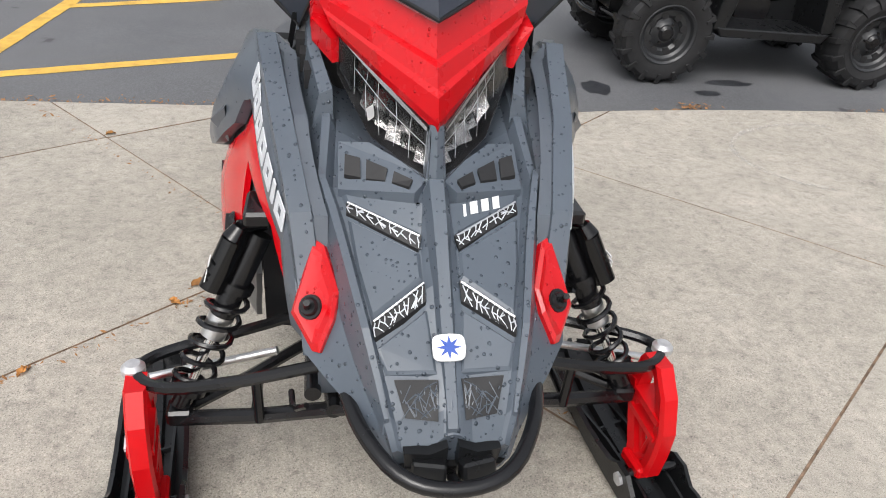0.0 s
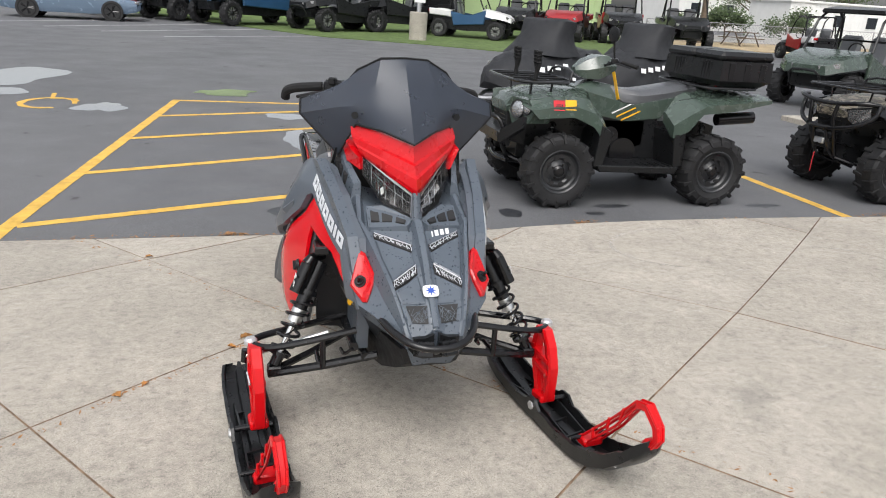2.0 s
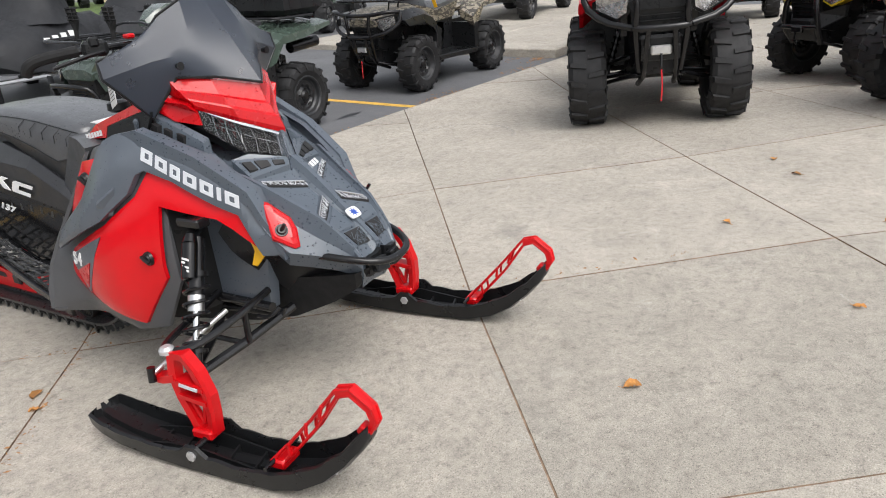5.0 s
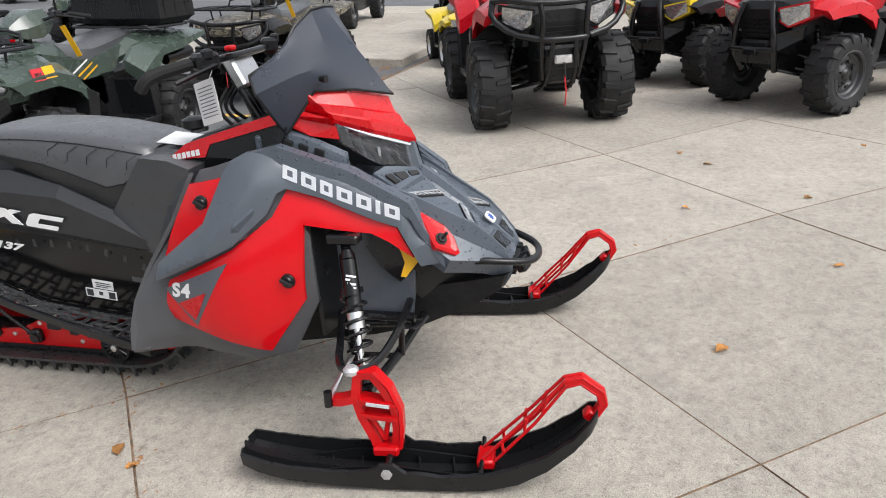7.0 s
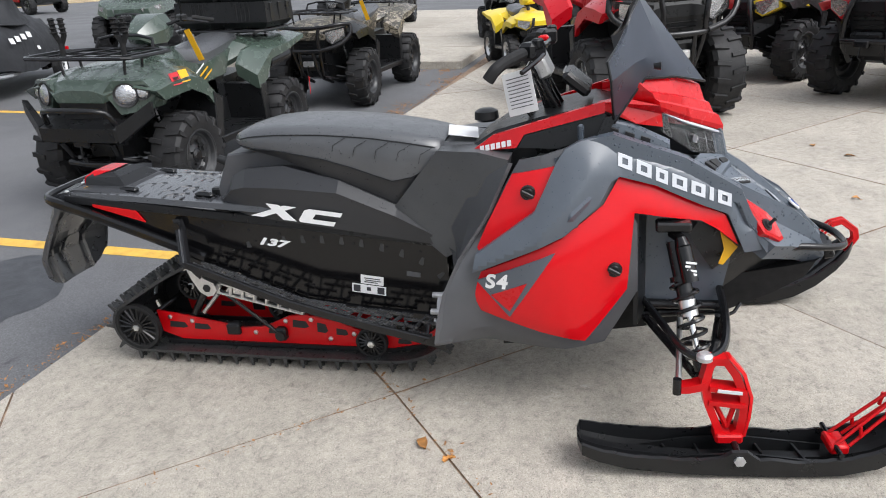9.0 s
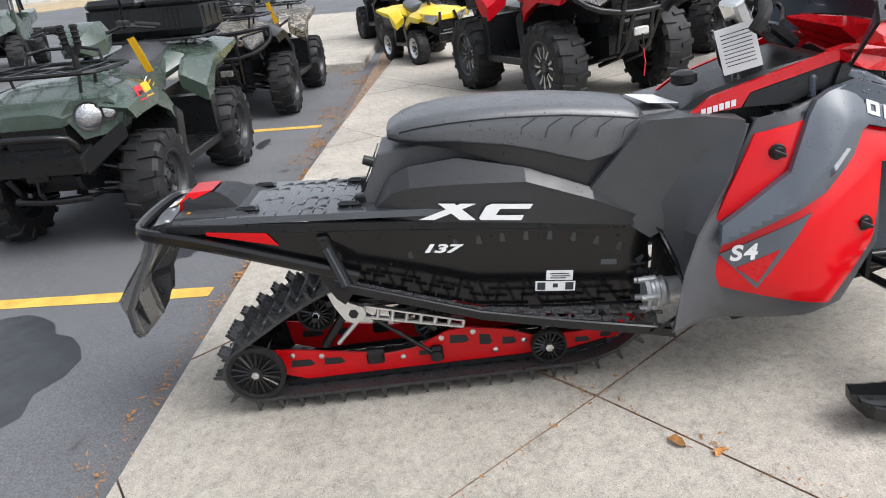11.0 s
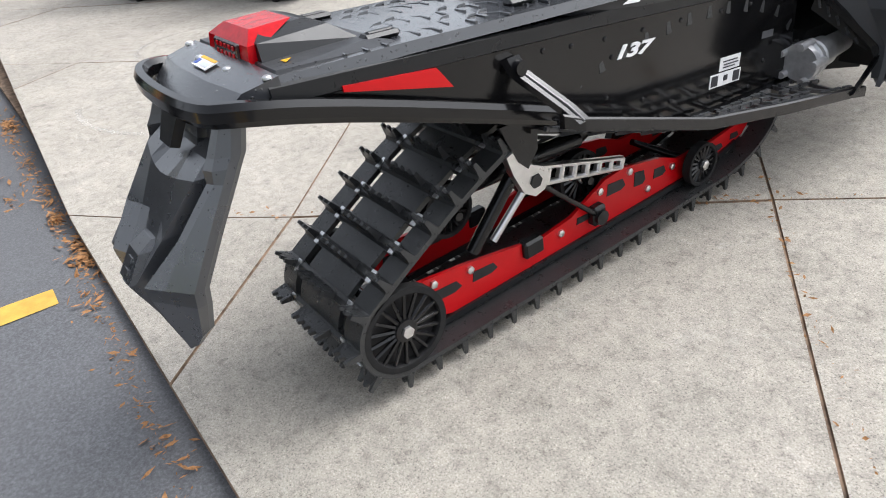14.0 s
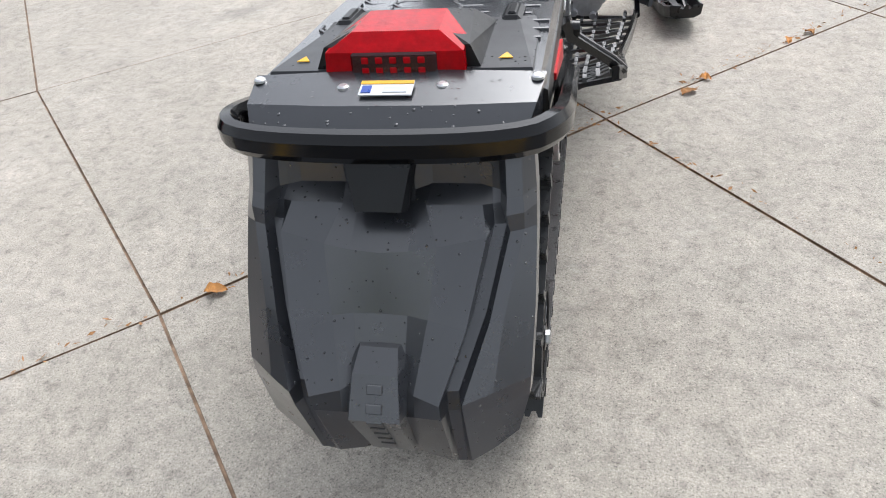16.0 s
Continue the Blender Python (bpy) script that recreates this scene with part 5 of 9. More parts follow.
for y in (1.80, 2.12):
    for s in (-1, 1):
        bm = bmesh.new()
        z = 0.692 + 0.0825 * (y - 1.66) * 0.95 + 0.004
        box(bm, (s * 0.125, y, z), (0.03, 0.075, 0.012), (4.5, 0, 0), 0.006)
        box(bm, (s * 0.125, y, z + 0.006), (0.012, 0.05, 0.006), (4.5, 0, 0), 0.002)
        part("deck_anchor", bm, DARK, deck, "black tie-down anchor in the deck")
bm = bmesh.new()
loft(bm, [[(-0.175, 2.345, 0.728), (0.175, 2.345, 0.728), (0.165, 2.10, 0.720), (-0.165, 2.10, 0.720)], [(-0.170, 2.335, 0.745), (0.170, 2.335, 0.745), (0.135, 2.14, 0.735), (-0.135, 2.14, 0.735)]])
plate = part("tail_plate", bm, COWL_BLACK, sled, "wet black moulded plate under the tail lamp", 15)
bm = bmesh.new()
loft(bm, [[(-0.108, 2.330, 0.742), (0.108, 2.330, 0.742), (0.105, 2.15, 0.734), (-0.105, 2.15, 0.734)], [(-0.094, 2.326, 0.772), (0.094, 2.326, 0.772), (0.080, 2.19, 0.766), (-0.080, 2.19, 0.766)], [(-0.064, 2.306, 0.783), (0.064, 2.306, 0.783), (0.056, 2.225, 0.781), (-0.056, 2.225, 0.781)]])
part("lamp_housing", bm, DARK, plate, "black tail lamp housing", 15)
bm = bmesh.new()
loft(bm, [[(-0.090, 2.346, 0.738), (0.090, 2.346, 0.738), (0.090, 2.31, 0.738), (-0.090, 2.31, 0.738)], [(-0.088, 2.340, 0.770), (0.088, 2.340, 0.770), (0.088, 2.30, 0.772), (-0.088, 2.30, 0.772)], [(-0.056, 2.318, 0.788), (0.056, 2.318, 0.788), (0.052, 2.24, 0.786), (-0.052, 2.24, 0.786)]])
tail = part("tail_lamp", bm, RED_LENS, sled, "red tail lamp lens", 15)
bm = bmesh.new()
box(bm, (0, 2.342, 0.755), (0.110, 0.010, 0.030), (10, 0, 0), 0.003)
part("lamp_window", bm, DARK_LENS, tail, "dark red window with bright cells")
for i in range(5):
    for j in range(2):
        bm = bmesh.new()
        box(bm, (-0.036 + 0.018 * i, 2.3465 - 0.002 * j, 0.749 + 0.0125 * j), (0.009, 0.006, 0.008), (10, 0, 0), 0.001)
        part("lamp_cell", bm, RED_LENS, tail)
bm = bmesh.new()
loft(bm, [[(-0.188, 2.34, 0.742), (-0.07, 2.345, 0.748), (0.07, 2.345, 0.748), (0.188, 2.34, 0.742), (0.188, 2.34, 0.70), (-0.188, 2.34, 0.70)], [(-0.180, 2.40, 0.732), (-0.07, 2.415, 0.736), (0.07, 2.415, 0.736), (0.180, 2.40, 0.732), (0.180, 2.40, 0.69), (-0.180, 2.40, 0.69)], [(-0.168, 2.435, 0.705), (-0.06, 2.455, 0.705), (0.06, 2.455, 0.705), (0.168, 2.435, 0.705), (0.168, 2.43, 0.67), (-0.168, 2.43, 0.67)]])
part("tail_panel", bm, DECK, sled, "black rear panel with rain drops", 15)
for x, y in ((-0.178, 2.355), (0.178, 2.355), (-0.066, 2.375), (0.058, 2.378)):
    bm = bmesh.new()
    lathe(bm, [(0, 0.008), (0.003, 0.0075), (0.005, 0.005)], 12, pose(x, y, 0.7405, 0, -90, 0))
    part("rivet", bm, ALU, sled, "bright rivet")
label_at = facing((0, 2.388, 0.744), (-1, 0, 0), (0, -0.95, 0.2))
for name, c, size, mat in (("warning_label", (0, 0, 0.001), (0.066, 0.026, 0.002), PAPER), ("label_band", (0, 0.010, 0.0025), (0.066, 0.006, 0.001), YELLOW), ("label_mark", (-0.024, -0.003, 0.0025), (0.012, 0.013, 0.001), BLUE), ("label_mark", (0.012, -0.004, 0.0025), (0.03, 0.010, 0.001), SILVER)):
    o = part(name, box(bmesh.new(), c, size), mat, sled, "small warning label" if name == "warning_label" else "")
    o.matrix_basis = label_at
for s in (-1, 1):
    bm = bmesh.new()
    prism(bm, [(0, 0.008), (0.009, -0.006), (-0.009, -0.006)], 0, 0.001, "z")
    o = part("warning_triangle", bm, YELLOW, sled, "small yellow warning triangle")
    o.matrix_basis = facing((s * 0.135, 2.30, 0.745), (-1, 0, 0), (0, -0.98, 0.1))
bm = bmesh.new()
flat_bar(bm, [(-0.204, 1.80, 0.486), (-0.204, 1.91, 0.530), (-0.208, 2.20, 0.642), (-0.210, 2.33, 0.688), (-0.208, 2.42, 0.714), (-0.165, 2.466, 0.716), (0, 2.478, 0.716), (0.165, 2.466, 0.716), (0.208, 2.42, 0.714), (0.210, 2.33, 0.688), (0.208, 2.20, 0.642), (0.204, 1.91, 0.530), (0.204, 1.80, 0.486)], 0.013, 0.019)
part("rear_bumper", bm, GLOSS_BLACK, sled, "glossy black rear bumper bar", 25)

# snow flap: a faceted hanging sheet; half rows from the middle out, each a place in x, y, z
FLAP = [
    [(0, 2.432, 0.705), (0.036, 2.432, 0.705), (0.058, 2.430, 0.705), (0.112, 2.430, 0.705), (0.128, 2.430, 0.705), (0.136, 2.432, 0.705), (0.146, 2.440, 0.705), (0.165, 2.438, 0.705), (0.178, 2.426, 0.705), (0.180, 2.410, 0.705)],
    [(0, 2.450, 0.642), (0.036, 2.450, 0.642), (0.056, 2.438, 0.644), (0.115, 2.438, 0.644), (0.130, 2.445, 0.644), (0.140, 2.450, 0.644), (0.150, 2.474, 0.648), (0.168, 2.468, 0.648), (0.182, 2.446, 0.648), (0.184, 2.430, 0.648)],
    [(0, 2.456, 0.630), (0.036, 2.456, 0.630), (0.052, 2.470, 0.634), (0.120, 2.468, 0.634), (0.132, 2.464, 0.634), (0.140, 2.456, 0.630), (0.150, 2.486, 0.632), (0.170, 2.478, 0.632), (0.183, 2.458, 0.632), (0.185, 2.442, 0.632)],
    [(0, 2.520, 0.598), (0.036, 2.518, 0.600), (0.070, 2.513, 0.603), (0.128, 2.500, 0.611), (0.134, 2.474, 0.611), (0.148, 2.472, 0.611), (0.154, 2.488, 0.611), (0.170, 2.482, 0.611), (0.184, 2.472, 0.611), (0.186, 2.456, 0.611)],
    [(0, 2.553, 0.530), (0.034, 2.554, 0.530), (0.060, 2.560, 0.530), (0.108, 2.576, 0.530), (0.113, 2.542, 0.530), (0.128, 2.540, 0.530), (0.134, 2.558, 0.530), (0.150, 2.552, 0.530), (0.185, 2.524, 0.535), (0.187, 2.508, 0.535)],
    [(0, 2.598, 0.458), (0.030, 2.600, 0.459), (0.046, 2.618, 0.460), (0.080, 2.634, 0.464), (0.086, 2.610, 0.464), (0.100, 2.608, 0.464), (0.107, 2.630, 0.464), (0.140, 2.606, 0.462), (0.182, 2.572, 0.458), (0.184, 2.556, 0.458)],
    [(0, 2.626, 0.430), (0.034, 2.626, 0.430), (0.046, 2.628, 0.432), (0.080, 2.632, 0.436), (0.086, 2.616, 0.436), (0.100, 2.614, 0.436), (0.107, 2.627, 0.436), (0.140, 2.604, 0.434), (0.180, 2.576, 0.430), (0.182, 2.560, 0.430)],
    [(0, 2.594, 0.318), (0.034, 2.594, 0.318), (0.046, 2.597, 0.316), (0.080, 2.602, 0.312), (0.086, 2.600, 0.312), (0.098, 2.600, 0.314), (0.104, 2.602, 0.316), (0.135, 2.592, 0.336), (0.166, 2.584, 0.368), (0.168, 2.570, 0.376)],
]
bm = bmesh.new()
front, back = [], []
for half in FLAP:
    row = [(-x, y, z) for x, y, z in half[:0:-1]] + half
    front.append([bm.verts.new(p) for p in row])
    back.append([bm.verts.new((p[0] * 0.98, p[1] - 0.010, p[2])) for p in row])
nf = len(front[0])
for g, flip in ((front, False), (back, True)):
    for a, b in zip(g, g[1:]):
        for k in range(nf - 1):
            q = (a[k], a[k + 1], b[k + 1], b[k])
            bm.faces.new(q[::-1] if flip else q)
loop = front[0] + [r[-1] for r in front[1:]] + front[-1][-2::-1] + [r[0] for r in front[-2:0:-1]]
loop_b = back[0] + [r[-1] for r in back[1:]] + back[-1][-2::-1] + [r[0] for r in back[-2:0:-1]]
for i in range(len(loop)):
    k = (i + 1) % len(loop)
    bm.faces.new((loop[i], loop_b[i], loop_b[k], loop[k]))
part("snow_flap", bm, FLAP_BLACK, sled, "black faceted snow flap wet with rain", 6)
bm = bmesh.new()
loft(bm, [[(-w, yb, z), (-v, yf, z), (v, yf, z), (w, yb, z)] for z, yb, yf, w, v in ((0.500, 2.560, 2.580, 0.030, 0.024), (0.484, 2.570, 2.610, 0.040, 0.028), (0.438, 2.595, 2.644, 0.046, 0.032), (0.334, 2.584, 2.607, 0.040, 0.028))])
part("flap_boss", bm, FLAP_BLACK, sled, "raised field on the flap", 12)
bm = bmesh.new()
loft(bm, [[(-0.045, 2.452, 0.690), (0.045, 2.452, 0.690), (0.034, 2.482, 0.635), (-0.034, 2.482, 0.635)], [(-0.040, 2.470, 0.690), (0.040, 2.470, 0.690), (0.028, 2.496, 0.640), (-0.028, 2.496, 0.640)]])
part("flap_notch", bm, DARK, sled, "raised mount at the top of the flap", 15)
for k in range(7):
    o = part("logo_block", box(bmesh.new(), (0, 0, 0), (0.012, 0.020, 0.003), (0, 0, 0), 0.001), FLAP_BLACK, sled, "raised black moulded block")
    z = 0.470 - 0.019 * k
    y = 2.644 - 0.74 * (z - 0.438) if z > 0.438 else 2.644 + 0.356 * (z - 0.438)
    o.matrix_basis = facing((0, y + 0.001, z), (0, -0.595, 0.804) if z > 0.438 else (0, 0.292, 0.956), (1, 0, 0))

# labels on the tunnel and letters on the sides
for s in (-1,):
    face = facing((-0.1755, 1.184, 0.376), (0, -1, -0.12), (0, -0.12, 1))
    for name, c, size, mat, lab in (("paper_label", (0.012, 0.020, 0), (0.085, 0.034, 0.0012), PAPER, "white paper label"), ("code_label", (0, -0.018, 0), (0.128, 0.034, 0.0012), PAPER, "white label with black squares"), ("label_square", (-0.045, -0.018, 0.001), (0.026, 0.026, 0.0012), INK, ""), ("label_square", (0.045, -0.018, 0.001), (0.026, 0.026, 0.0012), INK, ""), ("label_dot", (0, -0.016, 0.001), (0.016, 0.014, 0.0012), INK, ""), ("label_line", (0.012, 0.026, 0.001), (0.06, 0.003, 0.0012), INK, ""), ("label_line", (0.016, 0.018, 0.001), (0.06, 0.003, 0.0012), INK, ""), ("label_line", (0.008, 0.011, 0.001), (0.05, 0.003, 0.0012), INK, ""), ("small_plate", (0.165, 0.065, 0), (0.05, 0.018, 0.0012), CHARCOAL, "small dark grey plate")):
        o = part(name, box(bmesh.new(), c, size), mat, sled, lab)
        o.matrix_basis = face
def side_word(words, size, a, b, mat, out, shear, width, bold, label):
    """Letters that follow the bowed side panel, one by one."""
    for s in (-1, 1):
        n = len(words)
        for i, ch in enumerate(words):
            k = (i + 0.5) / n
            y, z = a[0] + k * (b[0] - a[0]), a[1] + k * (b[1] - a[1])
            if s > 0:
                y, z = b[0] + k * (a[0] - b[0]), b[1] + k * (a[1] - b[1])
            x = bulge(y, z) + out
            dy, dz = b[0] - a[0], b[1] - a[1]
            e = 0.01
            tx = Vector((s * (bulge(y + dy * e, z + dz * e) - bulge(y, z)) / e, dy, dz)).normalized()
            ty = Vector((s * (bulge(y, z + e) - bulge(y, z)) / e, 0, 1))
            right = tx if s < 0 else -tx
            lettering("letter", ch, size, facing((s * x, y, z), right, ty), mat, sled, label, shear, 0.001, width, bold)
def logo_blocks(a, b, h, widths, out, mat):
    """A row of plain letter-sized blocks along the bowed side band."""
    total = sum(widths) + 0.30 * (len(widths) - 1)
    for s in (-1, 1):
        pos = 0.0
        for w in widths:
            k0, k1 = pos / total, (pos + w) / total
            pos += w + 0.30
            ring = []
            for o in (out, out + 0.0022):
                for e in (0.0, 1.0):
                    iu, iv = 0.30 * e * min(1.0, 1.0 / w), 0.26 * e
                    r = []
                    for u, v in ((iu, iv), (1 - iu, iv), (1 - iu, 1 - iv), (iu, 1 - iv)):
                        k = k0 + (k1 - k0) * u
                        if s > 0:
                            k = 1 - k
                        y, z = a[0] + k * (b[0] - a[0]), a[1] + k * (b[1] - a[1]) + h * (v - 0.5)
                        r.append((s * (bulge(y, z) + o), y, z))
                    ring.append(r)
            lo_out, lo_in, hi_out, hi_in = ring
            bm = loft(bmesh.new(), [lo_out, hi_out] if w < 0.5 else [lo_out, hi_out, hi_in, lo_in], True, w < 0.5)
            part("logo_block", bm, mat, sled, "plain silver printed frame")


logo_blocks((0.322, 0.850), (0.004, 0.703), 0.036, (1, 1.05, 0.85, 1.05, 1, 0.3, 1), 0.0165, SILVER)
side_word("S4", 0.062, (0.720, 0.497), (0.645, 0.500), WHITE, 0.0085, 0.2, 1.1, 0.002, "white letter of the side decal")

# ---- front suspension and skis ----
STEER = 7.0


def ski_ring(y, zb, zt, w):
    r = [(-w * 0.55, zb), (-w * 0.92, zb + 0.012), (-w, zt), (-w + 0.010, zt + 0.003), (-w * 0.80, zb + 0.022), (-w * 0.25, zb + 0.018), (-w * 0.18, zb + 0.034)]
    half = [(x, y, z) for x, z in r]
    return half + [(-x, yy, z) for x, yy, z in half[::-1]]


def build_ski(s):
    hub = pose(s * 0.528, 0.0, 0.0, 0, 0, STEER)
    stations = [(0.435, 0.082, 0.108, 0.030), (0.425, 0.062, 0.110, 0.062), (0.38, 0.044, 0.100, 0.070), (0.30, 0.024, 0.082, 0.075), (0.15, 0.008, 0.070, 0.076), (0.055, 0.003, 0.074, 0.076), (0.02, 0.002, 0.096, 0.076), (-0.02, 0.002, 0.096, 0.076), (-0.055, 0.001, 0.072, 0.076), (-0.15, 0.0, 0.064, 0.076), (-0.27, 0.004, 0.070, 0.075), (-0.36, 0.026, 0.096, 0.073), (-0.44, 0.070, 0.132, 0.069), (-0.51, 0.130, 0.186, 0.062), (-0.555, 0.180, 0.232, 0.050), (-0.575, 0.210, 0.250, 0.026)]
    rings = []
    rnd = random.Random(6)
    for (y0, b0, t0, w0), (y1, b1, t1, w1) in zip(stations, stations[1:]):
        n = max(1, round((y0 - y1) / 0.022))
        for i in range(n):
            k = i / n
            rings.append(ski_ring(y0 + k * (y1 - y0), b0 + k * (b1 - b0), t0 + k * (t1 - t0) + rnd.uniform(-0.003, 0.003), w0 + k * (w1 - w0)))
    rings.append(ski_ring(*stations[-1]))
    ski = part("ski", loft(bmesh.new(), rings), DARK, sled, "black plastic ski with a red loop handle", 35)
    ski.matrix_basis = hub
    bm = bmesh.new()
    for x in (-0.040, 0.040):
        loft(bm, [[(x - 0.004, y, z), (x + 0.004, y, z), (x + 0.003, y, z + h), (x - 0.003, y, z + h)] for y, z, h in ((0.30, 0.02, 0.012), (0.12, 0.02, 0.044), (-0.02, 0.02, 0.050), (-0.14, 0.02, 0.034), (-0.25, 0.02, 0.020))])
    for y in (0.18, 0.09, -0.08, -0.18):
        box(bm, (0, y, 0.032), (0.08, 0.006, 0.024), (0, 0, 12))
    part("ski_web", bm, DARK, ski, "black stiffening webs")
    bm = bmesh.new()
    rod(bm, (-0.060, 0, 0.082), (0.060, 0, 0.082), 0.010)
    part("ski_pin", bm, STEEL_BLACK, ski)
    for x in (-0.077, 0.077):
        part("ski_bolt", lathe(bmesh.new(), [(-0.005, 0.010), (-0.004, 0.016), (0.004, 0.016), (0.005, 0.010)], 6, pose(x, 0, 0.070, 0, 0, 0)), CAST, ski, "zinc ski bolt")
    for x in (-0.030, 0.030):
        part("loop_bolt", rod(bmesh.new(), (x, -0.262, 0.085), (x * 2.4, -0.262, 0.085), 0.007), STEEL_BLACK, ski)
    # loop handle
    bm = bmesh.new()
    path = [(-0.262, 0.088), (-0.40, 0.232), (-0.49, 0.335), (-0.535, 0.345), (-0.590, 0.300), (-0.598, 0.262), (-0.575, 0.225)]
    lo = [(-0.298, 0.086), (-0.410, 0.205), (-0.492, 0.316), (-0.530, 0.328), (-0.575, 0.292), (-0.582, 0.262), (-0.560, 0.222)]
    for x in (-1, 1):
        sp = [0.034, 0.020, 0.014, 0.014, 0.013, 0.012, 0.012]
        for i in range(6):
            a, b, c, d = path[i], path[i + 1], lo[i + 1], lo[i]
            k = 1.0 if i > 1 else 0.0
            for (p, q) in ((a, b), (d, c)):
                tube(bm, [(x * sp[i] * 0.8, p[0], p[1]), (x * sp[i + 1] * 0.8, q[0], q[1])], 0.0048, 6)
        for k in (0.25, 0.55, 0.8):
            p, q = Vector((0, *path[0])).lerp(Vector((0, *path[2])), k), Vector((0, *lo[0])).lerp(Vector((0, *lo[2])), k - 0.12)
            w = 0.034 - 0.02 * k
            tube(bm, [(x * w, p.y, p.z), (x * w, q.y, q.z)], 0.005, 5)
    loft(bm, [[(-w, y, z), (w, y, z), (w, y2, z2), (-w, y2, z2)] for w, (y, z), (y2, z2) in zip((0.016, 0.014, 0.014, 0.013, 0.012), path[2:], lo[2:])])
    box(bm, (0, -0.272, 0.075), (0.076, 0.05, 0.03), (0, 0, 0), 0.006)
    box(bm, (0, -0.556, 0.226), (0.034, 0.035, 0.03), (40, 0, 0), 0.005)
    part("ski_loop", bm, RED_SATIN, ski, "red plastic ski loop", 40)
    bm = bmesh.new()
    box(bm, (-0.052, -0.472, 0.122), (0.014, 0.030, 0.002), (38, -30, 0))
    part("ski_label", bm, PAPER, ski, "small white label")
    # spindle
    bm = bmesh.new()
    outer = [(0.085, 0.335), (0.075, 0.352), (0.030, 0.350), (-0.005, 0.300), (-0.032, 0.225), (-0.030, 0.160), (-0.022, 0.090), (0.010, 0.080), (0.050, 0.090), (0.055, 0.120), (0.085, 0.20), (0.098, 0.27)]
    inner = [(0.066, 0.318), (0.060, 0.328), (0.038, 0.326), (0.015, 0.290), (-0.010, 0.225), (-0.010, 0.165), (-0.004, 0.118), (0.010, 0.108), (0.028, 0.110), (0.036, 0.130), (0.062, 0.20), (0.074, 0.265)]
    n = len(outer)
    w0 = 0.019
    ro = [[bm.verts.new((x, y, z)) for y, z in outer] for x in (-w0, w0)]
    ri = [[bm.verts.new((x, y, z)) for y, z in inner] for x in (-w0 * 0.8, w0 * 0.8)]
    for i in range(n):
        k = (i + 1) % n
        bm.faces.new((ro[0][i], ro[0][k], ro[1][k], ro[1][i]))
        bm.faces.new((ri[0][i], ri[1][i], ri[1][k], ri[0][k]))
        bm.faces.new((ro[0][i], ri[0][i], ri[0][k], ro[0][k]))
        bm.faces.new((ro[1][i], ro[1][k], ri[1][k], ri[1][i]))
    box(bm, (0, 0.025, 0.250), (0.046, 0.10, 0.016), (8, 0, 0))
    box(bm, (0, 0.025, 0.205), (0.046, 0.10, 0.014), (8, 0, 0))
    for q in ((0.0, 0.195), (0.05, 0.19)):
        tube(bm, [(0, *q), (0, 0.018, 0.12)], 0.008, 6)
    loft(bm, [[(-w, y, z - 0.012), (w, y, z - 0.012), (w, y, z + 0.012), (-w, y, z + 0.012)] for y, z, w in ((0.08, 0.265, 0.02), (0.13, 0.252, 0.018), (0.165, 0.250, 0.014))])
    box(bm, (0, 0.015, 0.093), (0.062, 0.075, 0.03), (0, 0, 0), 0.006)
    sp = part("spindle", bm, RED_SATIN, sled, "red cast spindle", 35)
    sp.matrix_basis = pose(s * 0.512, 0.0, 0.0, 0, 0, STEER)
    # front shield of the spindle
    bm = bmesh.new()
    loft(bm, [[(-0.020, y, z), (-0.015, y - 0.010, z), (0.015, y - 0.010, z), (0.020, y, z)] for y, z in ((0.030, 0.352), (-0.010, 0.300), (-0.034, 0.225), (-0.032, 0.160), (-0.022, 0.095))])
    part("spindle_face", bm, RED_SATIN, sp, angle=15)
    part("logo_bar", box(bmesh.new(), (s * 0.0265, 0.022, 0.250), (0.004, 0.066, 0.009), (8, 0, 0)), SILVER, sp, "plain pale printed bar")
    # arms
    arm = bmesh.new()
    tube(arm, [(s * 0.19, 0.015, 0.400), (s * 0.34, 0.010, 0.372), (s * 0.48, 0.030, 0.344), (s * 0.535, 0.085, 0.345), (s * 0.50, 0.140, 0.345), (s * 0.36, 0.185, 0.352), (s * 0.20, 0.245, 0.362)], 0.012, 8, False, 2)
    rod(arm, (s * 0.30, 0.012, 0.378), (s * 0.30, 0.020, 0.27), 0.010)
    part("upper_arm", arm, STEEL_BLACK, sled, "black tubular upper suspension arm")
    arm = bmesh.new()
    tube(arm, [(s * 0.475, 0.078, 0.232), (s * 0.30, 0.030, 0.272), (s * 0.12, -0.005, 0.315)], 0.015, 8)
    tube(arm, [(s * 0.475, 0.085, 0.232), (s * 0.33, 0.160, 0.262), (s * 0.20, 0.235, 0.295)], 0.013, 8)
    rod(arm, (s * 0.31, 0.033, 0.270), (s * 0.31, 0.150, 0.266), 0.009)
    box(arm, (s * 0.455, 0.082, 0.245), (0.05, 0.05, 0.035), (0, 0, 0), 0.006)
    part("lower_arm", arm, STEEL_BLACK, sled, "black tubular lower suspension arm")
    bm = bmesh.new()
    lathe(bm, [(-0.012, 0.014), (-0.004, 0.022), (0.008, 0.022), (0.014, 0.012)], 14, pose(s * 0.530, 0.088, 0.352, 0, 90, 0))
    part("ball_joint", bm, CAST, sled, "bright ball joint")
    bm = bmesh.new()
    rod(bm, (s * 0.55, 0.155, 0.268), (s * 0.27, 0.135, 0.345), 0.0085)
    part("tie_rod", bm, ALU, sled, "grey aluminium tie rod")
    bm = bmesh.new()
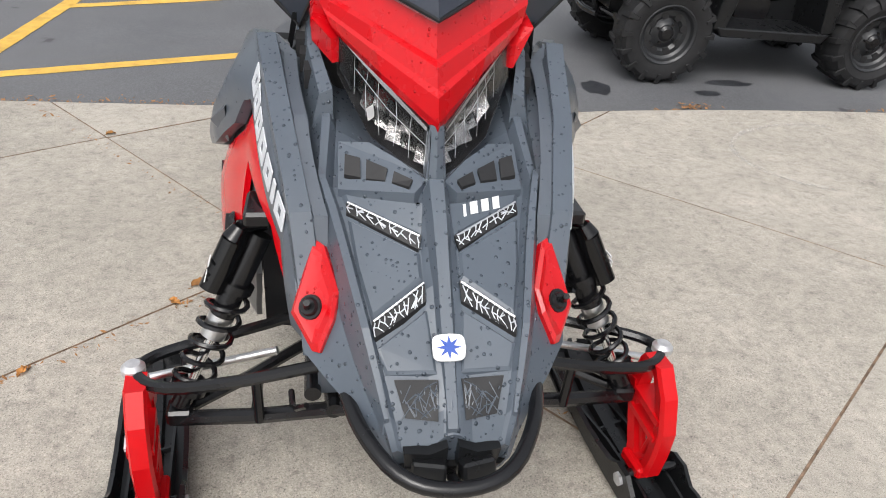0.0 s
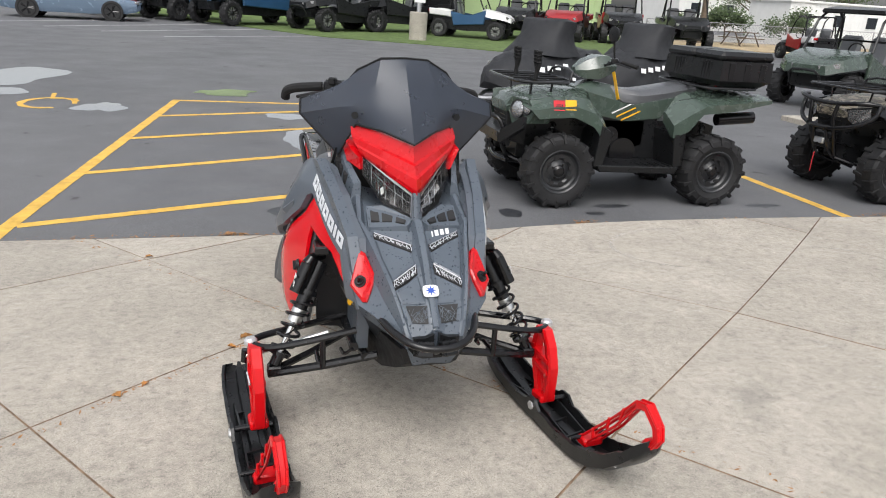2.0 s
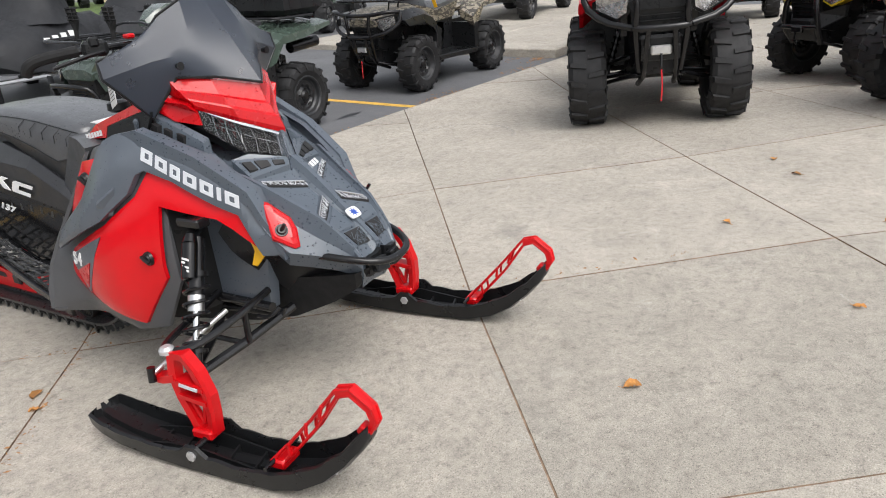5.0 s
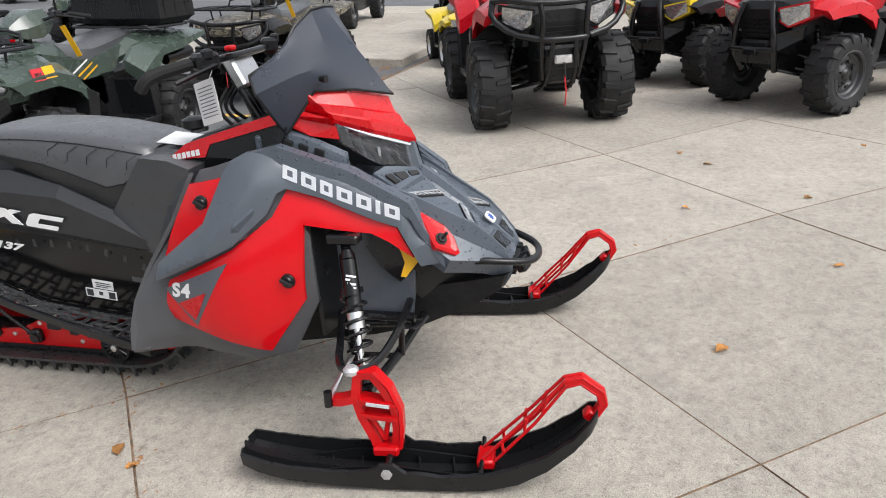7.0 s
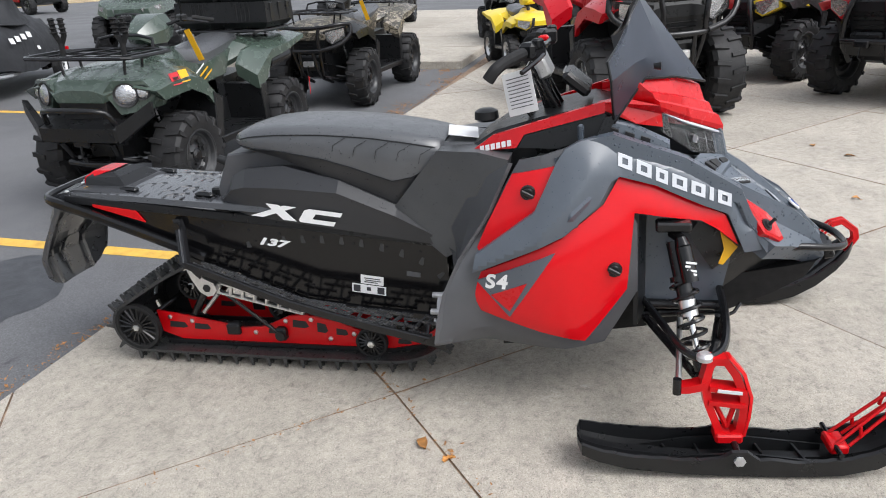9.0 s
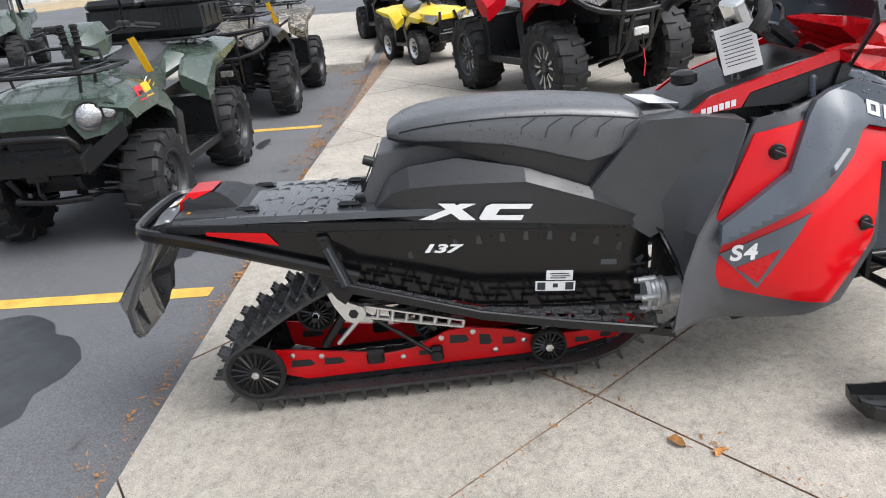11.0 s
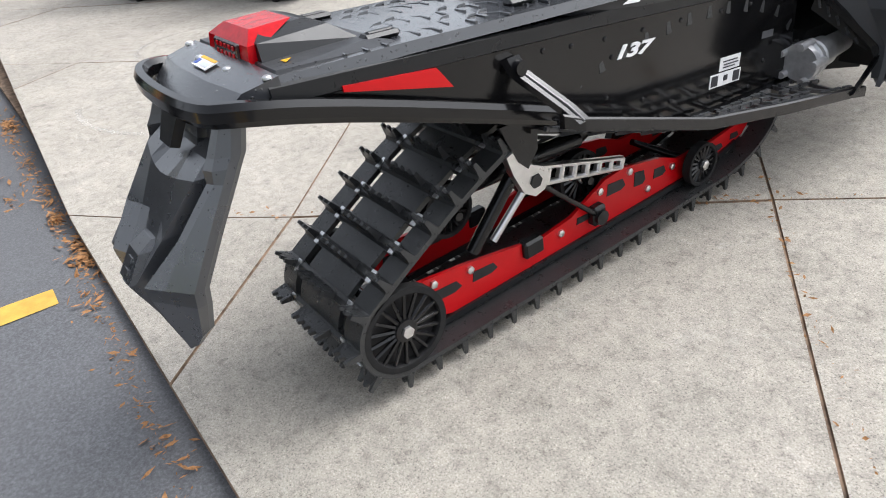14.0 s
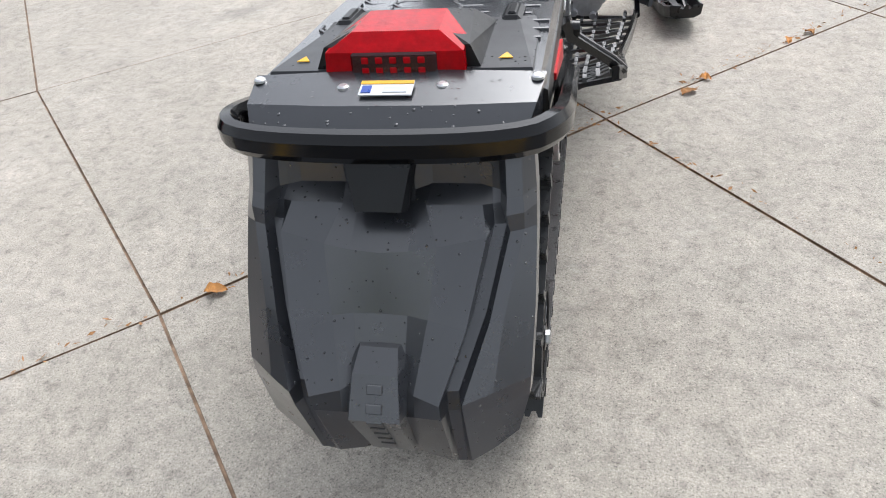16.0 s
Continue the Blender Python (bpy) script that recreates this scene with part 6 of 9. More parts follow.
    rod(bm, (s * 0.555, 0.158, 0.245), (s * 0.55, 0.158, 0.29), 0.012)
    part("tie_rod_end", bm, STEEL_BLACK, sled)
    # shock with spring and reservoir
    a, b = Vector((s * 0.285, 0.165, 0.610)), Vector((s * 0.455, 0.085, 0.262))
    def on(k):
        return a.lerp(b, k)
    bm = bmesh.new()
    rod(bm, on(0.04), on(0.48), 0.024, None, 16)
    rod(bm, on(0.30), on(0.34), 0.034, None, 16)
    shock = part("shock", bm, STEEL_BLACK, sled, "black coil-over shock absorber")
    bm = bmesh.new()
    rod(bm, on(0.48), on(0.95), 0.010)
    part("shock_rod", bm, CHROME, shock, "polished shock rod")
    bm = bmesh.new()
    rod(bm, on(0.89), on(1.0), 0.020, None, 12)
    rod(bm, on(0.88), on(0.91), 0.036, None, 16)
    part("shock_foot", bm, STEEL_BLACK, shock, "black lower spring seat")
    bm = bmesh.new()
    rod(bm, on(0.48), on(0.60), 0.0245, None, 16)
    part("shock_collar", bm, ALU, shock, "bright shock collar with a label")
    bm = bmesh.new()
    ax = (b - a).normalized()
    e1 = ax.orthogonal().normalized()
    e2 = ax.cross(e1)
    tube(bm, [on(0.34 + 0.55 * i / 80) + 0.036 * (math.cos(i * 0.44) * e1 + math.sin(i * 0.44) * e2) for i in range(81)], 0.0055, 6)
    part("spring", bm, STEEL_BLACK, shock, "black coil spring")
    off = Vector((s * 0.044, -0.022, 0.0))
    bm = bmesh.new()
    rod(bm, on(0.04) + off, on(0.30) + off, 0.023, None, 18)
    rod(bm, on(-0.02) + off * 0.9, on(0.04) + off, 0.017, 0.023, 18)
    rod(bm, on(-0.02), on(-0.02) + off, 0.015)
    part("reservoir", bm, GLOSS_BLACK, shock, "black shock reservoir")
    c = on(0.18) + off + Vector((s * 0.0235, -0.008, 0.002))
    for dx, dz, w in ((0, 0.016, 0.03), (-0.008, 0.005, 0.014), (0.004, -0.006, 0.026), (0.01, -0.016, 0.018)):
        o = part("decal_bar", box(bmesh.new(), (dx, dz, 0), (w, 0.006, 0.002)), WHITE, shock)
        o.matrix_basis = facing(c, (0, s * 0.95, -0.1), (0.3 * -s, 0, 1))
    # recess behind the shock
    bm = bmesh.new()
    poly = [(0.262, 0.69), (0.06, 0.62), (-0.01, 0.50), (0.02, 0.33), (0.255, 0.33)]
    prism(bm, poly, s * 0.15, s * 0.19)
    part("shock_bay", bm, GREY_SIDE, sled, "grey bulkhead behind the shock")
    bm = bmesh.new()
    loft(bm, [[(s * 0.18, 0.235, z), (s * 0.30, 0.262, z), (s * 0.30, 0.275, z), (s * 0.18, 0.26, z)] for z in (0.32, 0.69)])
    loft(bm, [[(s * 0.16, 0.26, 0.68), (s * 0.29, 0.262, 0.69), (s * 0.25, 0.08, 0.645), (s * 0.16, 0.08, 0.64)], [(s * 0.16, 0.26, 0.70), (s * 0.29, 0.262, 0.705), (s * 0.25, 0.08, 0.66), (s * 0.16, 0.08, 0.66)]])
    part("bay_liner", bm, DARK, sled)
    bm = bmesh.new()
    box(bm, (s * 0.29, 0.165, 0.645), (0.05, 0.10, 0.03), (0, 0, 0), 0.006)
    part("shock_mount", bm, STEEL_BLACK, sled)
    for a, b in (((s * 0.20, 0.0, 0.345), (s * 0.20, 0.25, 0.345)), ((s * 0.16, -0.01, 0.31), (s * 0.18, 0.25, 0.30))):
        part("arm_mount", rod(bmesh.new(), a, b, 0.016), STEEL_BLACK, sled)
    bm = bmesh.new()
    tube(bm, [(s * 0.21, -0.045, 0.36), (s * 0.235, -0.02, 0.33), (s * 0.24, 0.03, 0.33)], 0.006, 6, False, 1)
    part("sway_bar_link", bm, STEEL_BLACK, sled)


for s in (-1, 1):
    build_ski(s)

# ---- rear suspension and track ----
RW, FW = (2.219, 0.159), (1.219, 0.119)


def track_line():
    """The belt's inner line, as points of y and z, and its length along the loop."""
    pts = []
    for k in range(9):
        a = radians(-90 + k * 17.5)
        pts.append((RW[0] + 0.100 * math.cos(a), RW[1] + 0.100 * math.sin(a)))
    pts += [(1.93, 0.435), (1.60, 0.520), (1.25, 0.530), (0.98, 0.46), (0.895, 0.36), (0.885, 0.26), (0.925, 0.15), (0.99, 0.098), (1.08, 0.067), (1.18, 0.058)]
    return [Vector((0, y, z)) for y, z in pts]


def along_loop(pts, step):
    out, carry = [], 0.0
    n = len(pts)
    for i in range(n):
        a, b = pts[i], pts[(i + 1) % n]
        ln, d = (b - a).length, carry
        while d < ln:
            out.append((a.lerp(b, d / ln), (b - a).normalized()))
            d += step
        carry = d - ln
    return out


line = track_line()
for _ in range(2):
    q = []
    for i in range(len(line)):
        a, b = line[i], line[(i + 1) % len(line)]
        q += [a.lerp(b, 0.25), a.lerp(b, 0.75)]
    line = q
total = sum((line[(i + 1) % len(line)] - line[i]).length for i in range(len(line)))
PITCHES = round(total / 0.0725)
PITCH = total / PITCHES
# belt: three bands side by side, so that the drive windows stay open between them
track = new("track")
track.parent = sled
track["label"] = "black ribbed rubber track with tall lugs"
for x0, x1 in ((-0.174, -0.112), (-0.086, 0.086), (0.112, 0.174)):
    bm = bmesh.new()
    rings = []
    for p, d in along_loop(line, PITCH / 4):
        no = Vector((0, d.z, -d.y))
        rings.append([(x0, *(p)[1:]), (x1, *(p)[1:]), (x1, *(p + no * 0.012)[1:]), (x0, *(p + no * 0.012)[1:])])
    if (Vector(rings[0][0]) - Vector(rings[-1][0])).length < PITCH / 8:
        rings.pop()
    loft(bm, rings + [rings[0]], True, False)
    bmesh.ops.remove_doubles(bm, verts=bm.verts, dist=1e-5)
    part("belt", bm, TREAD, track, angle=40)
# one cross bar, one row of lugs and one pair of clips, repeated along the belt
bridges = [part("belt_bridge", box(bmesh.new(), (x, 0, 0.006), (0.030, 0.030, 0.0115)), TREAD, track) for x in (-0.099, 0.099)]
lugs = []
for x0, x1, h in ((-0.176, -0.118, 0.036), (-0.060, 0.060, 0.042), (0.118, 0.176, 0.036)):
    n = 5 if h < 0.04 else 9
    top = []
    for i in range(n):
        xa, xb = x0 + (x1 - x0) * i / n, x0 + (x1 - x0) * (i + 1) / n
        hh = 0.012 + h * (1.0 if i % 2 == 0 else 0.70)
        top += [(xa + 0.002, hh), (xb - 0.002, hh)]
    comb = [(x1, 0.010)] + [(x0, 0.010)] + top
    lugs.append(part("lug", loft(bmesh.new(), [[(x, -0.008 if z < 0.011 else -0.004, z) for x, z in comb], [(x, 0.010 if z < 0.011 else 0.004, z) for x, z in comb]]), TREAD, track, "tall notched rubber lug"))
bm = bmesh.new()
loft(bm, [[(-0.174, -0.014, 0.010), (0.174, -0.014, 0.010), (0.174, 0.014, 0.010), (-0.174, 0.014, 0.010)], [(-0.172, -0.006, 0.019), (0.172, -0.006, 0.019), (0.172, 0.006, 0.019), (-0.172, 0.006, 0.019)]])
rib = part("belt_rib", bm, TREAD, track)
clips = []
for x in (-0.112, 0.112):
    bm = bmesh.new()
    box(bm, (x, 0.0, 0.0165), (0.016, 0.030, 0.005), (0, 0, 0), 0.001)
    clips.append(part("track_clip", bm, ALU, track, "bright steel track clip"))
for i, (p, d) in enumerate(along_loop(line, PITCH)[:PITCHES]):
    m = Matrix(((1, 0, 0), (0, d.y, d.z), (0, d.z, -d.y))).transposed().to_4x4()
    m.translation = p
    for o in (*bridges, *lugs, rib, *clips):
        if i == 0:
            o.matrix_basis = m
        else:
            again(o, m, track)

for s in (-1, 1):
    bm = bmesh.new()
    prism(bm, [(2.16, 0.205), (2.02, 0.186), (1.773, 0.140), (1.68, 0.150), (1.56, 0.202), (1.49, 0.208), (1.352, 0.180), (1.271, 0.146), (1.12, 0.140), (1.00, 0.150), (0.93, 0.205), (0.90, 0.190), (0.98, 0.110), (1.08, 0.080), (2.06, 0.078), (2.15, 0.110)], s * 0.098, s * 0.108)
    rail = part("slide_rail", bm, RED_SATIN, sled, "red slotted slide rail", 20)
    slots = [(2.07, 0.145, 0.085, 0.030), (1.96, 0.140, 0.075, 0.028), (1.64, 0.130, 0.05, 0.02), (1.52, 0.168, 0.07, 0.035), (1.43, 0.155, 0.045, 0.045), (1.35, 0.140, 0.05, 0.03), (1.10, 0.110, 0.055, 0.022), (1.02, 0.120, 0.04, 0.02)]
    for y, z, w, h in slots:
        bm = bmesh.new()
        prism(bm, [(y - w / 2, z - h * 0.3), (y - w * 0.25, z - h / 2), (y + w / 2, z - h * 0.4), (y + w * 0.42, z + h / 2), (y - w * 0.35, z + h * 0.35)], s * 0.0965, s * 0.1095)
        part("rail_slot", bm, GRILLE, rail, "dark slot in the rail")
    for y, z in ((2.10, 0.180), (2.0, 0.165), (1.72, 0.125), (1.58, 0.180), (1.47, 0.190), (1.30, 0.135), (1.60, 0.110), (1.40, 0.110)):
        bm = bmesh.new()
        lathe(bm, [(0, 0.010), (0.006, 0.010), (0.008, 0.006)], 6, pose(s * 0.108, y, z, 0, 0, 0 if s > 0 else 180))
        part("rail_bolt", bm, ALU, rail, "bright bolt")
    bm = bmesh.new()
    loft(bm, [[(s * 0.090, y, z), (s * 0.116, y, z), (s * 0.116, y, z + 0.016), (s * 0.090, y, z + 0.016)] for y, z in ((2.13, 0.064), (1.15, 0.064), (1.02, 0.090))])
    part("slide", bm, DARK, rail)
    box_bm = bmesh.new()
    box(box_bm, (s * 0.108, 1.815, 0.135), (0.03, 0.06, 0.045), (0, 0, 0), 0.006)
    part("rail_block", box_bm, DARK, rail, "black rubber stop")


def bogie(y, z, x, r, spokes, label):
    """A black spoked wheel with a rubber rim."""
    bm = bmesh.new()
    m = pose(x, y, z, 0, 0, 0)
    lathe(bm, [(-0.012, r * 0.86), (-0.012, r), (0.012, r), (0.012, r * 0.86), (0.008, r * 0.84), (-0.008, r * 0.84), (-0.012, r * 0.86)], 32, m)
    wheel = part("bogie_wheel", bm, RUBBER, sled, label)
    bm = bmesh.new()
    side = 1 if x > 0 else -1
    for k in range(spokes):
        a = k * math.tau / spokes
        c, sn = math.cos(a), math.sin(a)
        tube(bm, [(x + side * 0.005, y + 0.24 * r * c, z + 0.24 * r * sn), (x + side * 0.005, y + 0.86 * r * c, z + 0.86 * r * sn)], 0.0048, 5)
    lathe(bm, [(-0.010, r * 0.28), (0.012, r * 0.26), (0.014, r * 0.18)], 16, pose(x, y, z, 0, 0, 0 if side > 0 else 180))
    part("spoke", bm, STEEL_BLACK, wheel, "black spokes and hub")
    bm = bmesh.new()
    lathe(bm, [(-0.002, r * 0.20), (-0.002, r * 0.85), (0.002, r * 0.85), (0.002, r * 0.20), (-0.002, r * 0.20)], 24, pose(x - side * 0.009, y, z))
    part("inner_disc", bm, GRILLE, wheel)
    bm = bmesh.new()
    lathe(bm, [(0.012, 0.014), (0.020, 0.014), (0.022, 0.009)], 6, pose(x, y, z, 0, 0, 0 if side > 0 else 180))
    part("hub_bolt", bm, ALU, wheel, "bright hub bolt")


for s in (-1, 1):
    bogie(RW[0], RW[1], s * 0.162, 0.100, 18, "large black spoked rear idler wheel")
    bogie(FW[0], FW[1], s * 0.140, 0.061, 18, "black spoked bogie wheel")
    bogie(1.60, 0.215, s * 0.055, 0.070, 16, "black inner idler wheel")
    bogie(2.00, 0.300, s * 0.050, 0.065, 16, "black upper idler wheel")
    # arms, shocks and links inside the rails
    bm = bmesh.new()
    prism(bm, [(1.918, 0.430), (1.890, 0.438), (1.852, 0.388), (1.812, 0.368), (1.806, 0.340), (1.822, 0.318), (1.850, 0.312), (1.880, 0.332), (1.905, 0.385)], s * 0.160, s * 0.180)
    arm = part("rear_arm_end", bm, ALU, sled, "bright cast arm end")
    bm = bmesh.new()
    lathe(bm, [(0.018, 0.017), (0.022, 0.016)], 6, pose(s * 0.162, 1.846, 0.348, 0, 0, 0 if s > 0 else 180))
    part("arm_socket", bm, GRILLE, arm)
    bm = bmesh.new()
    a, b, up = Vector((s * 0.140, 1.820, 0.335)), Vector((s * 0.105, 1.498, 0.226)), Vector((0, -0.012, 0.040))
    flat_bar(bm, [a + up * 0.5, b + up * 0.3], 0.010, 0.006, 0)
    flat_bar(bm, [a - up * 0.5, b - up * 0.3], 0.010, 0.006, 0)
    for k in range(8):
        p = a.lerp(b, k / 7)
        h = 0.5 - 0.2 * k / 7
        flat_bar(bm, [p + up * h, p - up * h], 0.010, 0.007, 0)
    part("slotted_link", bm, ALU, arm, "bright slotted link arm")
    bm = bmesh.new()
    prism(bm, [(1.93, 0.500), (1.83, 0.495), (1.835, 0.42), (1.865, 0.385), (1.89, 0.41)], s * 0.172, s * 0.182)
    part("arm_bracket", bm, STEEL_BLACK, sled, "black bracket under the tunnel")
    bm = bmesh.new()
    rod(bm, (s * 0.10, 1.98, 0.20), (s * 0.13, 1.85, 0.375), 0.016)
    rod(bm, (s * 0.14, 1.83, 0.335), (s * 0.125, 1.602, 0.125), 0.007)
    rod(bm, (s * 0.075, 1.95, 0.35), (s * 0.075, 1.62, 0.33), 0.022)
    part("torsion_arm", bm, STEEL_BLACK, sled, "black suspension arm")
    bm = bmesh.new()
    rod(bm, (s * 0.115, 1.93, 0.21), (s * 0.125, 1.84, 0.30), 0.009)
    part("pull_rod", bm, ALU, sled, "bright pull rod")
    bm = bmesh.new()
    box(bm, (s * 0.118, 1.602, 0.128), (0.032, 0.045, 0.055), (0, 0, 0), 0.008)
    rod(bm, (s * 0.10, 1.602, 0.125), (s * 0.140, 1.602, 0.125), 0.020)
    part("coupler_block", bm, DARK, sled, "black coupler block")
for w, y, z, r in ((0.17, *RW, 0.012), (0.145, *FW, 0.010), (0.10, 1.60, 0.215, 0.010), (0.18, 1.87, 0.425, 0.014), (0.10, 2.00, 0.30, 0.010)):
    part("axle", rod(bmesh.new(), (-w, y, z), (w, y, z), r), STEEL_BLACK, sled, "black cross axle")
bm = bmesh.new()
rod(bm, (0.0, 1.75, 0.23), (0.0, 1.35, 0.36), 0.028, None, 16)
rod(bm, (0.0, 1.35, 0.36), (0.0, 1.22, 0.40), 0.012)
part("track_shock", bm, DARK, sled, "black shock inside the track")
bm = bmesh.new()
rod(bm, (0.0, 1.16, 0.16), (0.0, 1.02, 0.38), 0.024, None, 16)
part("front_track_shock", bm, DARK, sled)
for s in (-1, 1):
    bm = bmesh.new()
    lathe(bm, [(-0.02, 0.05), (-0.02, 0.085), (0.02, 0.085), (0.02, 0.05)], 24, pose(s * 0.08, 0.985, 0.36))
    part("drive_sprocket", bm, DARK, sled, "black drive sprocket")

# ---- quad bikes ----
GREEN = material("dark_green_plastic", (0.052, 0.074, 0.060), 0.26, 0, 0.10, 5, 200, 0.00005, 0.5, (80, 0.25))


def camo_material():
    m = material("camouflage_plastic", (0.24, 0.21, 0.16), 0.4, 0, 0.2, 14, 200, 0.0001, 0.2)
    nt = m.node_tree
    b = nt.nodes["Principled BSDF"]
    c = b.inputs["Base Color"].links[0].from_socket
    c = mix_col(nt, ramp(nt, noise_tex(nt, 9.0, 4.0, 0.6, (1, 1, 2.5), 1.5), [(0.47, 0.0), (0.50, 1.0)]), c, (0.035, 0.030, 0.024))
    c = mix_col(nt, ramp(nt, noise_tex(nt, 15.0, 3.0, 0.6, (2, 1, 1), 1.0), [(0.60, 0.0), (0.63, 1.0)]), c, (0.10, 0.095, 0.06))
    c = mix_col(nt, ramp(nt, noise_tex(nt, 22.0, 3.0, 0.6, (1, 2.5, 1), 1.0), [(0.66, 0.0), (0.68, 1.0)]), c, (0.36, 0.34, 0.30))
    nt.links.new(c, b.inputs["Base Color"])
    return m


CAMO = camo_material()
BRIGHT_YELLOW = material("yellow_body_plastic", (0.75, 0.55, 0.02), 0.35, 0, 0.06, 6, 200, 0.0001, 0.3)
BODY_RED = material("red_body_plastic", (0.50, 0.004, 0.012), 0.3, 0, 0.06, 6, 200, 0.0001, 0.2, spec=0.35)
TYRE = material("dusty_tyre_rubber", (0.015, 0.015, 0.016), 0.62, 0, 0.35, 11, 260, 0.0008, spec=0.35)
RIM_BLACK = material("black_painted_wheel", (0.020, 0.021, 0.023), 0.38, 0, 0.2, 20, 300, 0.0001, 0.1)
STICKER_RED = material("red_sticker", (0.55, 0.02, 0.03), 0.4, 0, 0.05, 20, 300, 0)
LAMP = material("lamp_reflector", (0.48, 0.48, 0.49), 0.12, 0.85, 0.45, 45, 70, 0.006, 0.6)


def tyre_mesh(r, w, lugs):
    """A knobbly tyre round the y axis at the origin."""
    bm = bmesh.new()
    prof = [(-w * 0.42, r * 0.58), (-w * 0.50, r * 0.74), (-w * 0.47, r * 0.88), (-w * 0.36, r * 0.945), (0, r * 0.965), (w * 0.36, r * 0.945), (w * 0.47, r * 0.88), (w * 0.50, r * 0.74), (w * 0.42, r * 0.58), (-w * 0.42, r * 0.58)]
    lathe(bm, prof, 32, pose(0, 0, 0, 0, 0, 90))
    for k in range(lugs):
        for side in (-1, 1):
            a = (k + (0.5 if side > 0 else 0)) * math.tau / lugs
            m = pose(0, 0, 0, 0, -math.degrees(a), 0)
            t = bmesh.new()
            loft(t, [[(r * 0.93, side * w * 0.02, -0.012 * r / 0.3), (r * 0.93, side * w * 0.02, 0.022 * r / 0.3), (r * 0.93, side * w * 0.44, 0.040 * r / 0.3), (r * 0.93, side * w * 0.44, 0.002 * r / 0.3)], [(r * 1.0, side * w * 0.03, -0.008 * r / 0.3), (r * 1.0, side * w * 0.03, 0.018 * r / 0.3), (r * 0.985, side * w * 0.43, 0.036 * r / 0.3), (r * 0.985, side * w * 0.43, 0.006 * r / 0.3)]])
            loft(t, [[(r * 0.90, side * w * 0.44, 0.004 * r / 0.3), (r * 0.90, side * w * 0.44, 0.038 * r / 0.3), (r * 0.76, side * w * 0.50, 0.030 * r / 0.3), (r * 0.76, side * w * 0.50, 0.012 * r / 0.3)], [(r * 0.975, side * w * 0.47, 0.006 * r / 0.3), (r * 0.975, side * w * 0.47, 0.036 * r / 0.3), (r * 0.78, side * w * 0.53, 0.028 * r / 0.3), (r * 0.78, side * w * 0.53, 0.014 * r / 0.3)]])
            bmesh.ops.transform(t, matrix=m, verts=t.verts)
            me = bpy.data.meshes.new("t")
            t.to_mesh(me)
            t.free()
            bm.from_mesh(me)
            bpy.data.meshes.remove(me)
    return bm


def rim_mesh(r, w, style):
    bm = bmesh.new()
    prof = [(0.24 * w, 0.0), (0.27 * w, 0.18 * r), (0.20 * w, 0.25 * r), (0.18 * w, 0.30 * r), (0.26 * w, 0.36 * r), (0.25 * w, 0.45 * r), (0.30 * w, 0.50 * r), (0.41 * w, 0.535 * r), (0.45 * w, 0.575 * r), (0.44 * w, 0.60 * r)]
    lathe(bm, [(-x, max(q, 0.002)) for x, q in prof] + [(x, max(q, 0.002)) for x, q in prof[::-1]], 28, pose(0, 0, 0, 0, 0, 90))
    return bm


def rim_slots(r, w, style, k, side):
    """One dark window of a steel wheel, or one bright forked spoke of an alloy wheel."""
    bm = bmesh.new()
    a = k * math.tau / (8 if style == "steel" else 6)
    d, e = Vector((math.cos(a), 0, math.sin(a))), Vector((-math.sin(a), 0, math.cos(a)))
    y = Vector((0, side, 0))
    if style == "steel":
        outs = [[(0.30, 0.05), (0.36, 0.075), (0.43, 0.05), (0.43, -0.05), (0.36, -0.075), (0.30, -0.05)]]
        lo, hi = 0.20 * w, 0.268 * w
    else:
        outs = [[(0.20, s * 0.02), (0.36, s * 0.05), (0.52, s * 0.09), (0.53, s * 0.16), (0.44, s * 0.15), (0.32, s * 0.085), (0.20, s * 0.06)] for s in (-1, 1)]
        lo, hi = 0.20 * w, 0.32 * w
    for poly in outs:
        loft(bm, [[d * r * u + e * r * v + y * h for u, v in poly] for h in (lo, hi)])
    return bm


def hub_mesh(r, w):
    bm = bmesh.new()
    lathe(bm, [(-w * 0.34, r * 0.10), (-w * 0.28, r * 0.16), (w * 0.28, r * 0.16), (w * 0.34, r * 0.10)], 14, pose(0, 0, 0, 0, 0, 90))
    for k in range(4):
        a = (k + 0.5) * math.tau / 4
        for side in (-1, 1):
            rod(bm, (r * 0.20 * math.cos(a), side * w * 0.20, r * 0.20 * math.sin(a)), (r * 0.20 * math.cos(a), side * w * 0.30, r * 0.20 * math.sin(a)), r * 0.028, None, 6)
    return bm


WHEELS = {}


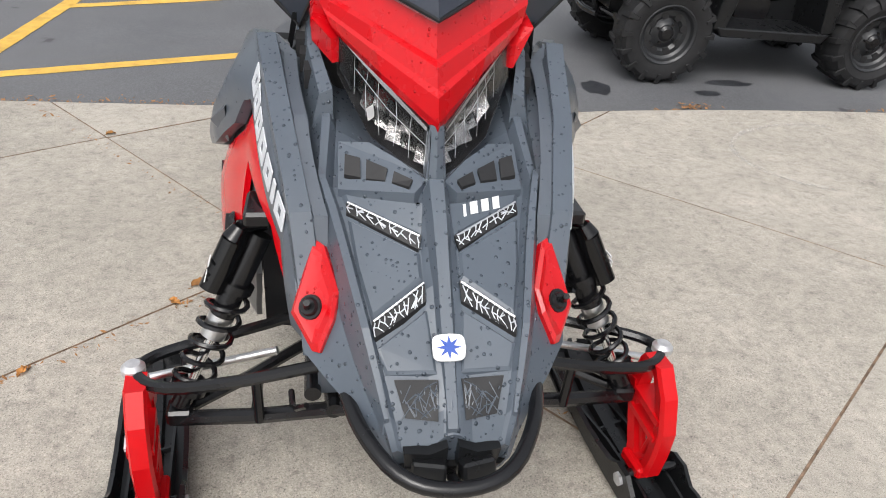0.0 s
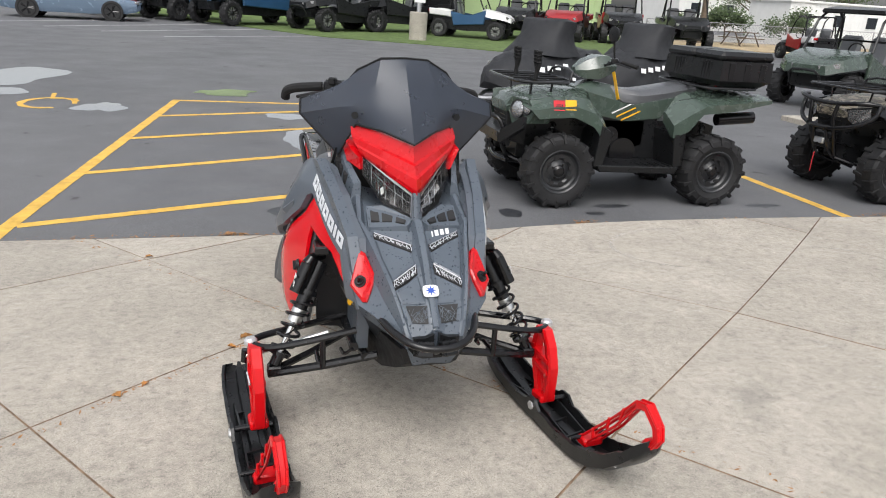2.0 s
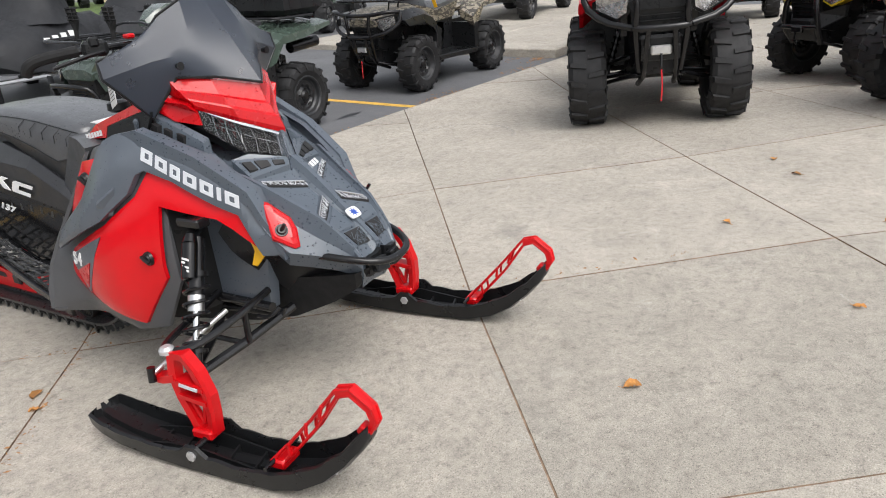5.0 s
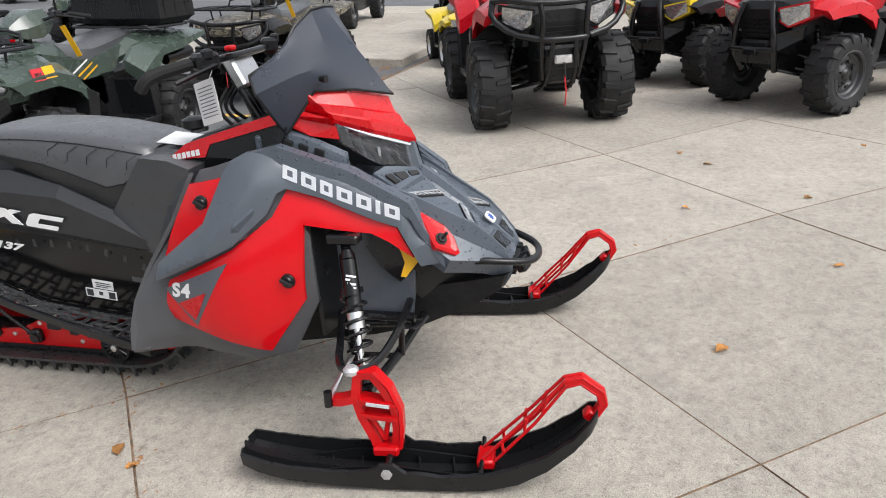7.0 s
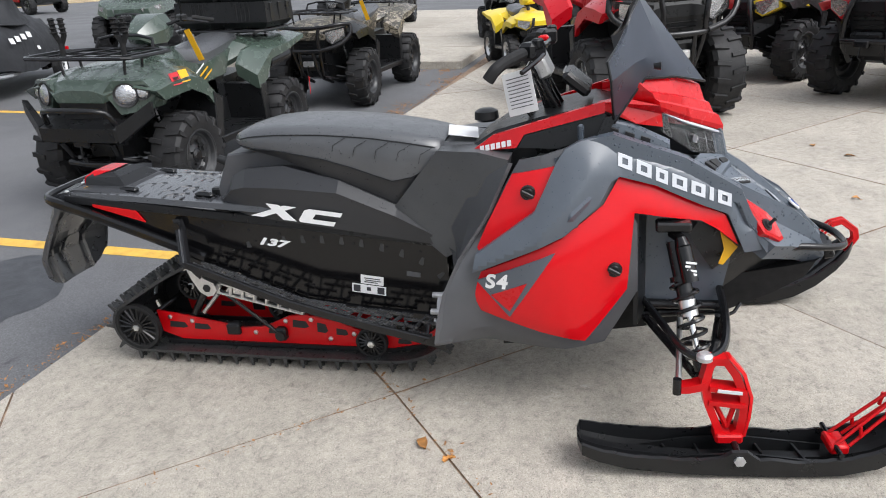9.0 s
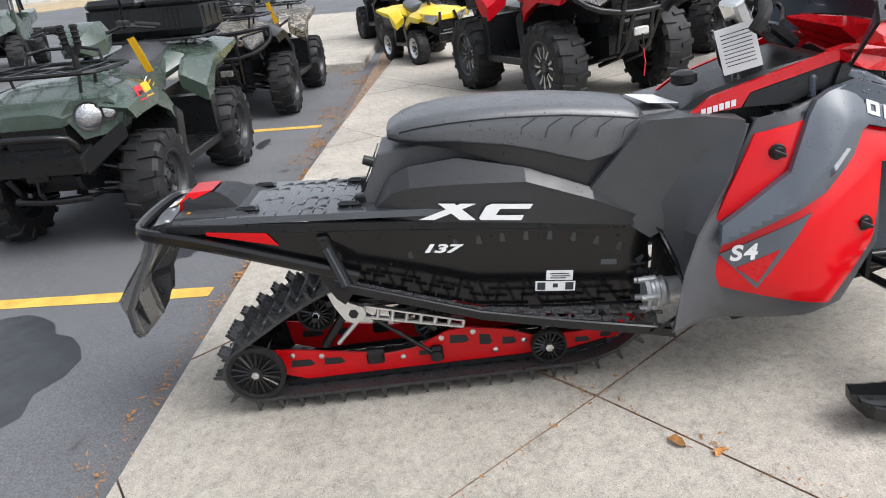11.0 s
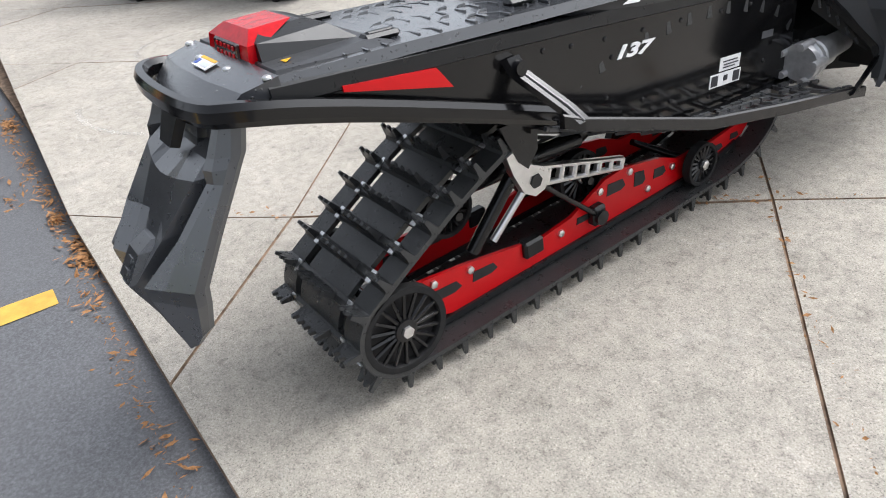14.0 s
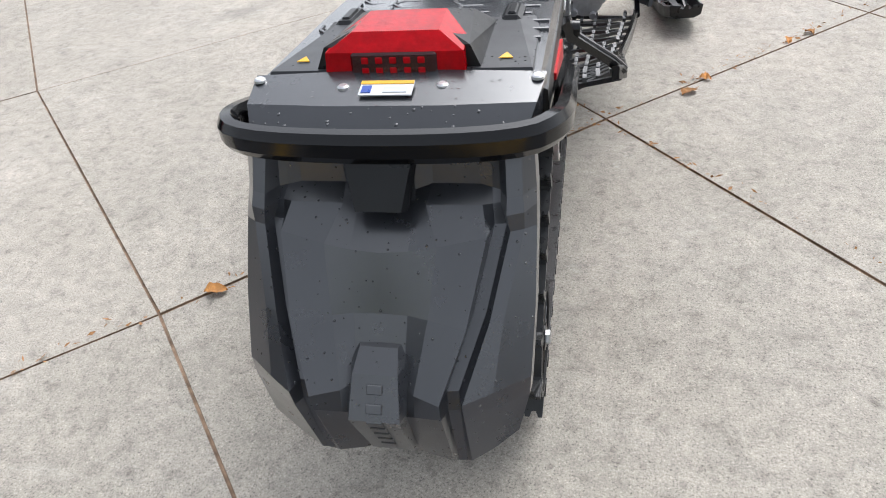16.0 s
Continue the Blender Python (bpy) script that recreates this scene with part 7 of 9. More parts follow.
def wheel(parent, x, y, r, w, style, rim_mat, lugs=16, spin=0.0):
    """A wheel with tyre, rim and hub; wheels alike share their meshes."""
    key = (r, w, style, rim_mat.name, lugs)
    if key not in WHEELS:
        slots = [finish("wheel_slot" if style == "steel" else "spoke", rim_slots(r, w, style, k, side), GRILLE if style == "steel" else ALU) for k in range(8 if style == "steel" else 6) for side in (-1, 1)]
        WHEELS[key] = (finish("tyre", tyre_mesh(r, w, lugs), TYRE), finish("rim", rim_mesh(r, w, style), rim_mat, 25), finish("hub", hub_mesh(r, w), STEEL_BLACK), slots)
    o = new("wheel")
    o.parent = parent
    o.matrix_basis = pose(x, y, r * 0.99, 0, spin, 0)
    tyre, rim, hub, slots = WHEELS[key]
    for name, me in (("tyre", tyre), ("rim", rim), ("hub", hub)):
        new(name, me).parent = o
    for i, me in enumerate(slots):
        if (i % 2 == 1) == (y > 0):
            new(me.name.split(".")[0], me).parent = o
    return o


def arch_side(root, name, mat, upper, lower, y_top, y_out, label=""):
    """The outer face of a fender between an upper and a lower line, flaring outwards."""
    for s in (-1, 1):
        rows = []
        for (xu, zu), (xl, zl) in zip(upper, lower):
            mid = ((xu + xl) / 2, (zu * 0.55 + zl * 0.45))
            rows.append([(xu, s * (y_top - 0.03), zu), (xu, s * y_top, zu), (mid[0], s * (y_out - 0.006), mid[1]), (xl, s * y_out, zl), (xl, s * (y_out - 0.03), zl + 0.004), (mid[0], s * (y_top - 0.02), mid[1])])
        part(name, loft(bmesh.new(), rows), mat, root, label, 24)


def deck(root, name, mat, rows, label=""):
    """The moulded top between the fenders: rows of x, half width, height, fall towards the edge."""
    bm = bmesh.new()
    loft(bm, [[(x, -hw, z - f), (x, -hw * 0.72, z - f * 0.35), (x, -hw * 0.45, z), (x, hw * 0.45, z), (x, hw * 0.72, z - f * 0.35), (x, hw, z - f), (x, hw * 0.9, z - f - 0.05), (x, -hw * 0.9, z - f - 0.05)] for x, hw, z, f in rows])
    part(name, bm, mat, root, label, 22)


def quad(m, label, body, accent, wb=1.30, track=0.86, r=0.315, w=0.24, rear_w=0.27, rim="steel", rim_mat=None, nose="utility", bumper=True, box_on=False, racks=True, pod=None, mat2=None, size=1.0, tag=None, seat_h=0.95, gear=False, group="quad bikes", hood=None):
    """A quad bike facing its own +x, its origin on the ground between the axles."""
    root = thing("quad_bike", label, "quad bike", m @ Matrix.Diagonal((size, size, size, 1)), group)
    rim_mat = rim_mat or RIM_BLACK
    mat2 = mat2 or body
    hood = hood or body
    xf, xr, half = wb / 2, -wb / 2, track / 2
    rnd = random.Random(label)
    for x, ww in ((xf, w), (xr, rear_w)):
        for s in (-1, 1):
            wheel(root, x, s * half, r, ww, rim, rim_mat, 16, rnd.uniform(0, 90))
    # chassis and engine
    bm = bmesh.new()
    loft(bm, [[(x, -y, z0), (x, y, z0), (x, y, z1), (x, -y, z1)] for x, y, z0, z1 in ((xf + 0.25, 0.13, 0.36, 0.60), (xf, 0.19, 0.30, 0.72), (0.1, 0.19, 0.27, 0.70), (-0.2, 0.19, 0.27, 0.70), (xr, 0.18, 0.32, 0.72), (xr - 0.22, 0.14, 0.42, 0.66))])
    part("chassis", bm, DARK, root, "black chassis and engine", 20)
    for x, z, rr, hw in ((0.0, 0.42, 0.13, 0.22), (0.14, 0.56, 0.09, 0.20)):
        part("engine_case", rod(bmesh.new(), (x, -hw, z), (x, hw, z), rr, None, 16), STEEL_BLACK, root, "dark engine case")
    for x in (xf, xr):
        for s in (-1, 1):
            for pts, rr in (([(x + 0.10, s * 0.12, 0.36), (x, s * (half - 0.10), r * 0.95), (x - 0.12, s * 0.12, 0.36)], 0.014), ([(x + 0.08, s * 0.14, 0.47), (x, s * (half - 0.10), r * 1.2), (x - 0.08, s * 0.14, 0.47)], 0.012)):
                part("suspension_arm", tube(bmesh.new(), pts, rr, 6), STEEL_BLACK, root, "black suspension arm")
            part("axle_shaft", rod(bmesh.new(), (x, s * 0.1, r), (x, s * (half - 0.08), r), 0.02, None, 8), STEEL_BLACK, root)
            bm = bmesh.new()
            a, b = Vector((x - 0.03, s * 0.22, 0.70)), Vector((x, s * (half - 0.14), r * 1.05))
            turns = []
            for k in range(43):
                p = a.lerp(b, 0.08 + 0.72 * k / 42)
                turns.append((p.x + 0.034 * math.cos(k * math.tau / 7), p.y + 0.02 * math.sin(k * math.tau / 7) * s, p.z + 0.026 * math.sin(k * math.tau / 7)))
            tube(bm, turns, 0.006, 5)
            part("spring", bm, STEEL_BLACK, root, "black coil spring")
            part("shock", rod(bmesh.new(), a, b, 0.018, None, 8), STEEL_BLACK, root)
    # body in zt: the top of the fenders
    zt = r * 2 + 0.31
    yo = half + 0.07
    # front deck, fender faces and the dark wells behind the wheels
    deck(root, "hood", hood, [(xf + 0.40, 0.20, zt - 0.11, 0.03), (xf + 0.34, 0.30, zt - 0.05, 0.05), (xf + 0.16, 0.38, zt + 0.0, 0.06), (xf - 0.12, 0.39, zt + 0.02, 0.06), (xf - 0.30, 0.34, zt + 0.02, 0.10), (xf - 0.38, 0.24, zt + 0.01, 0.14)])
    arch_side(root, "front_fender", body, [(xf + 0.33, zt - 0.10), (xf + 0.26, zt - 0.06), (xf + 0.10, zt - 0.03), (xf - 0.12, zt - 0.02), (xf - 0.28, zt - 0.05), (xf - 0.40, zt - 0.16)], [(xf + 0.26, zt - 0.16), (xf + 0.22, zt - 0.20), (xf + 0.12, zt - 0.19), (xf - 0.10, zt - 0.18), (xf - 0.29, zt - 0.26), (xf - 0.43, zt - 0.42)], 0.38, half + 0.05)
    deck(root, "tank_cover", body, [(xf - 0.26, 0.20, zt + 0.03, 0.06), (xf - 0.42, 0.17, zt + 0.08, 0.10), (0.10, 0.14, zt + 0.05, 0.14), (-0.06, 0.13, zt - 0.04, 0.14)])
    for s in (-1, 1):
        for name, pts, y0 in (("front_mudguard", [(xf - 0.36, zt - 0.24), (xf - r * 0.98, 0.36), (xf - r * 1.25, 0.34), (xf - 0.47, zt - 0.30)], 0.18), ("rear_mudguard", [(xr + r * 0.98, 0.36), (xr + 0.32, zt - 0.30), (xr + 0.44, zt - 0.30), (xr + r * 1.25, 0.34)], 0.18)):
            part(name, prism(bmesh.new(), pts, s * y0, s * (yo - 0.01), "y", 0.008), DARK, root, "black plastic mudguard")
        part("wheel_liner", prism(bmesh.new(), [(xf + 0.34, zt - 0.16), (xf + 0.24, 0.62), (xf - 0.28, 0.60), (xf - 0.40, zt - 0.25), (xf - 0.2, zt - 0.07), (xf + 0.2, zt - 0.07)], s * 0.20, s * 0.24, "y"), DARK, root, "black wheel arch liner")
        part("footboard", prism(bmesh.new(), [(xf - r - 0.02, 0.37), (xf - r - 0.06, 0.31), (xr + r + 0.06, 0.29), (xr + r + 0.02, 0.35)], s * 0.18, s * yo, "y", 0.008), DARK, root, "black footboard")
        for k in range(5):
            part("foot_peg", box(bmesh.new(), (xr + r + 0.10 + 0.07 * k, s * (half - 0.02), 0.355), (0.018, 0.16, 0.014)), DARK, root)
        # side cover under the seat
        part("side_cover", loft(bmesh.new(), [[(x, s * y0, z) for x, z in ((xf - 0.34, zt + 0.0), (xf - 0.44, zt - 0.20), (0.0, zt - 0.25), (xr + 0.40, zt - 0.22), (xr + 0.28, zt - 0.03), (-0.05, zt - 0.11))] for y0 in (0.10, 0.20)]), mat2, root, "", 25)
        part("engine_cover", loft(bmesh.new(), [[(x, s * y0, z) for x, z in ((xf - 0.44, zt - 0.20), (xf - 0.46, zt - 0.44), (0.02, zt - 0.52), (xr + 0.44, zt - 0.44), (xr + 0.42, zt - 0.22), (0.0, zt - 0.25))] for y0 in (0.12, 0.19)]), DARK, root, "black engine side cover", 25)
    # rear deck and fenders
    deck(root, "tail", mat2, [(xr + 0.36, 0.18, zt - 0.04, 0.10), (xr + 0.18, 0.36, zt + 0.02, 0.06), (xr - 0.15, 0.40, zt + 0.04, 0.04), (xr - 0.46, 0.36, zt + 0.05, 0.03)])
    arch_side(root, "rear_fender", mat2, [(xr + 0.46, zt - 0.14), (xr + 0.34, zt - 0.04), (xr + 0.12, zt + 0.0), (xr - 0.15, zt + 0.02), (xr - 0.50, zt + 0.04)], [(xr + 0.45, zt - 0.34), (xr + 0.30, zt - 0.28), (xr + 0.18, zt - 0.13), (xr - 0.12, zt - 0.10), (xr - 0.50, zt - 0.02)], 0.36, yo - 0.01)
    # seat
    bm = bmesh.new()
    loft(bm, [[(x, -y, z - h), (x, -y * 1.02, z - 0.05), (x, -y * 0.75, z - 0.008), (x, 0, z), (x, y * 0.75, z - 0.008), (x, y * 1.02, z - 0.05), (x, y, z - h)] for x, y, z, h in ((0.16, 0.08, seat_h + 0.06, 0.06), (0.02, 0.14, seat_h + 0.03, 0.12), (-0.16, 0.17, seat_h + 0.02, 0.14), (-0.36, 0.18, seat_h + 0.05, 0.14), (xr + 0.10, 0.17, seat_h + 0.10, 0.12), (xr + 0.02, 0.12, seat_h + 0.09, 0.10))])
    part("seat", bm, SEAT, root, "black seat", 40)
    # handlebar and pod
    bm = bmesh.new()
    hx = 0.24
    tube(bm, [(hx - 0.14, -0.40, 1.190), (hx - 0.04, -0.26, 1.220), (hx + 0.02, -0.10, 1.160), (hx + 0.02, 0.10, 1.160), (hx - 0.04, 0.26, 1.220), (hx - 0.14, 0.40, 1.190)], 0.012, 8, False, 2)
    bar = part("handlebar", bm, STEEL_BLACK, root, "black handlebar")
    part("steering_post", rod(bmesh.new(), (hx + 0.10, 0, zt - 0.05), (hx + 0.02, 0, 1.160), 0.03), STEEL_BLACK, root)
    for s in (-1, 1):
        part("grip", rod(bmesh.new(), (hx - 0.07, s * 0.30, 1.216), (hx - 0.15, s * 0.43, 1.188), 0.018), RUBBER, bar)
        part("switch_block", box(bmesh.new(), (hx - 0.03, s * 0.24, 1.220), (0.06, 0.08, 0.05), (0, 0, -s * 30), 0.010), DARK, bar)
        part("lever", tube(bmesh.new(), [(hx + 0.02, s * 0.22, 1.210), (hx - 0.02, s * 0.30, 1.205), (hx - 0.09, s * 0.42, 1.180)], 0.007, 6, False, 1), STEEL_BLACK, bar)
    bm = bmesh.new()
    loft(bm, [[(x, -y, z0), (x, -y * 1.15, (z0 + z1) / 2), (x, -y * 0.7, z1), (x, y * 0.7, z1), (x, y * 1.15, (z0 + z1) / 2), (x, y, z0)] for x, y, z0, z1 in ((hx + 0.24, 0.05, 1.090, 1.140), (hx + 0.16, 0.10, 1.050, 1.200), (hx + 0.04, 0.13, 1.050, 1.250), (hx - 0.06, 0.12, 1.090, 1.250), (hx - 0.14, 0.08, 1.130, 1.200))])
    part("instrument_pod", bm, pod or body, root, "", 24)
    part("gauge", box(bmesh.new(), (hx - 0.11, 0, 1.200), (0.02, 0.11, 0.06), (0, -30, 0), 0.006), GLOSS_BLACK, root)
    if nose == "podlight":
        part("pod_lamp", lathe(bmesh.new(), [(0, 0.055), (0.012, 0.05), (0.018, 0.03)], 16, pose(hx + 0.235, 0, 1.115, 0, 0, 0)), LAMP, root, "round handlebar headlamp")
    # dark mouth with mesh bars
    bm = bmesh.new()
    loft(bm, [[(xf + 0.39, -0.19, zt - 0.15), (xf + 0.39, 0.19, zt - 0.15), (xf + 0.35, 0.15, zt - 0.44), (xf + 0.35, -0.15, zt - 0.44)], [(xf + 0.20, -0.22, zt - 0.12), (xf + 0.20, 0.22, zt - 0.12), (xf + 0.20, 0.18, zt - 0.48), (xf + 0.20, -0.18, zt - 0.48)]])
    part("grille", bm, GRILLE if nose == "round" else DARK, root, "black grille")
    for k in range(6):
        part("grille_bar", box(bmesh.new(), (xf + 0.385 - 0.005 * k, 0, zt - 0.19 - 0.036 * k), (0.012, 0.30 - 0.012 * k, 0.007)), STEEL_BLACK, root)
    for s in (-1, 1):
        if nose == "round":
            bm = bmesh.new()
            pod_shape = [(s * 0.19, zt - 0.12), (s * 0.25, zt - 0.05), (s * 0.42, zt - 0.06), (s * 0.48, zt - 0.14), (s * 0.43, zt - 0.25), (s * 0.27, zt - 0.27)]
            loft(bm, [[(xf + dx - 0.55 * max(abs(y) - 0.22, 0), y, z) for y, z in pod_shape] for dx in (0.22, 0.395)])
            housing = part("lamp_surround", bm, accent, root, "", 20)
            for y, z, rr in ((0.315, zt - 0.145, 0.070), (0.405, zt - 0.135, 0.045)):
                at = pose(xf + 0.395 - 0.55 * (y - 0.22), s * y, z, 0, -6, s * 24)
                part("lamp_ring", lathe(bmesh.new(), [(-0.03, rr * 1.16), (0.010, rr * 1.12), (0.004, rr * 0.98), (-0.03, rr * 0.98), (-0.03, rr * 1.16)], 20, at), GRILLE, housing, "dark lamp ring")
                part("headlamp", lathe(bmesh.new(), [(-0.03, rr), (0.002, rr * 0.97), (0.014, rr * 0.7), (0.018, rr * 0.3)], 18, at), LAMP, housing, "clear round headlamp")
        else:
            q = [(xf + 0.40, s * 0.20, zt - 0.11), (xf + 0.33, s * 0.40, zt - 0.07), (xf + 0.31, s * 0.40, zt - 0.17), (xf + 0.37, s * 0.27, zt - 0.235), (xf + 0.385, s * 0.21, zt - 0.20)]
            cx, cy, cz = [sum(p[k] for p in q) / 5 for k in (0, 1, 2)]
            rim_q = [(x + (x - cx) * 0.22 - 0.008, y + (y - cy) * 0.22, z + (z - cz) * 0.22) for x, y, z in q]
            housing = part("lamp_surround", loft(bmesh.new(), [[(x - 0.12, y, z) for x, y, z in rim_q], rim_q]), DARK if bumper else accent, root)
            part("headlamp", loft(bmesh.new(), [[(x - 0.02, y, z) for x, y, z in q], [(x + 0.004, y, z) for x, y, z in q]]), LAMP, housing, "clear headlamp")
        part("tail_lamp", box(bmesh.new(), (xr - 0.50, s * 0.22, zt + 0.0), (0.03, 0.09, 0.05), (0, 0, 0), 0.006), RED_LENS, root, "red tail lamp")
    # bumpers
    def bumper_tube(pts, rr=0.019, smooth=1, closed=False):
        part("bumper_tube", tube(bmesh.new(), pts, rr, 10, closed, smooth), STEEL_BLACK, guard, "", 60)
    guard = part("front_bumper", box(bmesh.new(), (xf + 0.40, 0, zt - 0.40), (0.06, 0.28, 0.10), (0, 0, 0), 0.02), DARK, root, "black front bumper")
    if bumper:
        bumper_tube([(xf + 0.30, -0.46, zt - 0.03), (xf + 0.45, -0.40, zt - 0.02), (xf + 0.50, -0.16, zt - 0.06), (xf + 0.50, 0.16, zt - 0.06), (xf + 0.45, 0.40, zt - 0.02), (xf + 0.30, 0.46, zt - 0.03)], 0.022)
        bumper_tube([(xf + 0.47, -0.18, zt - 0.29), (xf + 0.50, -0.12, zt - 0.30), (xf + 0.50, 0.12, zt - 0.30), (xf + 0.47, 0.18, zt - 0.29)], 0.022)
        for s in (-1, 1):
            bumper_tube([(xf + 0.30, s * 0.46, zt - 0.03), (xf + 0.32, s * 0.48, zt - 0.14), (xf + 0.42, s * 0.36, zt - 0.25), (xf + 0.48, s * 0.18, zt - 0.29)], 0.022)
            bumper_tube([(xf + 0.50, s * 0.17, zt - 0.06), (xf + 0.51, s * 0.15, zt - 0.18), (xf + 0.48, s * 0.16, zt - 0.30), (xf + 0.36, s * 0.13, 0.40)], 0.020)
            bumper_tube([(xf + 0.50, s * 0.08, zt - 0.30), (xf + 0.40, s * 0.10, 0.38), (xf + 0.10, s * 0.12, 0.28)], 0.018)
        part("skid_bar", box(bmesh.new(), (xf + 0.44, 0, zt - 0.46), (0.03, 0.24, 0.10), (0, 12, 0), 0.01), DARK, guard)
    elif nose == "round":
        bumper_tube([(xf + 0.42, -0.27, zt - 0.36), (xf + 0.47, -0.25, zt - 0.24), (xf + 0.52, -0.18, zt - 0.22), (xf + 0.53, 0, zt - 0.215), (xf + 0.52, 0.18, zt - 0.22), (xf + 0.47, 0.25, zt - 0.24), (xf + 0.42, 0.27, zt - 0.36)], 0.019)
        part("bumper_plate", prism(bmesh.new(), [(xf + 0.34, zt - 0.30), (xf + 0.50, zt - 0.34), (xf + 0.49, zt - 0.43), (xf + 0.38, zt - 0.47)], -0.30, 0.30, "y", 0.015), DARK, guard, "black bumper plate")
        for s in (-1, 1):
            part("bumper_wing", loft(bmesh.new(), [[(xf + 0.48, s * 0.30, zt - 0.33), (xf + 0.48, s * 0.30, zt - 0.44), (xf + 0.42, s * 0.29, zt - 0.45), (xf + 0.42, s * 0.29, zt - 0.33)], [(xf + 0.36, s * 0.50, zt - 0.18), (xf + 0.35, s * 0.51, zt - 0.27), (xf + 0.32, s * 0.49, zt - 0.28), (xf + 0.32, s * 0.49, zt - 0.19)]]), DARK, guard, "black bumper wing")
            bumper_tube([(xf + 0.42, s * 0.20, zt - 0.45), (xf + 0.34, s * 0.17, 0.34), (xf + 0.10, s * 0.14, 0.30)], 0.022, 0)
        bumper_tube([(xf + 0.36, -0.22, 0.345), (xf + 0.40, 0, 0.34), (xf + 0.36, 0.22, 0.345)], 0.022)
    else:
        for s in (-1, 1):
            bumper_tube([(xf + 0.40, s * 0.13, zt - 0.06), (xf + 0.44, s * 0.17, zt - 0.20), (xf + 0.43, s * 0.20, zt - 0.42), (xf + 0.34, s * 0.16, 0.36)], 0.026)
            part("bumper_wing", loft(bmesh.new(), [[(xf + 0.42, s * 0.18, zt - 0.30), (xf + 0.42, s * 0.20, zt - 0.44), (xf + 0.36, s * 0.20, zt - 0.44), (xf + 0.36, s * 0.18, zt - 0.30)], [(xf + 0.30, s * 0.36, zt - 0.25), (xf + 0.28, s * 0.34, zt - 0.34), (xf + 0.24, s * 0.33, zt - 0.34), (xf + 0.25, s * 0.35, zt - 0.25)]]), DARK, guard)
        bumper_tube([(xf + 0.43, -0.20, zt - 0.42), (xf + 0.45, 0, zt - 0.42), (xf + 0.43, 0.20, zt - 0.42)], 0.026)
        part("bumper_plate", prism(bmesh.new(), [(xf + 0.36, zt - 0.42), (xf + 0.44, zt - 0.43), (xf + 0.40, zt - 0.54), (xf + 0.34, zt - 0.54)], -0.17, 0.17, "y", 0.01), DARK, guard)
    for s in (-1, 1):
        for y, n in ((0.17, 0),):
            part("lower_arm", tube(bmesh.new(), [(xf + 0.36, s * 0.14, 0.38), (xf + 0.05, s * (half - 0.09), r * 0.85)], 0.014, 6), STEEL_BLACK, root)
    part("winch", box(bmesh.new(), (xf + 0.46, 0, zt - 0.44), (0.04, 0.13, 0.06), (0, 0, 0), 0.01), ALU if bumper else STEEL_BLACK, root, "winch fairlead")
    part("winch_hook", tube(bmesh.new(), [(xf + 0.48, 0, zt - 0.46), (xf + 0.49, 0.0, zt - 0.54), (xf + 0.47, 0.012, zt - 0.57), (xf + 0.46, 0.0, zt - 0.54)], 0.008, 6), STEEL_BLACK, root)
    if bumper:
        part("winch_strap", tube(bmesh.new(), [(xf + 0.49, 0, zt - 0.56), (xf + 0.50, 0.006, zt - 0.66), (xf + 0.49, 0.0, zt - 0.76)], 0.005, 5), STICKER_RED, root, "thin red winch strap")
    if racks:
        zr = zt + 0.09
        for x0, x1, hw, name in ((xf - 0.16, xf + 0.40, 0.43, "front_rack"), (xr - 0.50, xr + 0.14, 0.44, "rear_rack")):
            bm = bmesh.new()
            tube(bm, [(x0, -hw, zr), (x1 - 0.08, -hw, zr), (x1, -hw * 0.8, zr), (x1, hw * 0.8, zr), (x1 - 0.08, hw, zr), (x0, hw, zr)], 0.013, 6, True, 1)
            rack = part(name, bm, STEEL_BLACK, root, "black tubular rack")
            for k in range(4):
                y = -hw + 2 * hw * (k + 0.7) / 4.4
                part("rack_bar", rod(bmesh.new(), (x0, y, zr), (x1, y, zr), 0.008, None, 6), STEEL_BLACK, rack)
            for k in range(2):
                x = x0 + (x1 - x0) * (k + 1) / 3
                part("rack_bar", rod(bmesh.new(), (x, -hw, zr - 0.010), (x, hw, zr - 0.010), 0.009, None, 6), STEEL_BLACK, rack)
                for s in (-1, 1):
                    part("rack_foot", rod(bmesh.new(), (x, s * 0.26, zr), (x, s * 0.24, zt - 0.04), 0.010, None, 6), STEEL_BLACK, rack)
            if name == "front_rack":
                part("rack_hoop", tube(bmesh.new(), [(x0 + 0.02, -hw * 0.55, zr), (x0 - 0.02, -hw * 0.5, zr + 0.09), (x0 - 0.02, hw * 0.5, zr + 0.09), (x0 + 0.02, hw * 0.55, zr)], 0.011, 6, False, 1), STEEL_BLACK, rack)
    if gear:
        for y in (-0.24, 0.24):
            bm = bmesh.new()
            rod(bm, (xf + 0.18, y, zt + 0.08), (xf + 0.17, y, zt + 0.20), 0.018)
            for dy in (-0.035, 0.035):
                tube(bm, [(xf + 0.17, y, zt + 0.16), (xf + 0.17, y + dy, zt + 0.22), (xf + 0.18, y + dy * 1.1, zt + 0.33)], 0.019, 6)
                for k in range(4):
                    lathe(bm, [(-0.008, 0.016), (0, 0.028), (0.008, 0.016)], 8, pose(xf + 0.176, y + dy * 1.05, zt + 0.235 + 0.028 * k, 0, 90, 0))
            part("tool_clamp", bm, RUBBER, root, "black rubber tool clamp on the rack")
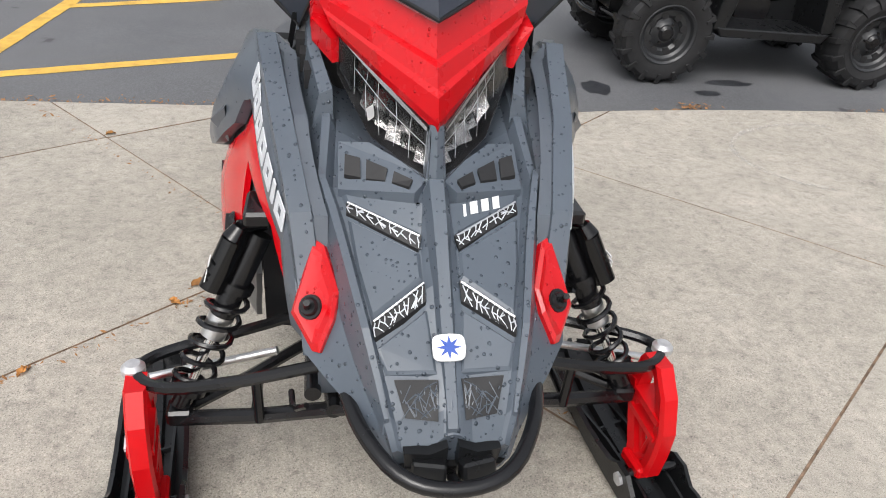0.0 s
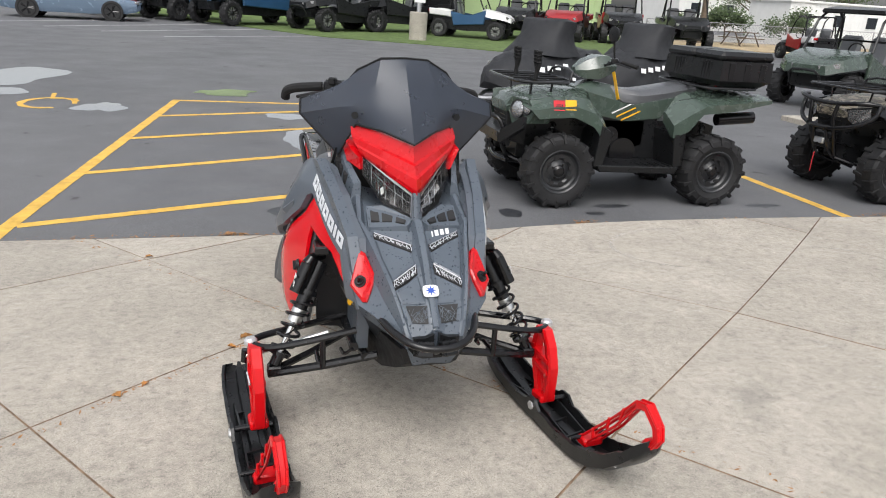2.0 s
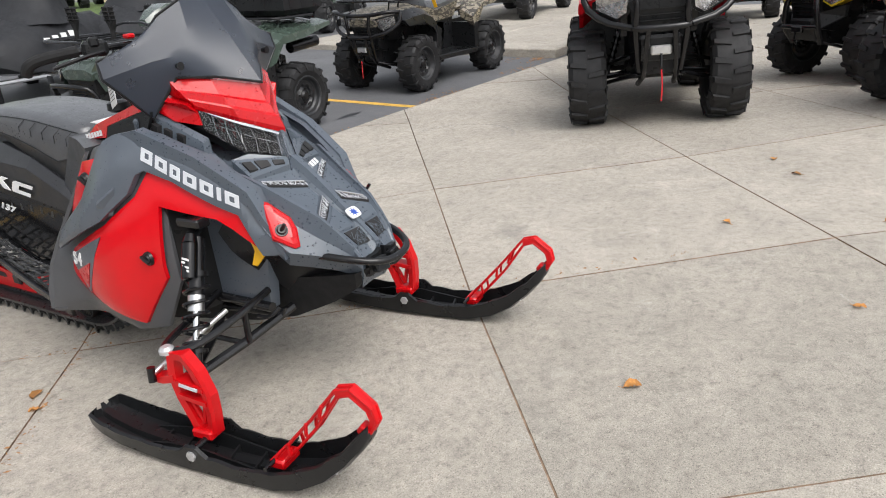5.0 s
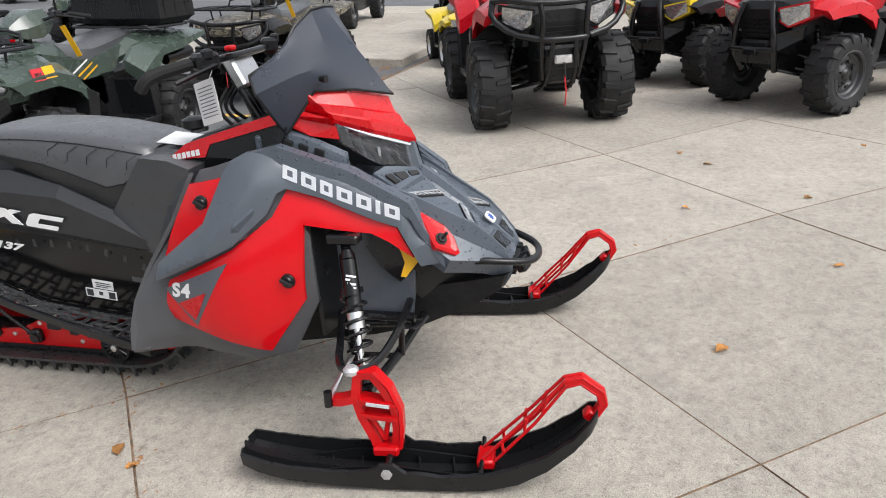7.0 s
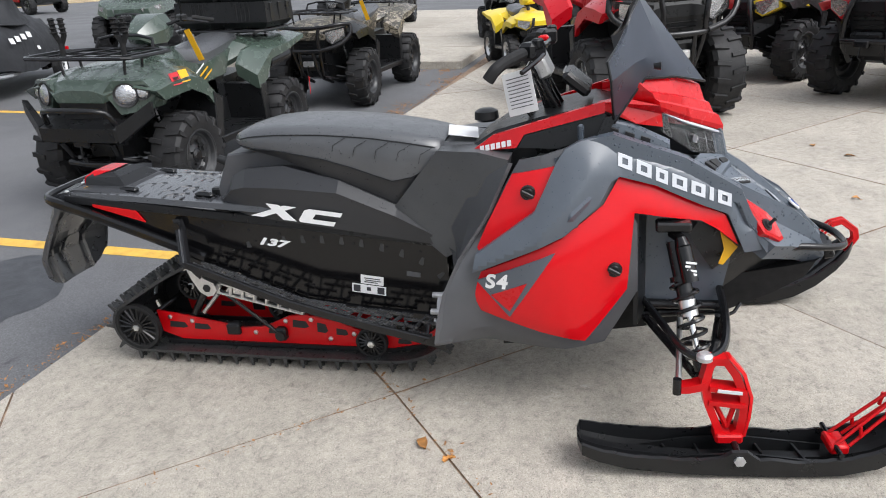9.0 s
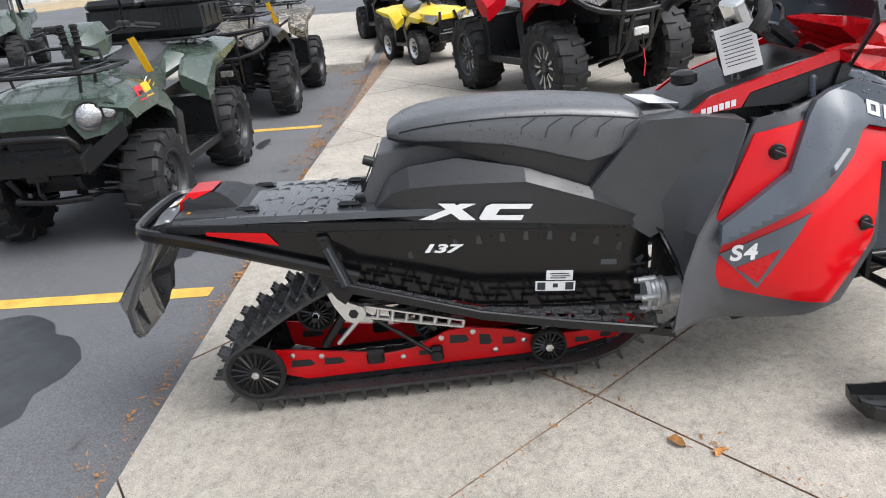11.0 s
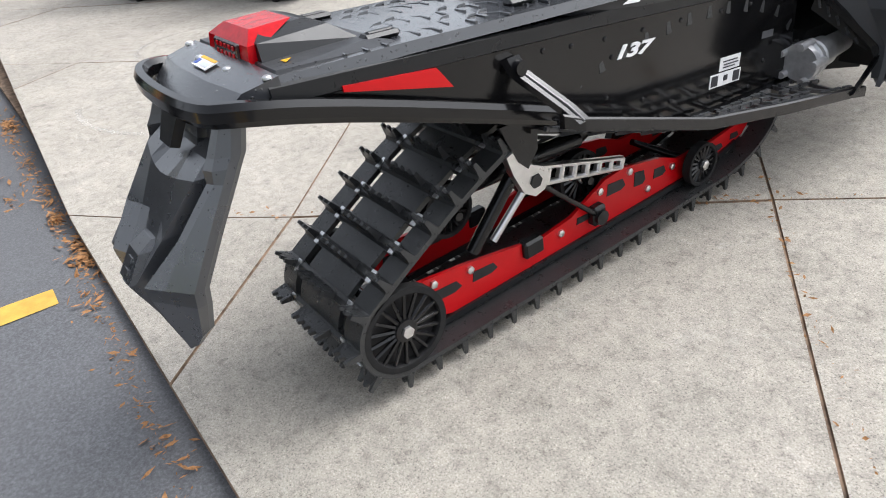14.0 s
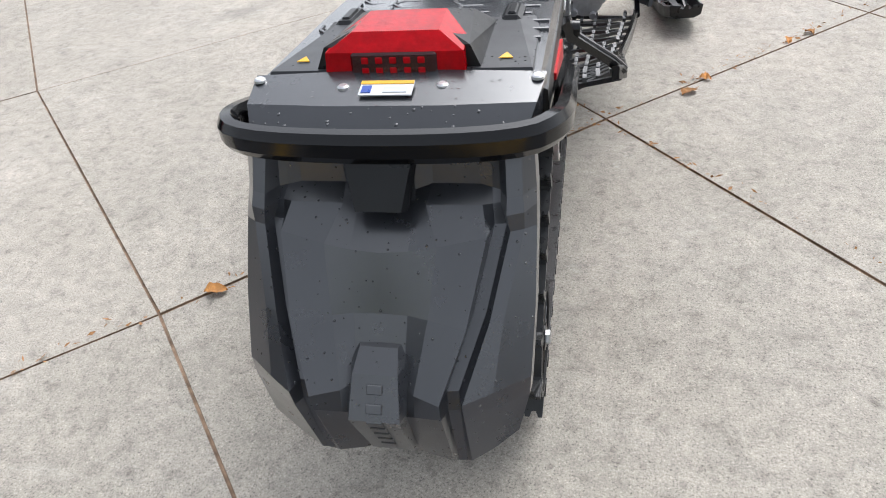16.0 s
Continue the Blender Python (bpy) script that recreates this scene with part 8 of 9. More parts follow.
        sticker = part("sticker", box(bmesh.new(), (xf + 0.05, half + 0.032, zt - 0.085), (0.10, 0.003, 0.085), (20, 0, 0)), STICKER_RED, root, "red registration sticker on the fender")
        lettering("sticker_year", "2024", 0.032, facing((xf + 0.05, half + 0.036, zt - 0.084), (-1, 0, 0), (0, -0.34, 0.94)), INK, sticker)
        part("yellow_sticker", box(bmesh.new(), (xf - 0.055, half + 0.032, zt - 0.08), (0.10, 0.003, 0.085), (20, 0, 0)), YELLOW, root, "yellow sticker on the fender")
        for k in range(3):
            part("side_stripe", box(bmesh.new(), (0.06 - 0.05 * k, 0.209, zt - 0.14 - 0.03 * k), (0.20, 0.003, 0.012), (0, 25, 0)), YELLOW if k else WHITE, root, "thin printed stripe")
    if tag:
        bm = bmesh.new()
        box(bm, (hx - 0.04, 0.30 * tag, 1.02), (0.004, 0.05, 0.24), (14 * tag, 12, 0))
        part("price_tag", bm, YELLOW, root, "yellow paper tag on the handlebar")
    if box_on:
        zr = zt + 0.105
        bm = bmesh.new()
        loft(bm, [[(x, y, z) for x, y in ((xr + f, -w), (xr + f, w), (xr + b, w), (xr + b, -w))] for f, b, w, z in ((-0.02, -0.44, 0.40, zr), (0.03, -0.50, 0.45, zr + 0.05), (0.02, -0.50, 0.44, zr + 0.22))])
        trunk = part("cargo_box", bm, DARK, root, "black plastic cargo box", 20)
        for y in (-0.225, 0.225):
            part("box_lid", box(bmesh.new(), (xr - 0.24, y, zr + 0.255), (0.56, 0.44, 0.09), (0, 0, 0), 0.035), DARK, trunk, "black padded box lid")
        for k in range(3):
            for s in (-1, 1):
                part("box_rib", box(bmesh.new(), (xr - 0.08 - 0.16 * k, s * 0.447, zr + 0.13), (0.06, 0.014, 0.15), (0, 0, 0), 0.004), DARK, trunk)
        for y in (-0.28, -0.24, -0.20, -0.16, 0.16, 0.20, 0.24, 0.28):
            part("box_rib", box(bmesh.new(), (xr + 0.026, y, zr + 0.13), (0.010, 0.018, 0.15), (0, 0, 0), 0.003), DARK, trunk)
        mirror = part("mirror", lathe(bmesh.new(), [(-0.015, 0.03), (-0.008, 0.062), (0.012, 0.066), (0.016, 0.05)], 16, pose(hx + 0.02, 0.27, 1.44, 0, 0, 10)), DARK, root, "round black mirror")
        part("mirror_stem", tube(bmesh.new(), [(hx - 0.03, 0.24, 1.21), (hx + 0.0, 0.26, 1.32), (hx + 0.015, 0.27, 1.40)], 0.008, 6), STEEL_BLACK, mirror)
    if nose == "round":
        for s in (-1, 1):
            bm = bmesh.new()
            rod(bm, (xr - 0.10, s * 0.33, zt - 0.20), (xr - 0.46, s * 0.35, zt - 0.17), 0.055, None, 14)
            part("muffler", bm, STEEL_BLACK, root, "black muffler")
    return root


def stand(x, y, heading, z=None):
    """On the parking lot, facing that heading (degrees from +x)."""
    return pose(x, y, lot_height(x, y) if z is None else z, 0, 0, heading)


def on_apron(x, y, heading):
    return APRON @ pose(x, y, rise(x, y), 0, 0, heading)


quad(stand(2.75, 3.82, 180), "dark green utility quad bike with a black cargo box", GREEN, GREEN, 1.50, 0.94, 0.32, nose="round", bumper=False, box_on=True, tag=1, gear=True)
quad(stand(6.36, 3.75, 180), "camouflage quad bike with a black front bumper on the asphalt", DARK, DARK, 1.70, 0.95, 0.33, nose="podlight", tag=1, mat2=CAMO, pod=DARK, hood=CAMO)
# heading of the red bike turned towards the machine
quad(on_apron(4.92, 0.36, 180 + 21), "red and black quad bike with a tubular bumper on the concrete", BODY_RED, BODY_RED, 1.45, 0.93, 0.335, 0.26, 0.28, "alloy", RIM_BLACK, size=1.13, tag=None, hood=DARK, pod=DARK)
quad(on_apron(5.10, -2.42, 180 - 47), "red and black utility quad bike with clear headlamps on the concrete", BODY_RED, BODY_RED, 1.36, 0.98, 0.325, bumper=False, hood=DARK, pod=DARK)
quad(on_apron(6.60, -1.48, 180 - 40), "black and yellow quad bike on the concrete", DARK, BRIGHT_YELLOW, 1.30, 0.90, 0.31, bumper=False, mat2=BRIGHT_YELLOW)
quad(on_apron(8.30, 1.75, 180 + 25), "small yellow youth quad bike with silver wheels on the concrete", BRIGHT_YELLOW, BRIGHT_YELLOW, 1.25, 0.90, 0.30, 0.22, 0.24, rim_mat=ALU, racks=False, bumper=False, size=0.78)

# ---- kerb, raised walk, grass, road ----
GRASS = material("mown_grass", (0.085, 0.13, 0.035), 0.9, 0, 0.35, 3, 60, 0.01)
DRY = material("dry_verge", (0.36, 0.28, 0.17), 0.95, 0, 0.3, 2, 40, 0.01)
ROAD = material("pale_road", (0.33, 0.32, 0.30), 0.9, 0, 0.12, 0.6, 60, 0.002)
SIDING = material("pale_green_siding", (0.36, 0.46, 0.24), 0.6, 0, 0.06, 1, 60, 0.001)
PLASTER = material("white_plaster", (0.70, 0.70, 0.68), 0.8, 0, 0.06, 1, 80, 0.001)
BARK = material("bark", (0.13, 0.10, 0.075), 0.95, 0, 0.35, 12, 60, 0.01)
LEAF = material("green_foliage", (0.055, 0.085, 0.028), 0.7, 0, 0.4, 2, 30, 0.0)
LEAF_DRY = material("fallen_leaf", (0.42, 0.19, 0.05), 0.8, 0, 0.4, 40, 300, 0.001, rand=0.35)
STRAW = material("leaf_litter", (0.33, 0.165, 0.065), 0.9, 0, 0.5, 60, 300, 0.002)
CLOTH = material("black_cover_cloth", (0.022, 0.023, 0.026), 0.62, 0, 0.15, 5, 400, 0.0006, spec=0.3)
GLASS_DARK = material("dark_window_glass", (0.02, 0.025, 0.03), 0.06, 0, 0.1, 2, 80, 0.0, 0.6)
CAR_BLUE = material("blue_grey_car_paint", (0.15, 0.21, 0.29), 0.25, 0.3, 0.04, 2, 80, 0.0, 0.8)
UTV_BLUE = material("blue_body_plastic", (0.022, 0.075, 0.16), 0.35, 0, 0.06, 3, 80, 0.0, 0.3)
UTV_RED = material("dark_red_body_plastic", (0.30, 0.012, 0.015), 0.35, 0, 0.06, 3, 80, 0.0, 0.3)
UTV_WHITE = material("white_body_plastic", (0.66, 0.66, 0.66), 0.35, 0, 0.06, 3, 80, 0.0, 0.3)
WET = material("standing_water", (0.05, 0.05, 0.055), 0.04, 0, 0.1, 2, 80, 0.0, 1.0, spec=1.0)


def flat(name, poly, z0, mat, label, category, thick=0.05, kind="structure"):
    bm = bmesh.new()
    lo = [(x, y, lot_height(x, y) + z0 - thick) for x, y in poly]
    hi = [(x, y, lot_height(x, y) + z0) for x, y in poly]
    loft(bm, [lo, hi])
    return tagged(new(name, finish(name, bm, mat)), label, category, kind=kind)


flat("grass_strip", [(-40, 60), (-9, 37), (-4.9, 33.5), (-0.1, 26.6), (2.2, 23.6), (5.3, 22.4), (7.5, 20.8), (12, 20.2), (18, 22), (20, 30), (24, 60)], 0.03, GRASS, "mown green grass strip", "grass")
flat("verge", [(18, 29), (60, 24), (140, 40), (140, 50), (24, 37)], 0.03, DRY, "dry brown verge beside the road", "verge")
flat("road", [(20, 37.5), (24, 37.2), (140, 52), (240, 80), (240, 120), (24, 48)], 0.04, ROAD, "pale road beyond the parking lot", "road")


def raised_walk():
    root = thing("raised_walk", "raised pale concrete walk with a kerb", "pavement", kind="structure")
    xs = [8.35, 10.2, 12.0, 14.0, 17.0, 20.0]
    ys = [2.74, 4.6, 6.4, 8.15]
    for x0, x1 in zip(xs, xs[1:]):
        for y0, y1 in zip(ys, ys[1:]):
            q = inset([(x0, y0), (x1, y0), (x1, y1), (x0, y1)], 0.003)
            bm = bmesh.new()
            t = inset(q, 0.012)
            loft(bm, [[(x, y, -0.12) for x, y in q], [(x, y, 0.085) for x, y in q], [(x, y, 0.10) for x, y in t]])
            part("concrete_slab", bm, CONCRETE, root, angle=20)


raised_walk()


# ---- side-by-sides, car, covered watercraft ----
def side_by_side(m, label, body, second, cage=True, roof=True, long=False, rear_view=False, size=1.0):
    """An off-road two-seater facing its own +x."""
    root = thing("side_by_side", label, "utility vehicle", m @ Matrix.Diagonal((size, size, size, 1)), "side-by-sides")
    wb = 2.75 if long else 2.15
    xf, xr, r = wb / 2, -wb / 2, 0.34
    for x in (xf, xr):
        for s in (-1, 1):
            wheel(root, x, s * 0.66, r, 0.26, "alloy", STEEL_BLACK, 16)
    bm = bmesh.new()
    loft(bm, [[(x, -y, z0), (x, y, z0), (x, y, z1), (x, -y, z1)] for x, y, z0, z1 in ((xf + 0.3, 0.35, 0.40, 0.62), (xf - 0.4, 0.55, 0.30, 0.72), (0, 0.62, 0.28, 0.62), (xr + 0.4, 0.60, 0.30, 0.70), (xr - 0.3, 0.50, 0.42, 0.78))])
    part("tub", bm, DARK, root, "black lower tub", 20)
    bm = bmesh.new()
    loft(bm, [[(x, -y, z - h), (x, -y * 0.9, z), (x, y * 0.9, z), (x, y, z - h)] for x, y, z, h in ((xf + 0.50, 0.40, 0.80, 0.16), (xf + 0.30, 0.62, 0.92, 0.20), (xf - 0.20, 0.70, 1.02, 0.24), (xf - 0.55, 0.68, 1.08, 0.24))])
    part("hood", bm, body, root, "", 25)
    for s in (-1, 1):
        bm = bmesh.new()
        prism(bm, [(xf - 0.40, 1.05), (xf - 0.45, 0.55), (xr + 0.55, 0.45), (xr + 0.40, 0.95), (0.05, 0.80)], s * 0.64, s * 0.72, "y", 0.02)
        part("door", bm, second, root)
        bm = bmesh.new()
        prism(bm, [(xr + 0.45, 0.98), (xr + 0.42, 0.74), (xr - 0.40, 0.80), (xr - 0.42, 1.02)], s * 0.50, s * 0.72, "y", 0.03)
        part("rear_fender", bm, body, root)
        bm = bmesh.new()
        loft(bm, [[(xf + 0.52, s * 0.24, 0.80), (xf + 0.36, s * 0.56, 0.86), (xf + 0.36, s * 0.56, 0.78), (xf + 0.50, s * 0.26, 0.72)], [(xf + 0.44, s * 0.24, 0.80), (xf + 0.30, s * 0.54, 0.86), (xf + 0.30, s * 0.54, 0.78), (xf + 0.42, s * 0.26, 0.72)]])
        part("headlamp", bm, LAMP, root, "clear headlamp")
        bm = bmesh.new()
        box(bm, (xr - 0.44, s * 0.55, 0.93), (0.04, 0.16, 0.08), (0, 0, 0), 0.01)
        part("tail_lamp", bm, RED_LENS, root, "red tail lamp")
        bm = bmesh.new()
        tube(bm, [(xf - 0.5, s * 0.66, 1.06), (0.25, s * 0.60, 1.78), (-0.55, s * 0.58, 1.82), (xr + 0.35, s * 0.62, 1.02)], 0.026, 8, False, 1)
        tube(bm, [(-0.55, s * 0.58, 1.80), (-0.45, s * 0.62, 0.80)], 0.024, 8)
        part("cage_side", bm, STEEL_BLACK, root, "black roll cage")
        bm = bmesh.new()
        for x, z in ((-0.45, 0.0),):
            box(bm, (x + 0.20, s * 0.30, 0.68), (0.46, 0.42, 0.14), (0, -6, 0), 0.05)
            box(bm, (x - 0.06, s * 0.30, 1.02), (0.14, 0.42, 0.66), (0, -14, 0), 0.05)
        part("seat", bm, SEAT, root, "black bucket seat")
    bm = bmesh.new()
    for x, z in ((0.25, 1.76), (-0.55, 1.80)):
        rod(bm, (x, -0.6, z), (x, 0.6, z), 0.024)
    rod(bm, (-0.5, -0.6, 1.25), (-0.5, 0.6, 1.25), 0.02)
    part("cage_cross", bm, STEEL_BLACK, root)
    if roof:
        bm = bmesh.new()
        loft(bm, [[(x, -0.60, z), (x, 0.60, z), (x, 0.56, z + 0.06), (x, -0.56, z + 0.06)] for x, z in ((0.32, 1.76), (-0.15, 1.82), (-0.62, 1.82))])
        part("roof", bm, DARK, root, "black roof panel", 20)
    bm = bmesh.new()
    tube(bm, [(xf + 0.40, -0.30, 0.45), (xf + 0.55, -0.28, 0.70), (xf + 0.58, 0, 0.72), (xf + 0.55, 0.28, 0.70), (xf + 0.40, 0.30, 0.45)], 0.024, 8, False, 1)
    box(bm, (xf + 0.44, 0, 0.70), (0.06, 0.44, 0.14), (0, 0, 0), 0.02)
    part("bumper", bm, DARK, root, "black front bumper")
    bm = bmesh.new()
    tube(bm, [(0.42 + 0.16 * math.cos(a) * 0.3, 0.30 + 0.16 * math.sin(a), 1.06 + 0.16 * math.cos(a)) for a in [k * math.tau / 16 for k in range(16)]], 0.014, 6, True)
    part("steering_wheel", bm, RUBBER, root)
    bm = bmesh.new()
    if long:
        loft(bm, [[(xr - 0.45, -0.70, 0.80), (xr + 0.75, -0.70, 0.80), (xr + 0.75, 0.70, 0.80), (xr - 0.45, 0.70, 0.80)], [(xr - 0.50, -0.72, 1.12), (xr + 0.75, -0.72, 1.12), (xr + 0.75, 0.72, 1.12), (xr - 0.50, 0.72, 1.12)]])
    else:
        box(bm, (xr + 0.0, 0, 0.92), (0.75, 0.95, 0.14), (0, 0, 0), 0.03)
    part("cargo_bed", bm, second if long else DARK, root, "cargo bed")
    for x in (xf, xr):
        for s in (-1, 1):
            bm = bmesh.new()
            rod(bm, (x, s * 0.20, 0.85), (x, s * 0.52, 0.40), 0.035)
            part("spring_shock", bm, STEEL_BLACK, root)
    return root


for x, y, h, lab, b, c, ro, lo, sz in (
        (-5.2, 34.0, 225, "dark red side-by-side with a roof on the grass", UTV_RED, UTV_RED, True, False, 1.05),
        (-2.9, 33.0, 225, "blue side-by-side with a roll cage on the grass", UTV_BLUE, UTV_BLUE, True, False, 1.0),
        (-0.4, 31.6, 222, "long blue side-by-side with a roof on the grass", UTV_BLUE, UTV_BLUE, True, True, 1.05),
        (3.0, 30.2, 215, "black side-by-side with a windscreen on the grass", DARK, DARK, True, False, 1.0),
        (5.9, 31.6, 200, "black utility side-by-side with a cargo bed on the grass", DARK, DARK, True, True, 1.0),
        (8.6, 29.8, 330, "white and blue sport side-by-side on the grass", UTV_WHITE, UTV_BLUE, True, False, 0.85),
        (11.4, 31.5, 235, "black sport side-by-side with long suspension on the grass", DARK, DARK, True, False, 0.95),
        (14.0, 32.0, 235, "dark red sport side-by-side on the grass", UTV_RED, DARK, True, False, 0.95),
        (16.6, 31.8, 250, "black and red sport side-by-side on the grass", DARK, UTV_RED, True, False, 1.0),
        (19.3, 30.6, 250, "black side-by-side with a windscreen on the grass", DARK, DARK, True, False, 1.0),
        (22.4, 23.6, 75, "white and red sport side-by-side on the asphalt", UTV_WHITE, UTV_RED, False, False, 1.0),
        (11.5, 10.2, 200, "olive green side-by-side with doors on the asphalt", GREEN, GREEN, True, False, 1.05),
        (14.2, 6.2, 187, "black utility side-by-side with a cargo bed on the walk", DARK, DARK, True, True, 1.05)):
    if y > 28:
        y, sz = y - 2.2, sz * 1.32
    side_by_side(stand(x, y, h, 0.10 if (x > 8.3 and y < 8.1) else None), lab, b, c, True, ro, lo, False, sz)


def sedan(m):
    root = thing("sedan", "blue-grey four-door sedan parked on the asphalt", "car", m)
    sec = [(-2.30, 0.62, 0.45, 0.86), (-2.20, 0.80, 0.32, 0.98), (-1.60, 0.89, 0.24, 1.00), (-0.90, 0.90, 0.22, 0.98), (0.60, 0.90, 0.22, 0.95), (1.10, 0.90, 0.24, 0.92), (1.80, 0.86, 0.26, 0.80), (2.20, 0.76, 0.34, 0.70), (2.32, 0.60, 0.42, 0.62)]
    bm = bmesh.new()
    loft(bm, [[(x, -w * 0.92, lo), (x, -w, lo + 0.20), (x, -w * 0.97, hi - 0.12), (x, -w * 0.80, hi), (x, w * 0.80, hi), (x, w * 0.97, hi - 0.12), (x, w, lo + 0.20), (x, w * 0.92, lo)] for x, w, lo, hi in sec])
    part("body", bm, CAR_BLUE, root, "", 30)
    bm = bmesh.new()
    loft(bm, [[(x, -w, 0.92), (x, -w * 0.80, hi), (x, w * 0.80, hi), (x, w, 0.92)] for x, w, hi in ((-1.85, 0.74, 0.99), (-1.10, 0.80, 1.36), (-0.30, 0.80, 1.43), (0.30, 0.80, 1.40), (1.20, 0.78, 0.95))])
    part("glasshouse", bm, GLASS_DARK, root, "dark windows", 25)
    bm = bmesh.new()
    loft(bm, [[(x, -w, z - 0.03), (x, -w, z), (x, w, z), (x, w, z - 0.03)] for x, w, z in ((-1.35, 0.60, 1.27), (-1.0, 0.64, 1.405), (-0.30, 0.66, 1.455), (0.30, 0.65, 1.425), (0.55, 0.63, 1.31))])
    part("roof", bm, CAR_BLUE, root, "", 25)
    for s in (-1, 1):
        for xa, za, xb, zb in ((0.35, 1.40, 1.15, 0.94), (-1.15, 1.36, -1.85, 0.98), (-0.32, 1.42, -0.28, 0.94)):
            bm = bmesh.new()
            tube(bm, [(xa, s * 0.66, za), (xb, s * 0.79, zb)], 0.03, 6)
            part("pillar", bm, CAR_BLUE if xa != -0.32 else DARK, root)
        for k in (0.28, -0.72):
            bm = bmesh.new()
            box(bm, (k, s * 0.895, 0.80), (0.16, 0.03, 0.03), (0, 0, 0), 0.008)
            part("door_handle", bm, CAR_BLUE, root)
        bm = bmesh.new()
        box(bm, (0.95, s * 0.97, 0.98), (0.14, 0.16, 0.11), (0, 0, 0), 0.03)
        part("mirror", bm, CAR_BLUE, root)
        bm = bmesh.new()
        box(bm, (-2.16, s * 0.66, 0.83), (0.14, 0.32, 0.11), (0, 0, -s * 20), 0.02)
        part("tail_lamp", bm, RED_LENS, root, "red tail lamp")
        bm = bmesh.new()
        box(bm, (2.16, s * 0.58, 0.66), (0.16, 0.30, 0.10), (0, 0, -s * 24), 0.02)
        part("headlamp", bm, LAMP, root, "clear headlamp")
        for x in (-1.36, 1.37):
            bm = bmesh.new()
            lathe(bm, [(-0.02, 0.37), (0.02, 0.37)], 28, pose(x, s * 0.885, 0.33, 0, 0, 90))
            part("wheel_arch", bm, GRILLE, root)
            w = new("wheel")
            w.parent = root
            bm = bmesh.new()
            lathe(bm, [(-0.10, 0.22), (-0.11, 0.30), (-0.08, 0.325), (0.08, 0.325), (0.11, 0.30), (0.10, 0.22)], 28, pose(x, s * 0.80, 0.325, 0, 0, 90))
            part("tyre", bm, RUBBER, w)
            bm = bmesh.new()
            for k in range(5):
                a = k * math.tau / 5
                for d in (-0.12, 0.12):
                    tube(bm, [(x, s * 0.895, 0.325), (x + 0.215 * math.cos(a + d), s * 0.90, 0.325 + 0.215 * math.sin(a + d))], 0.018, 5)
            part("rim", bm, STEEL_BLACK, w)
    bm = bmesh.new()
    box(bm, (-2.26, 0, 0.66), (0.03, 0.34, 0.12), (0, 8, 0), 0.005)
    part("number_plate", bm, WHITE, root, "plain white number plate")
    return root


sedan(stand(-6.75, 27.6, 4))


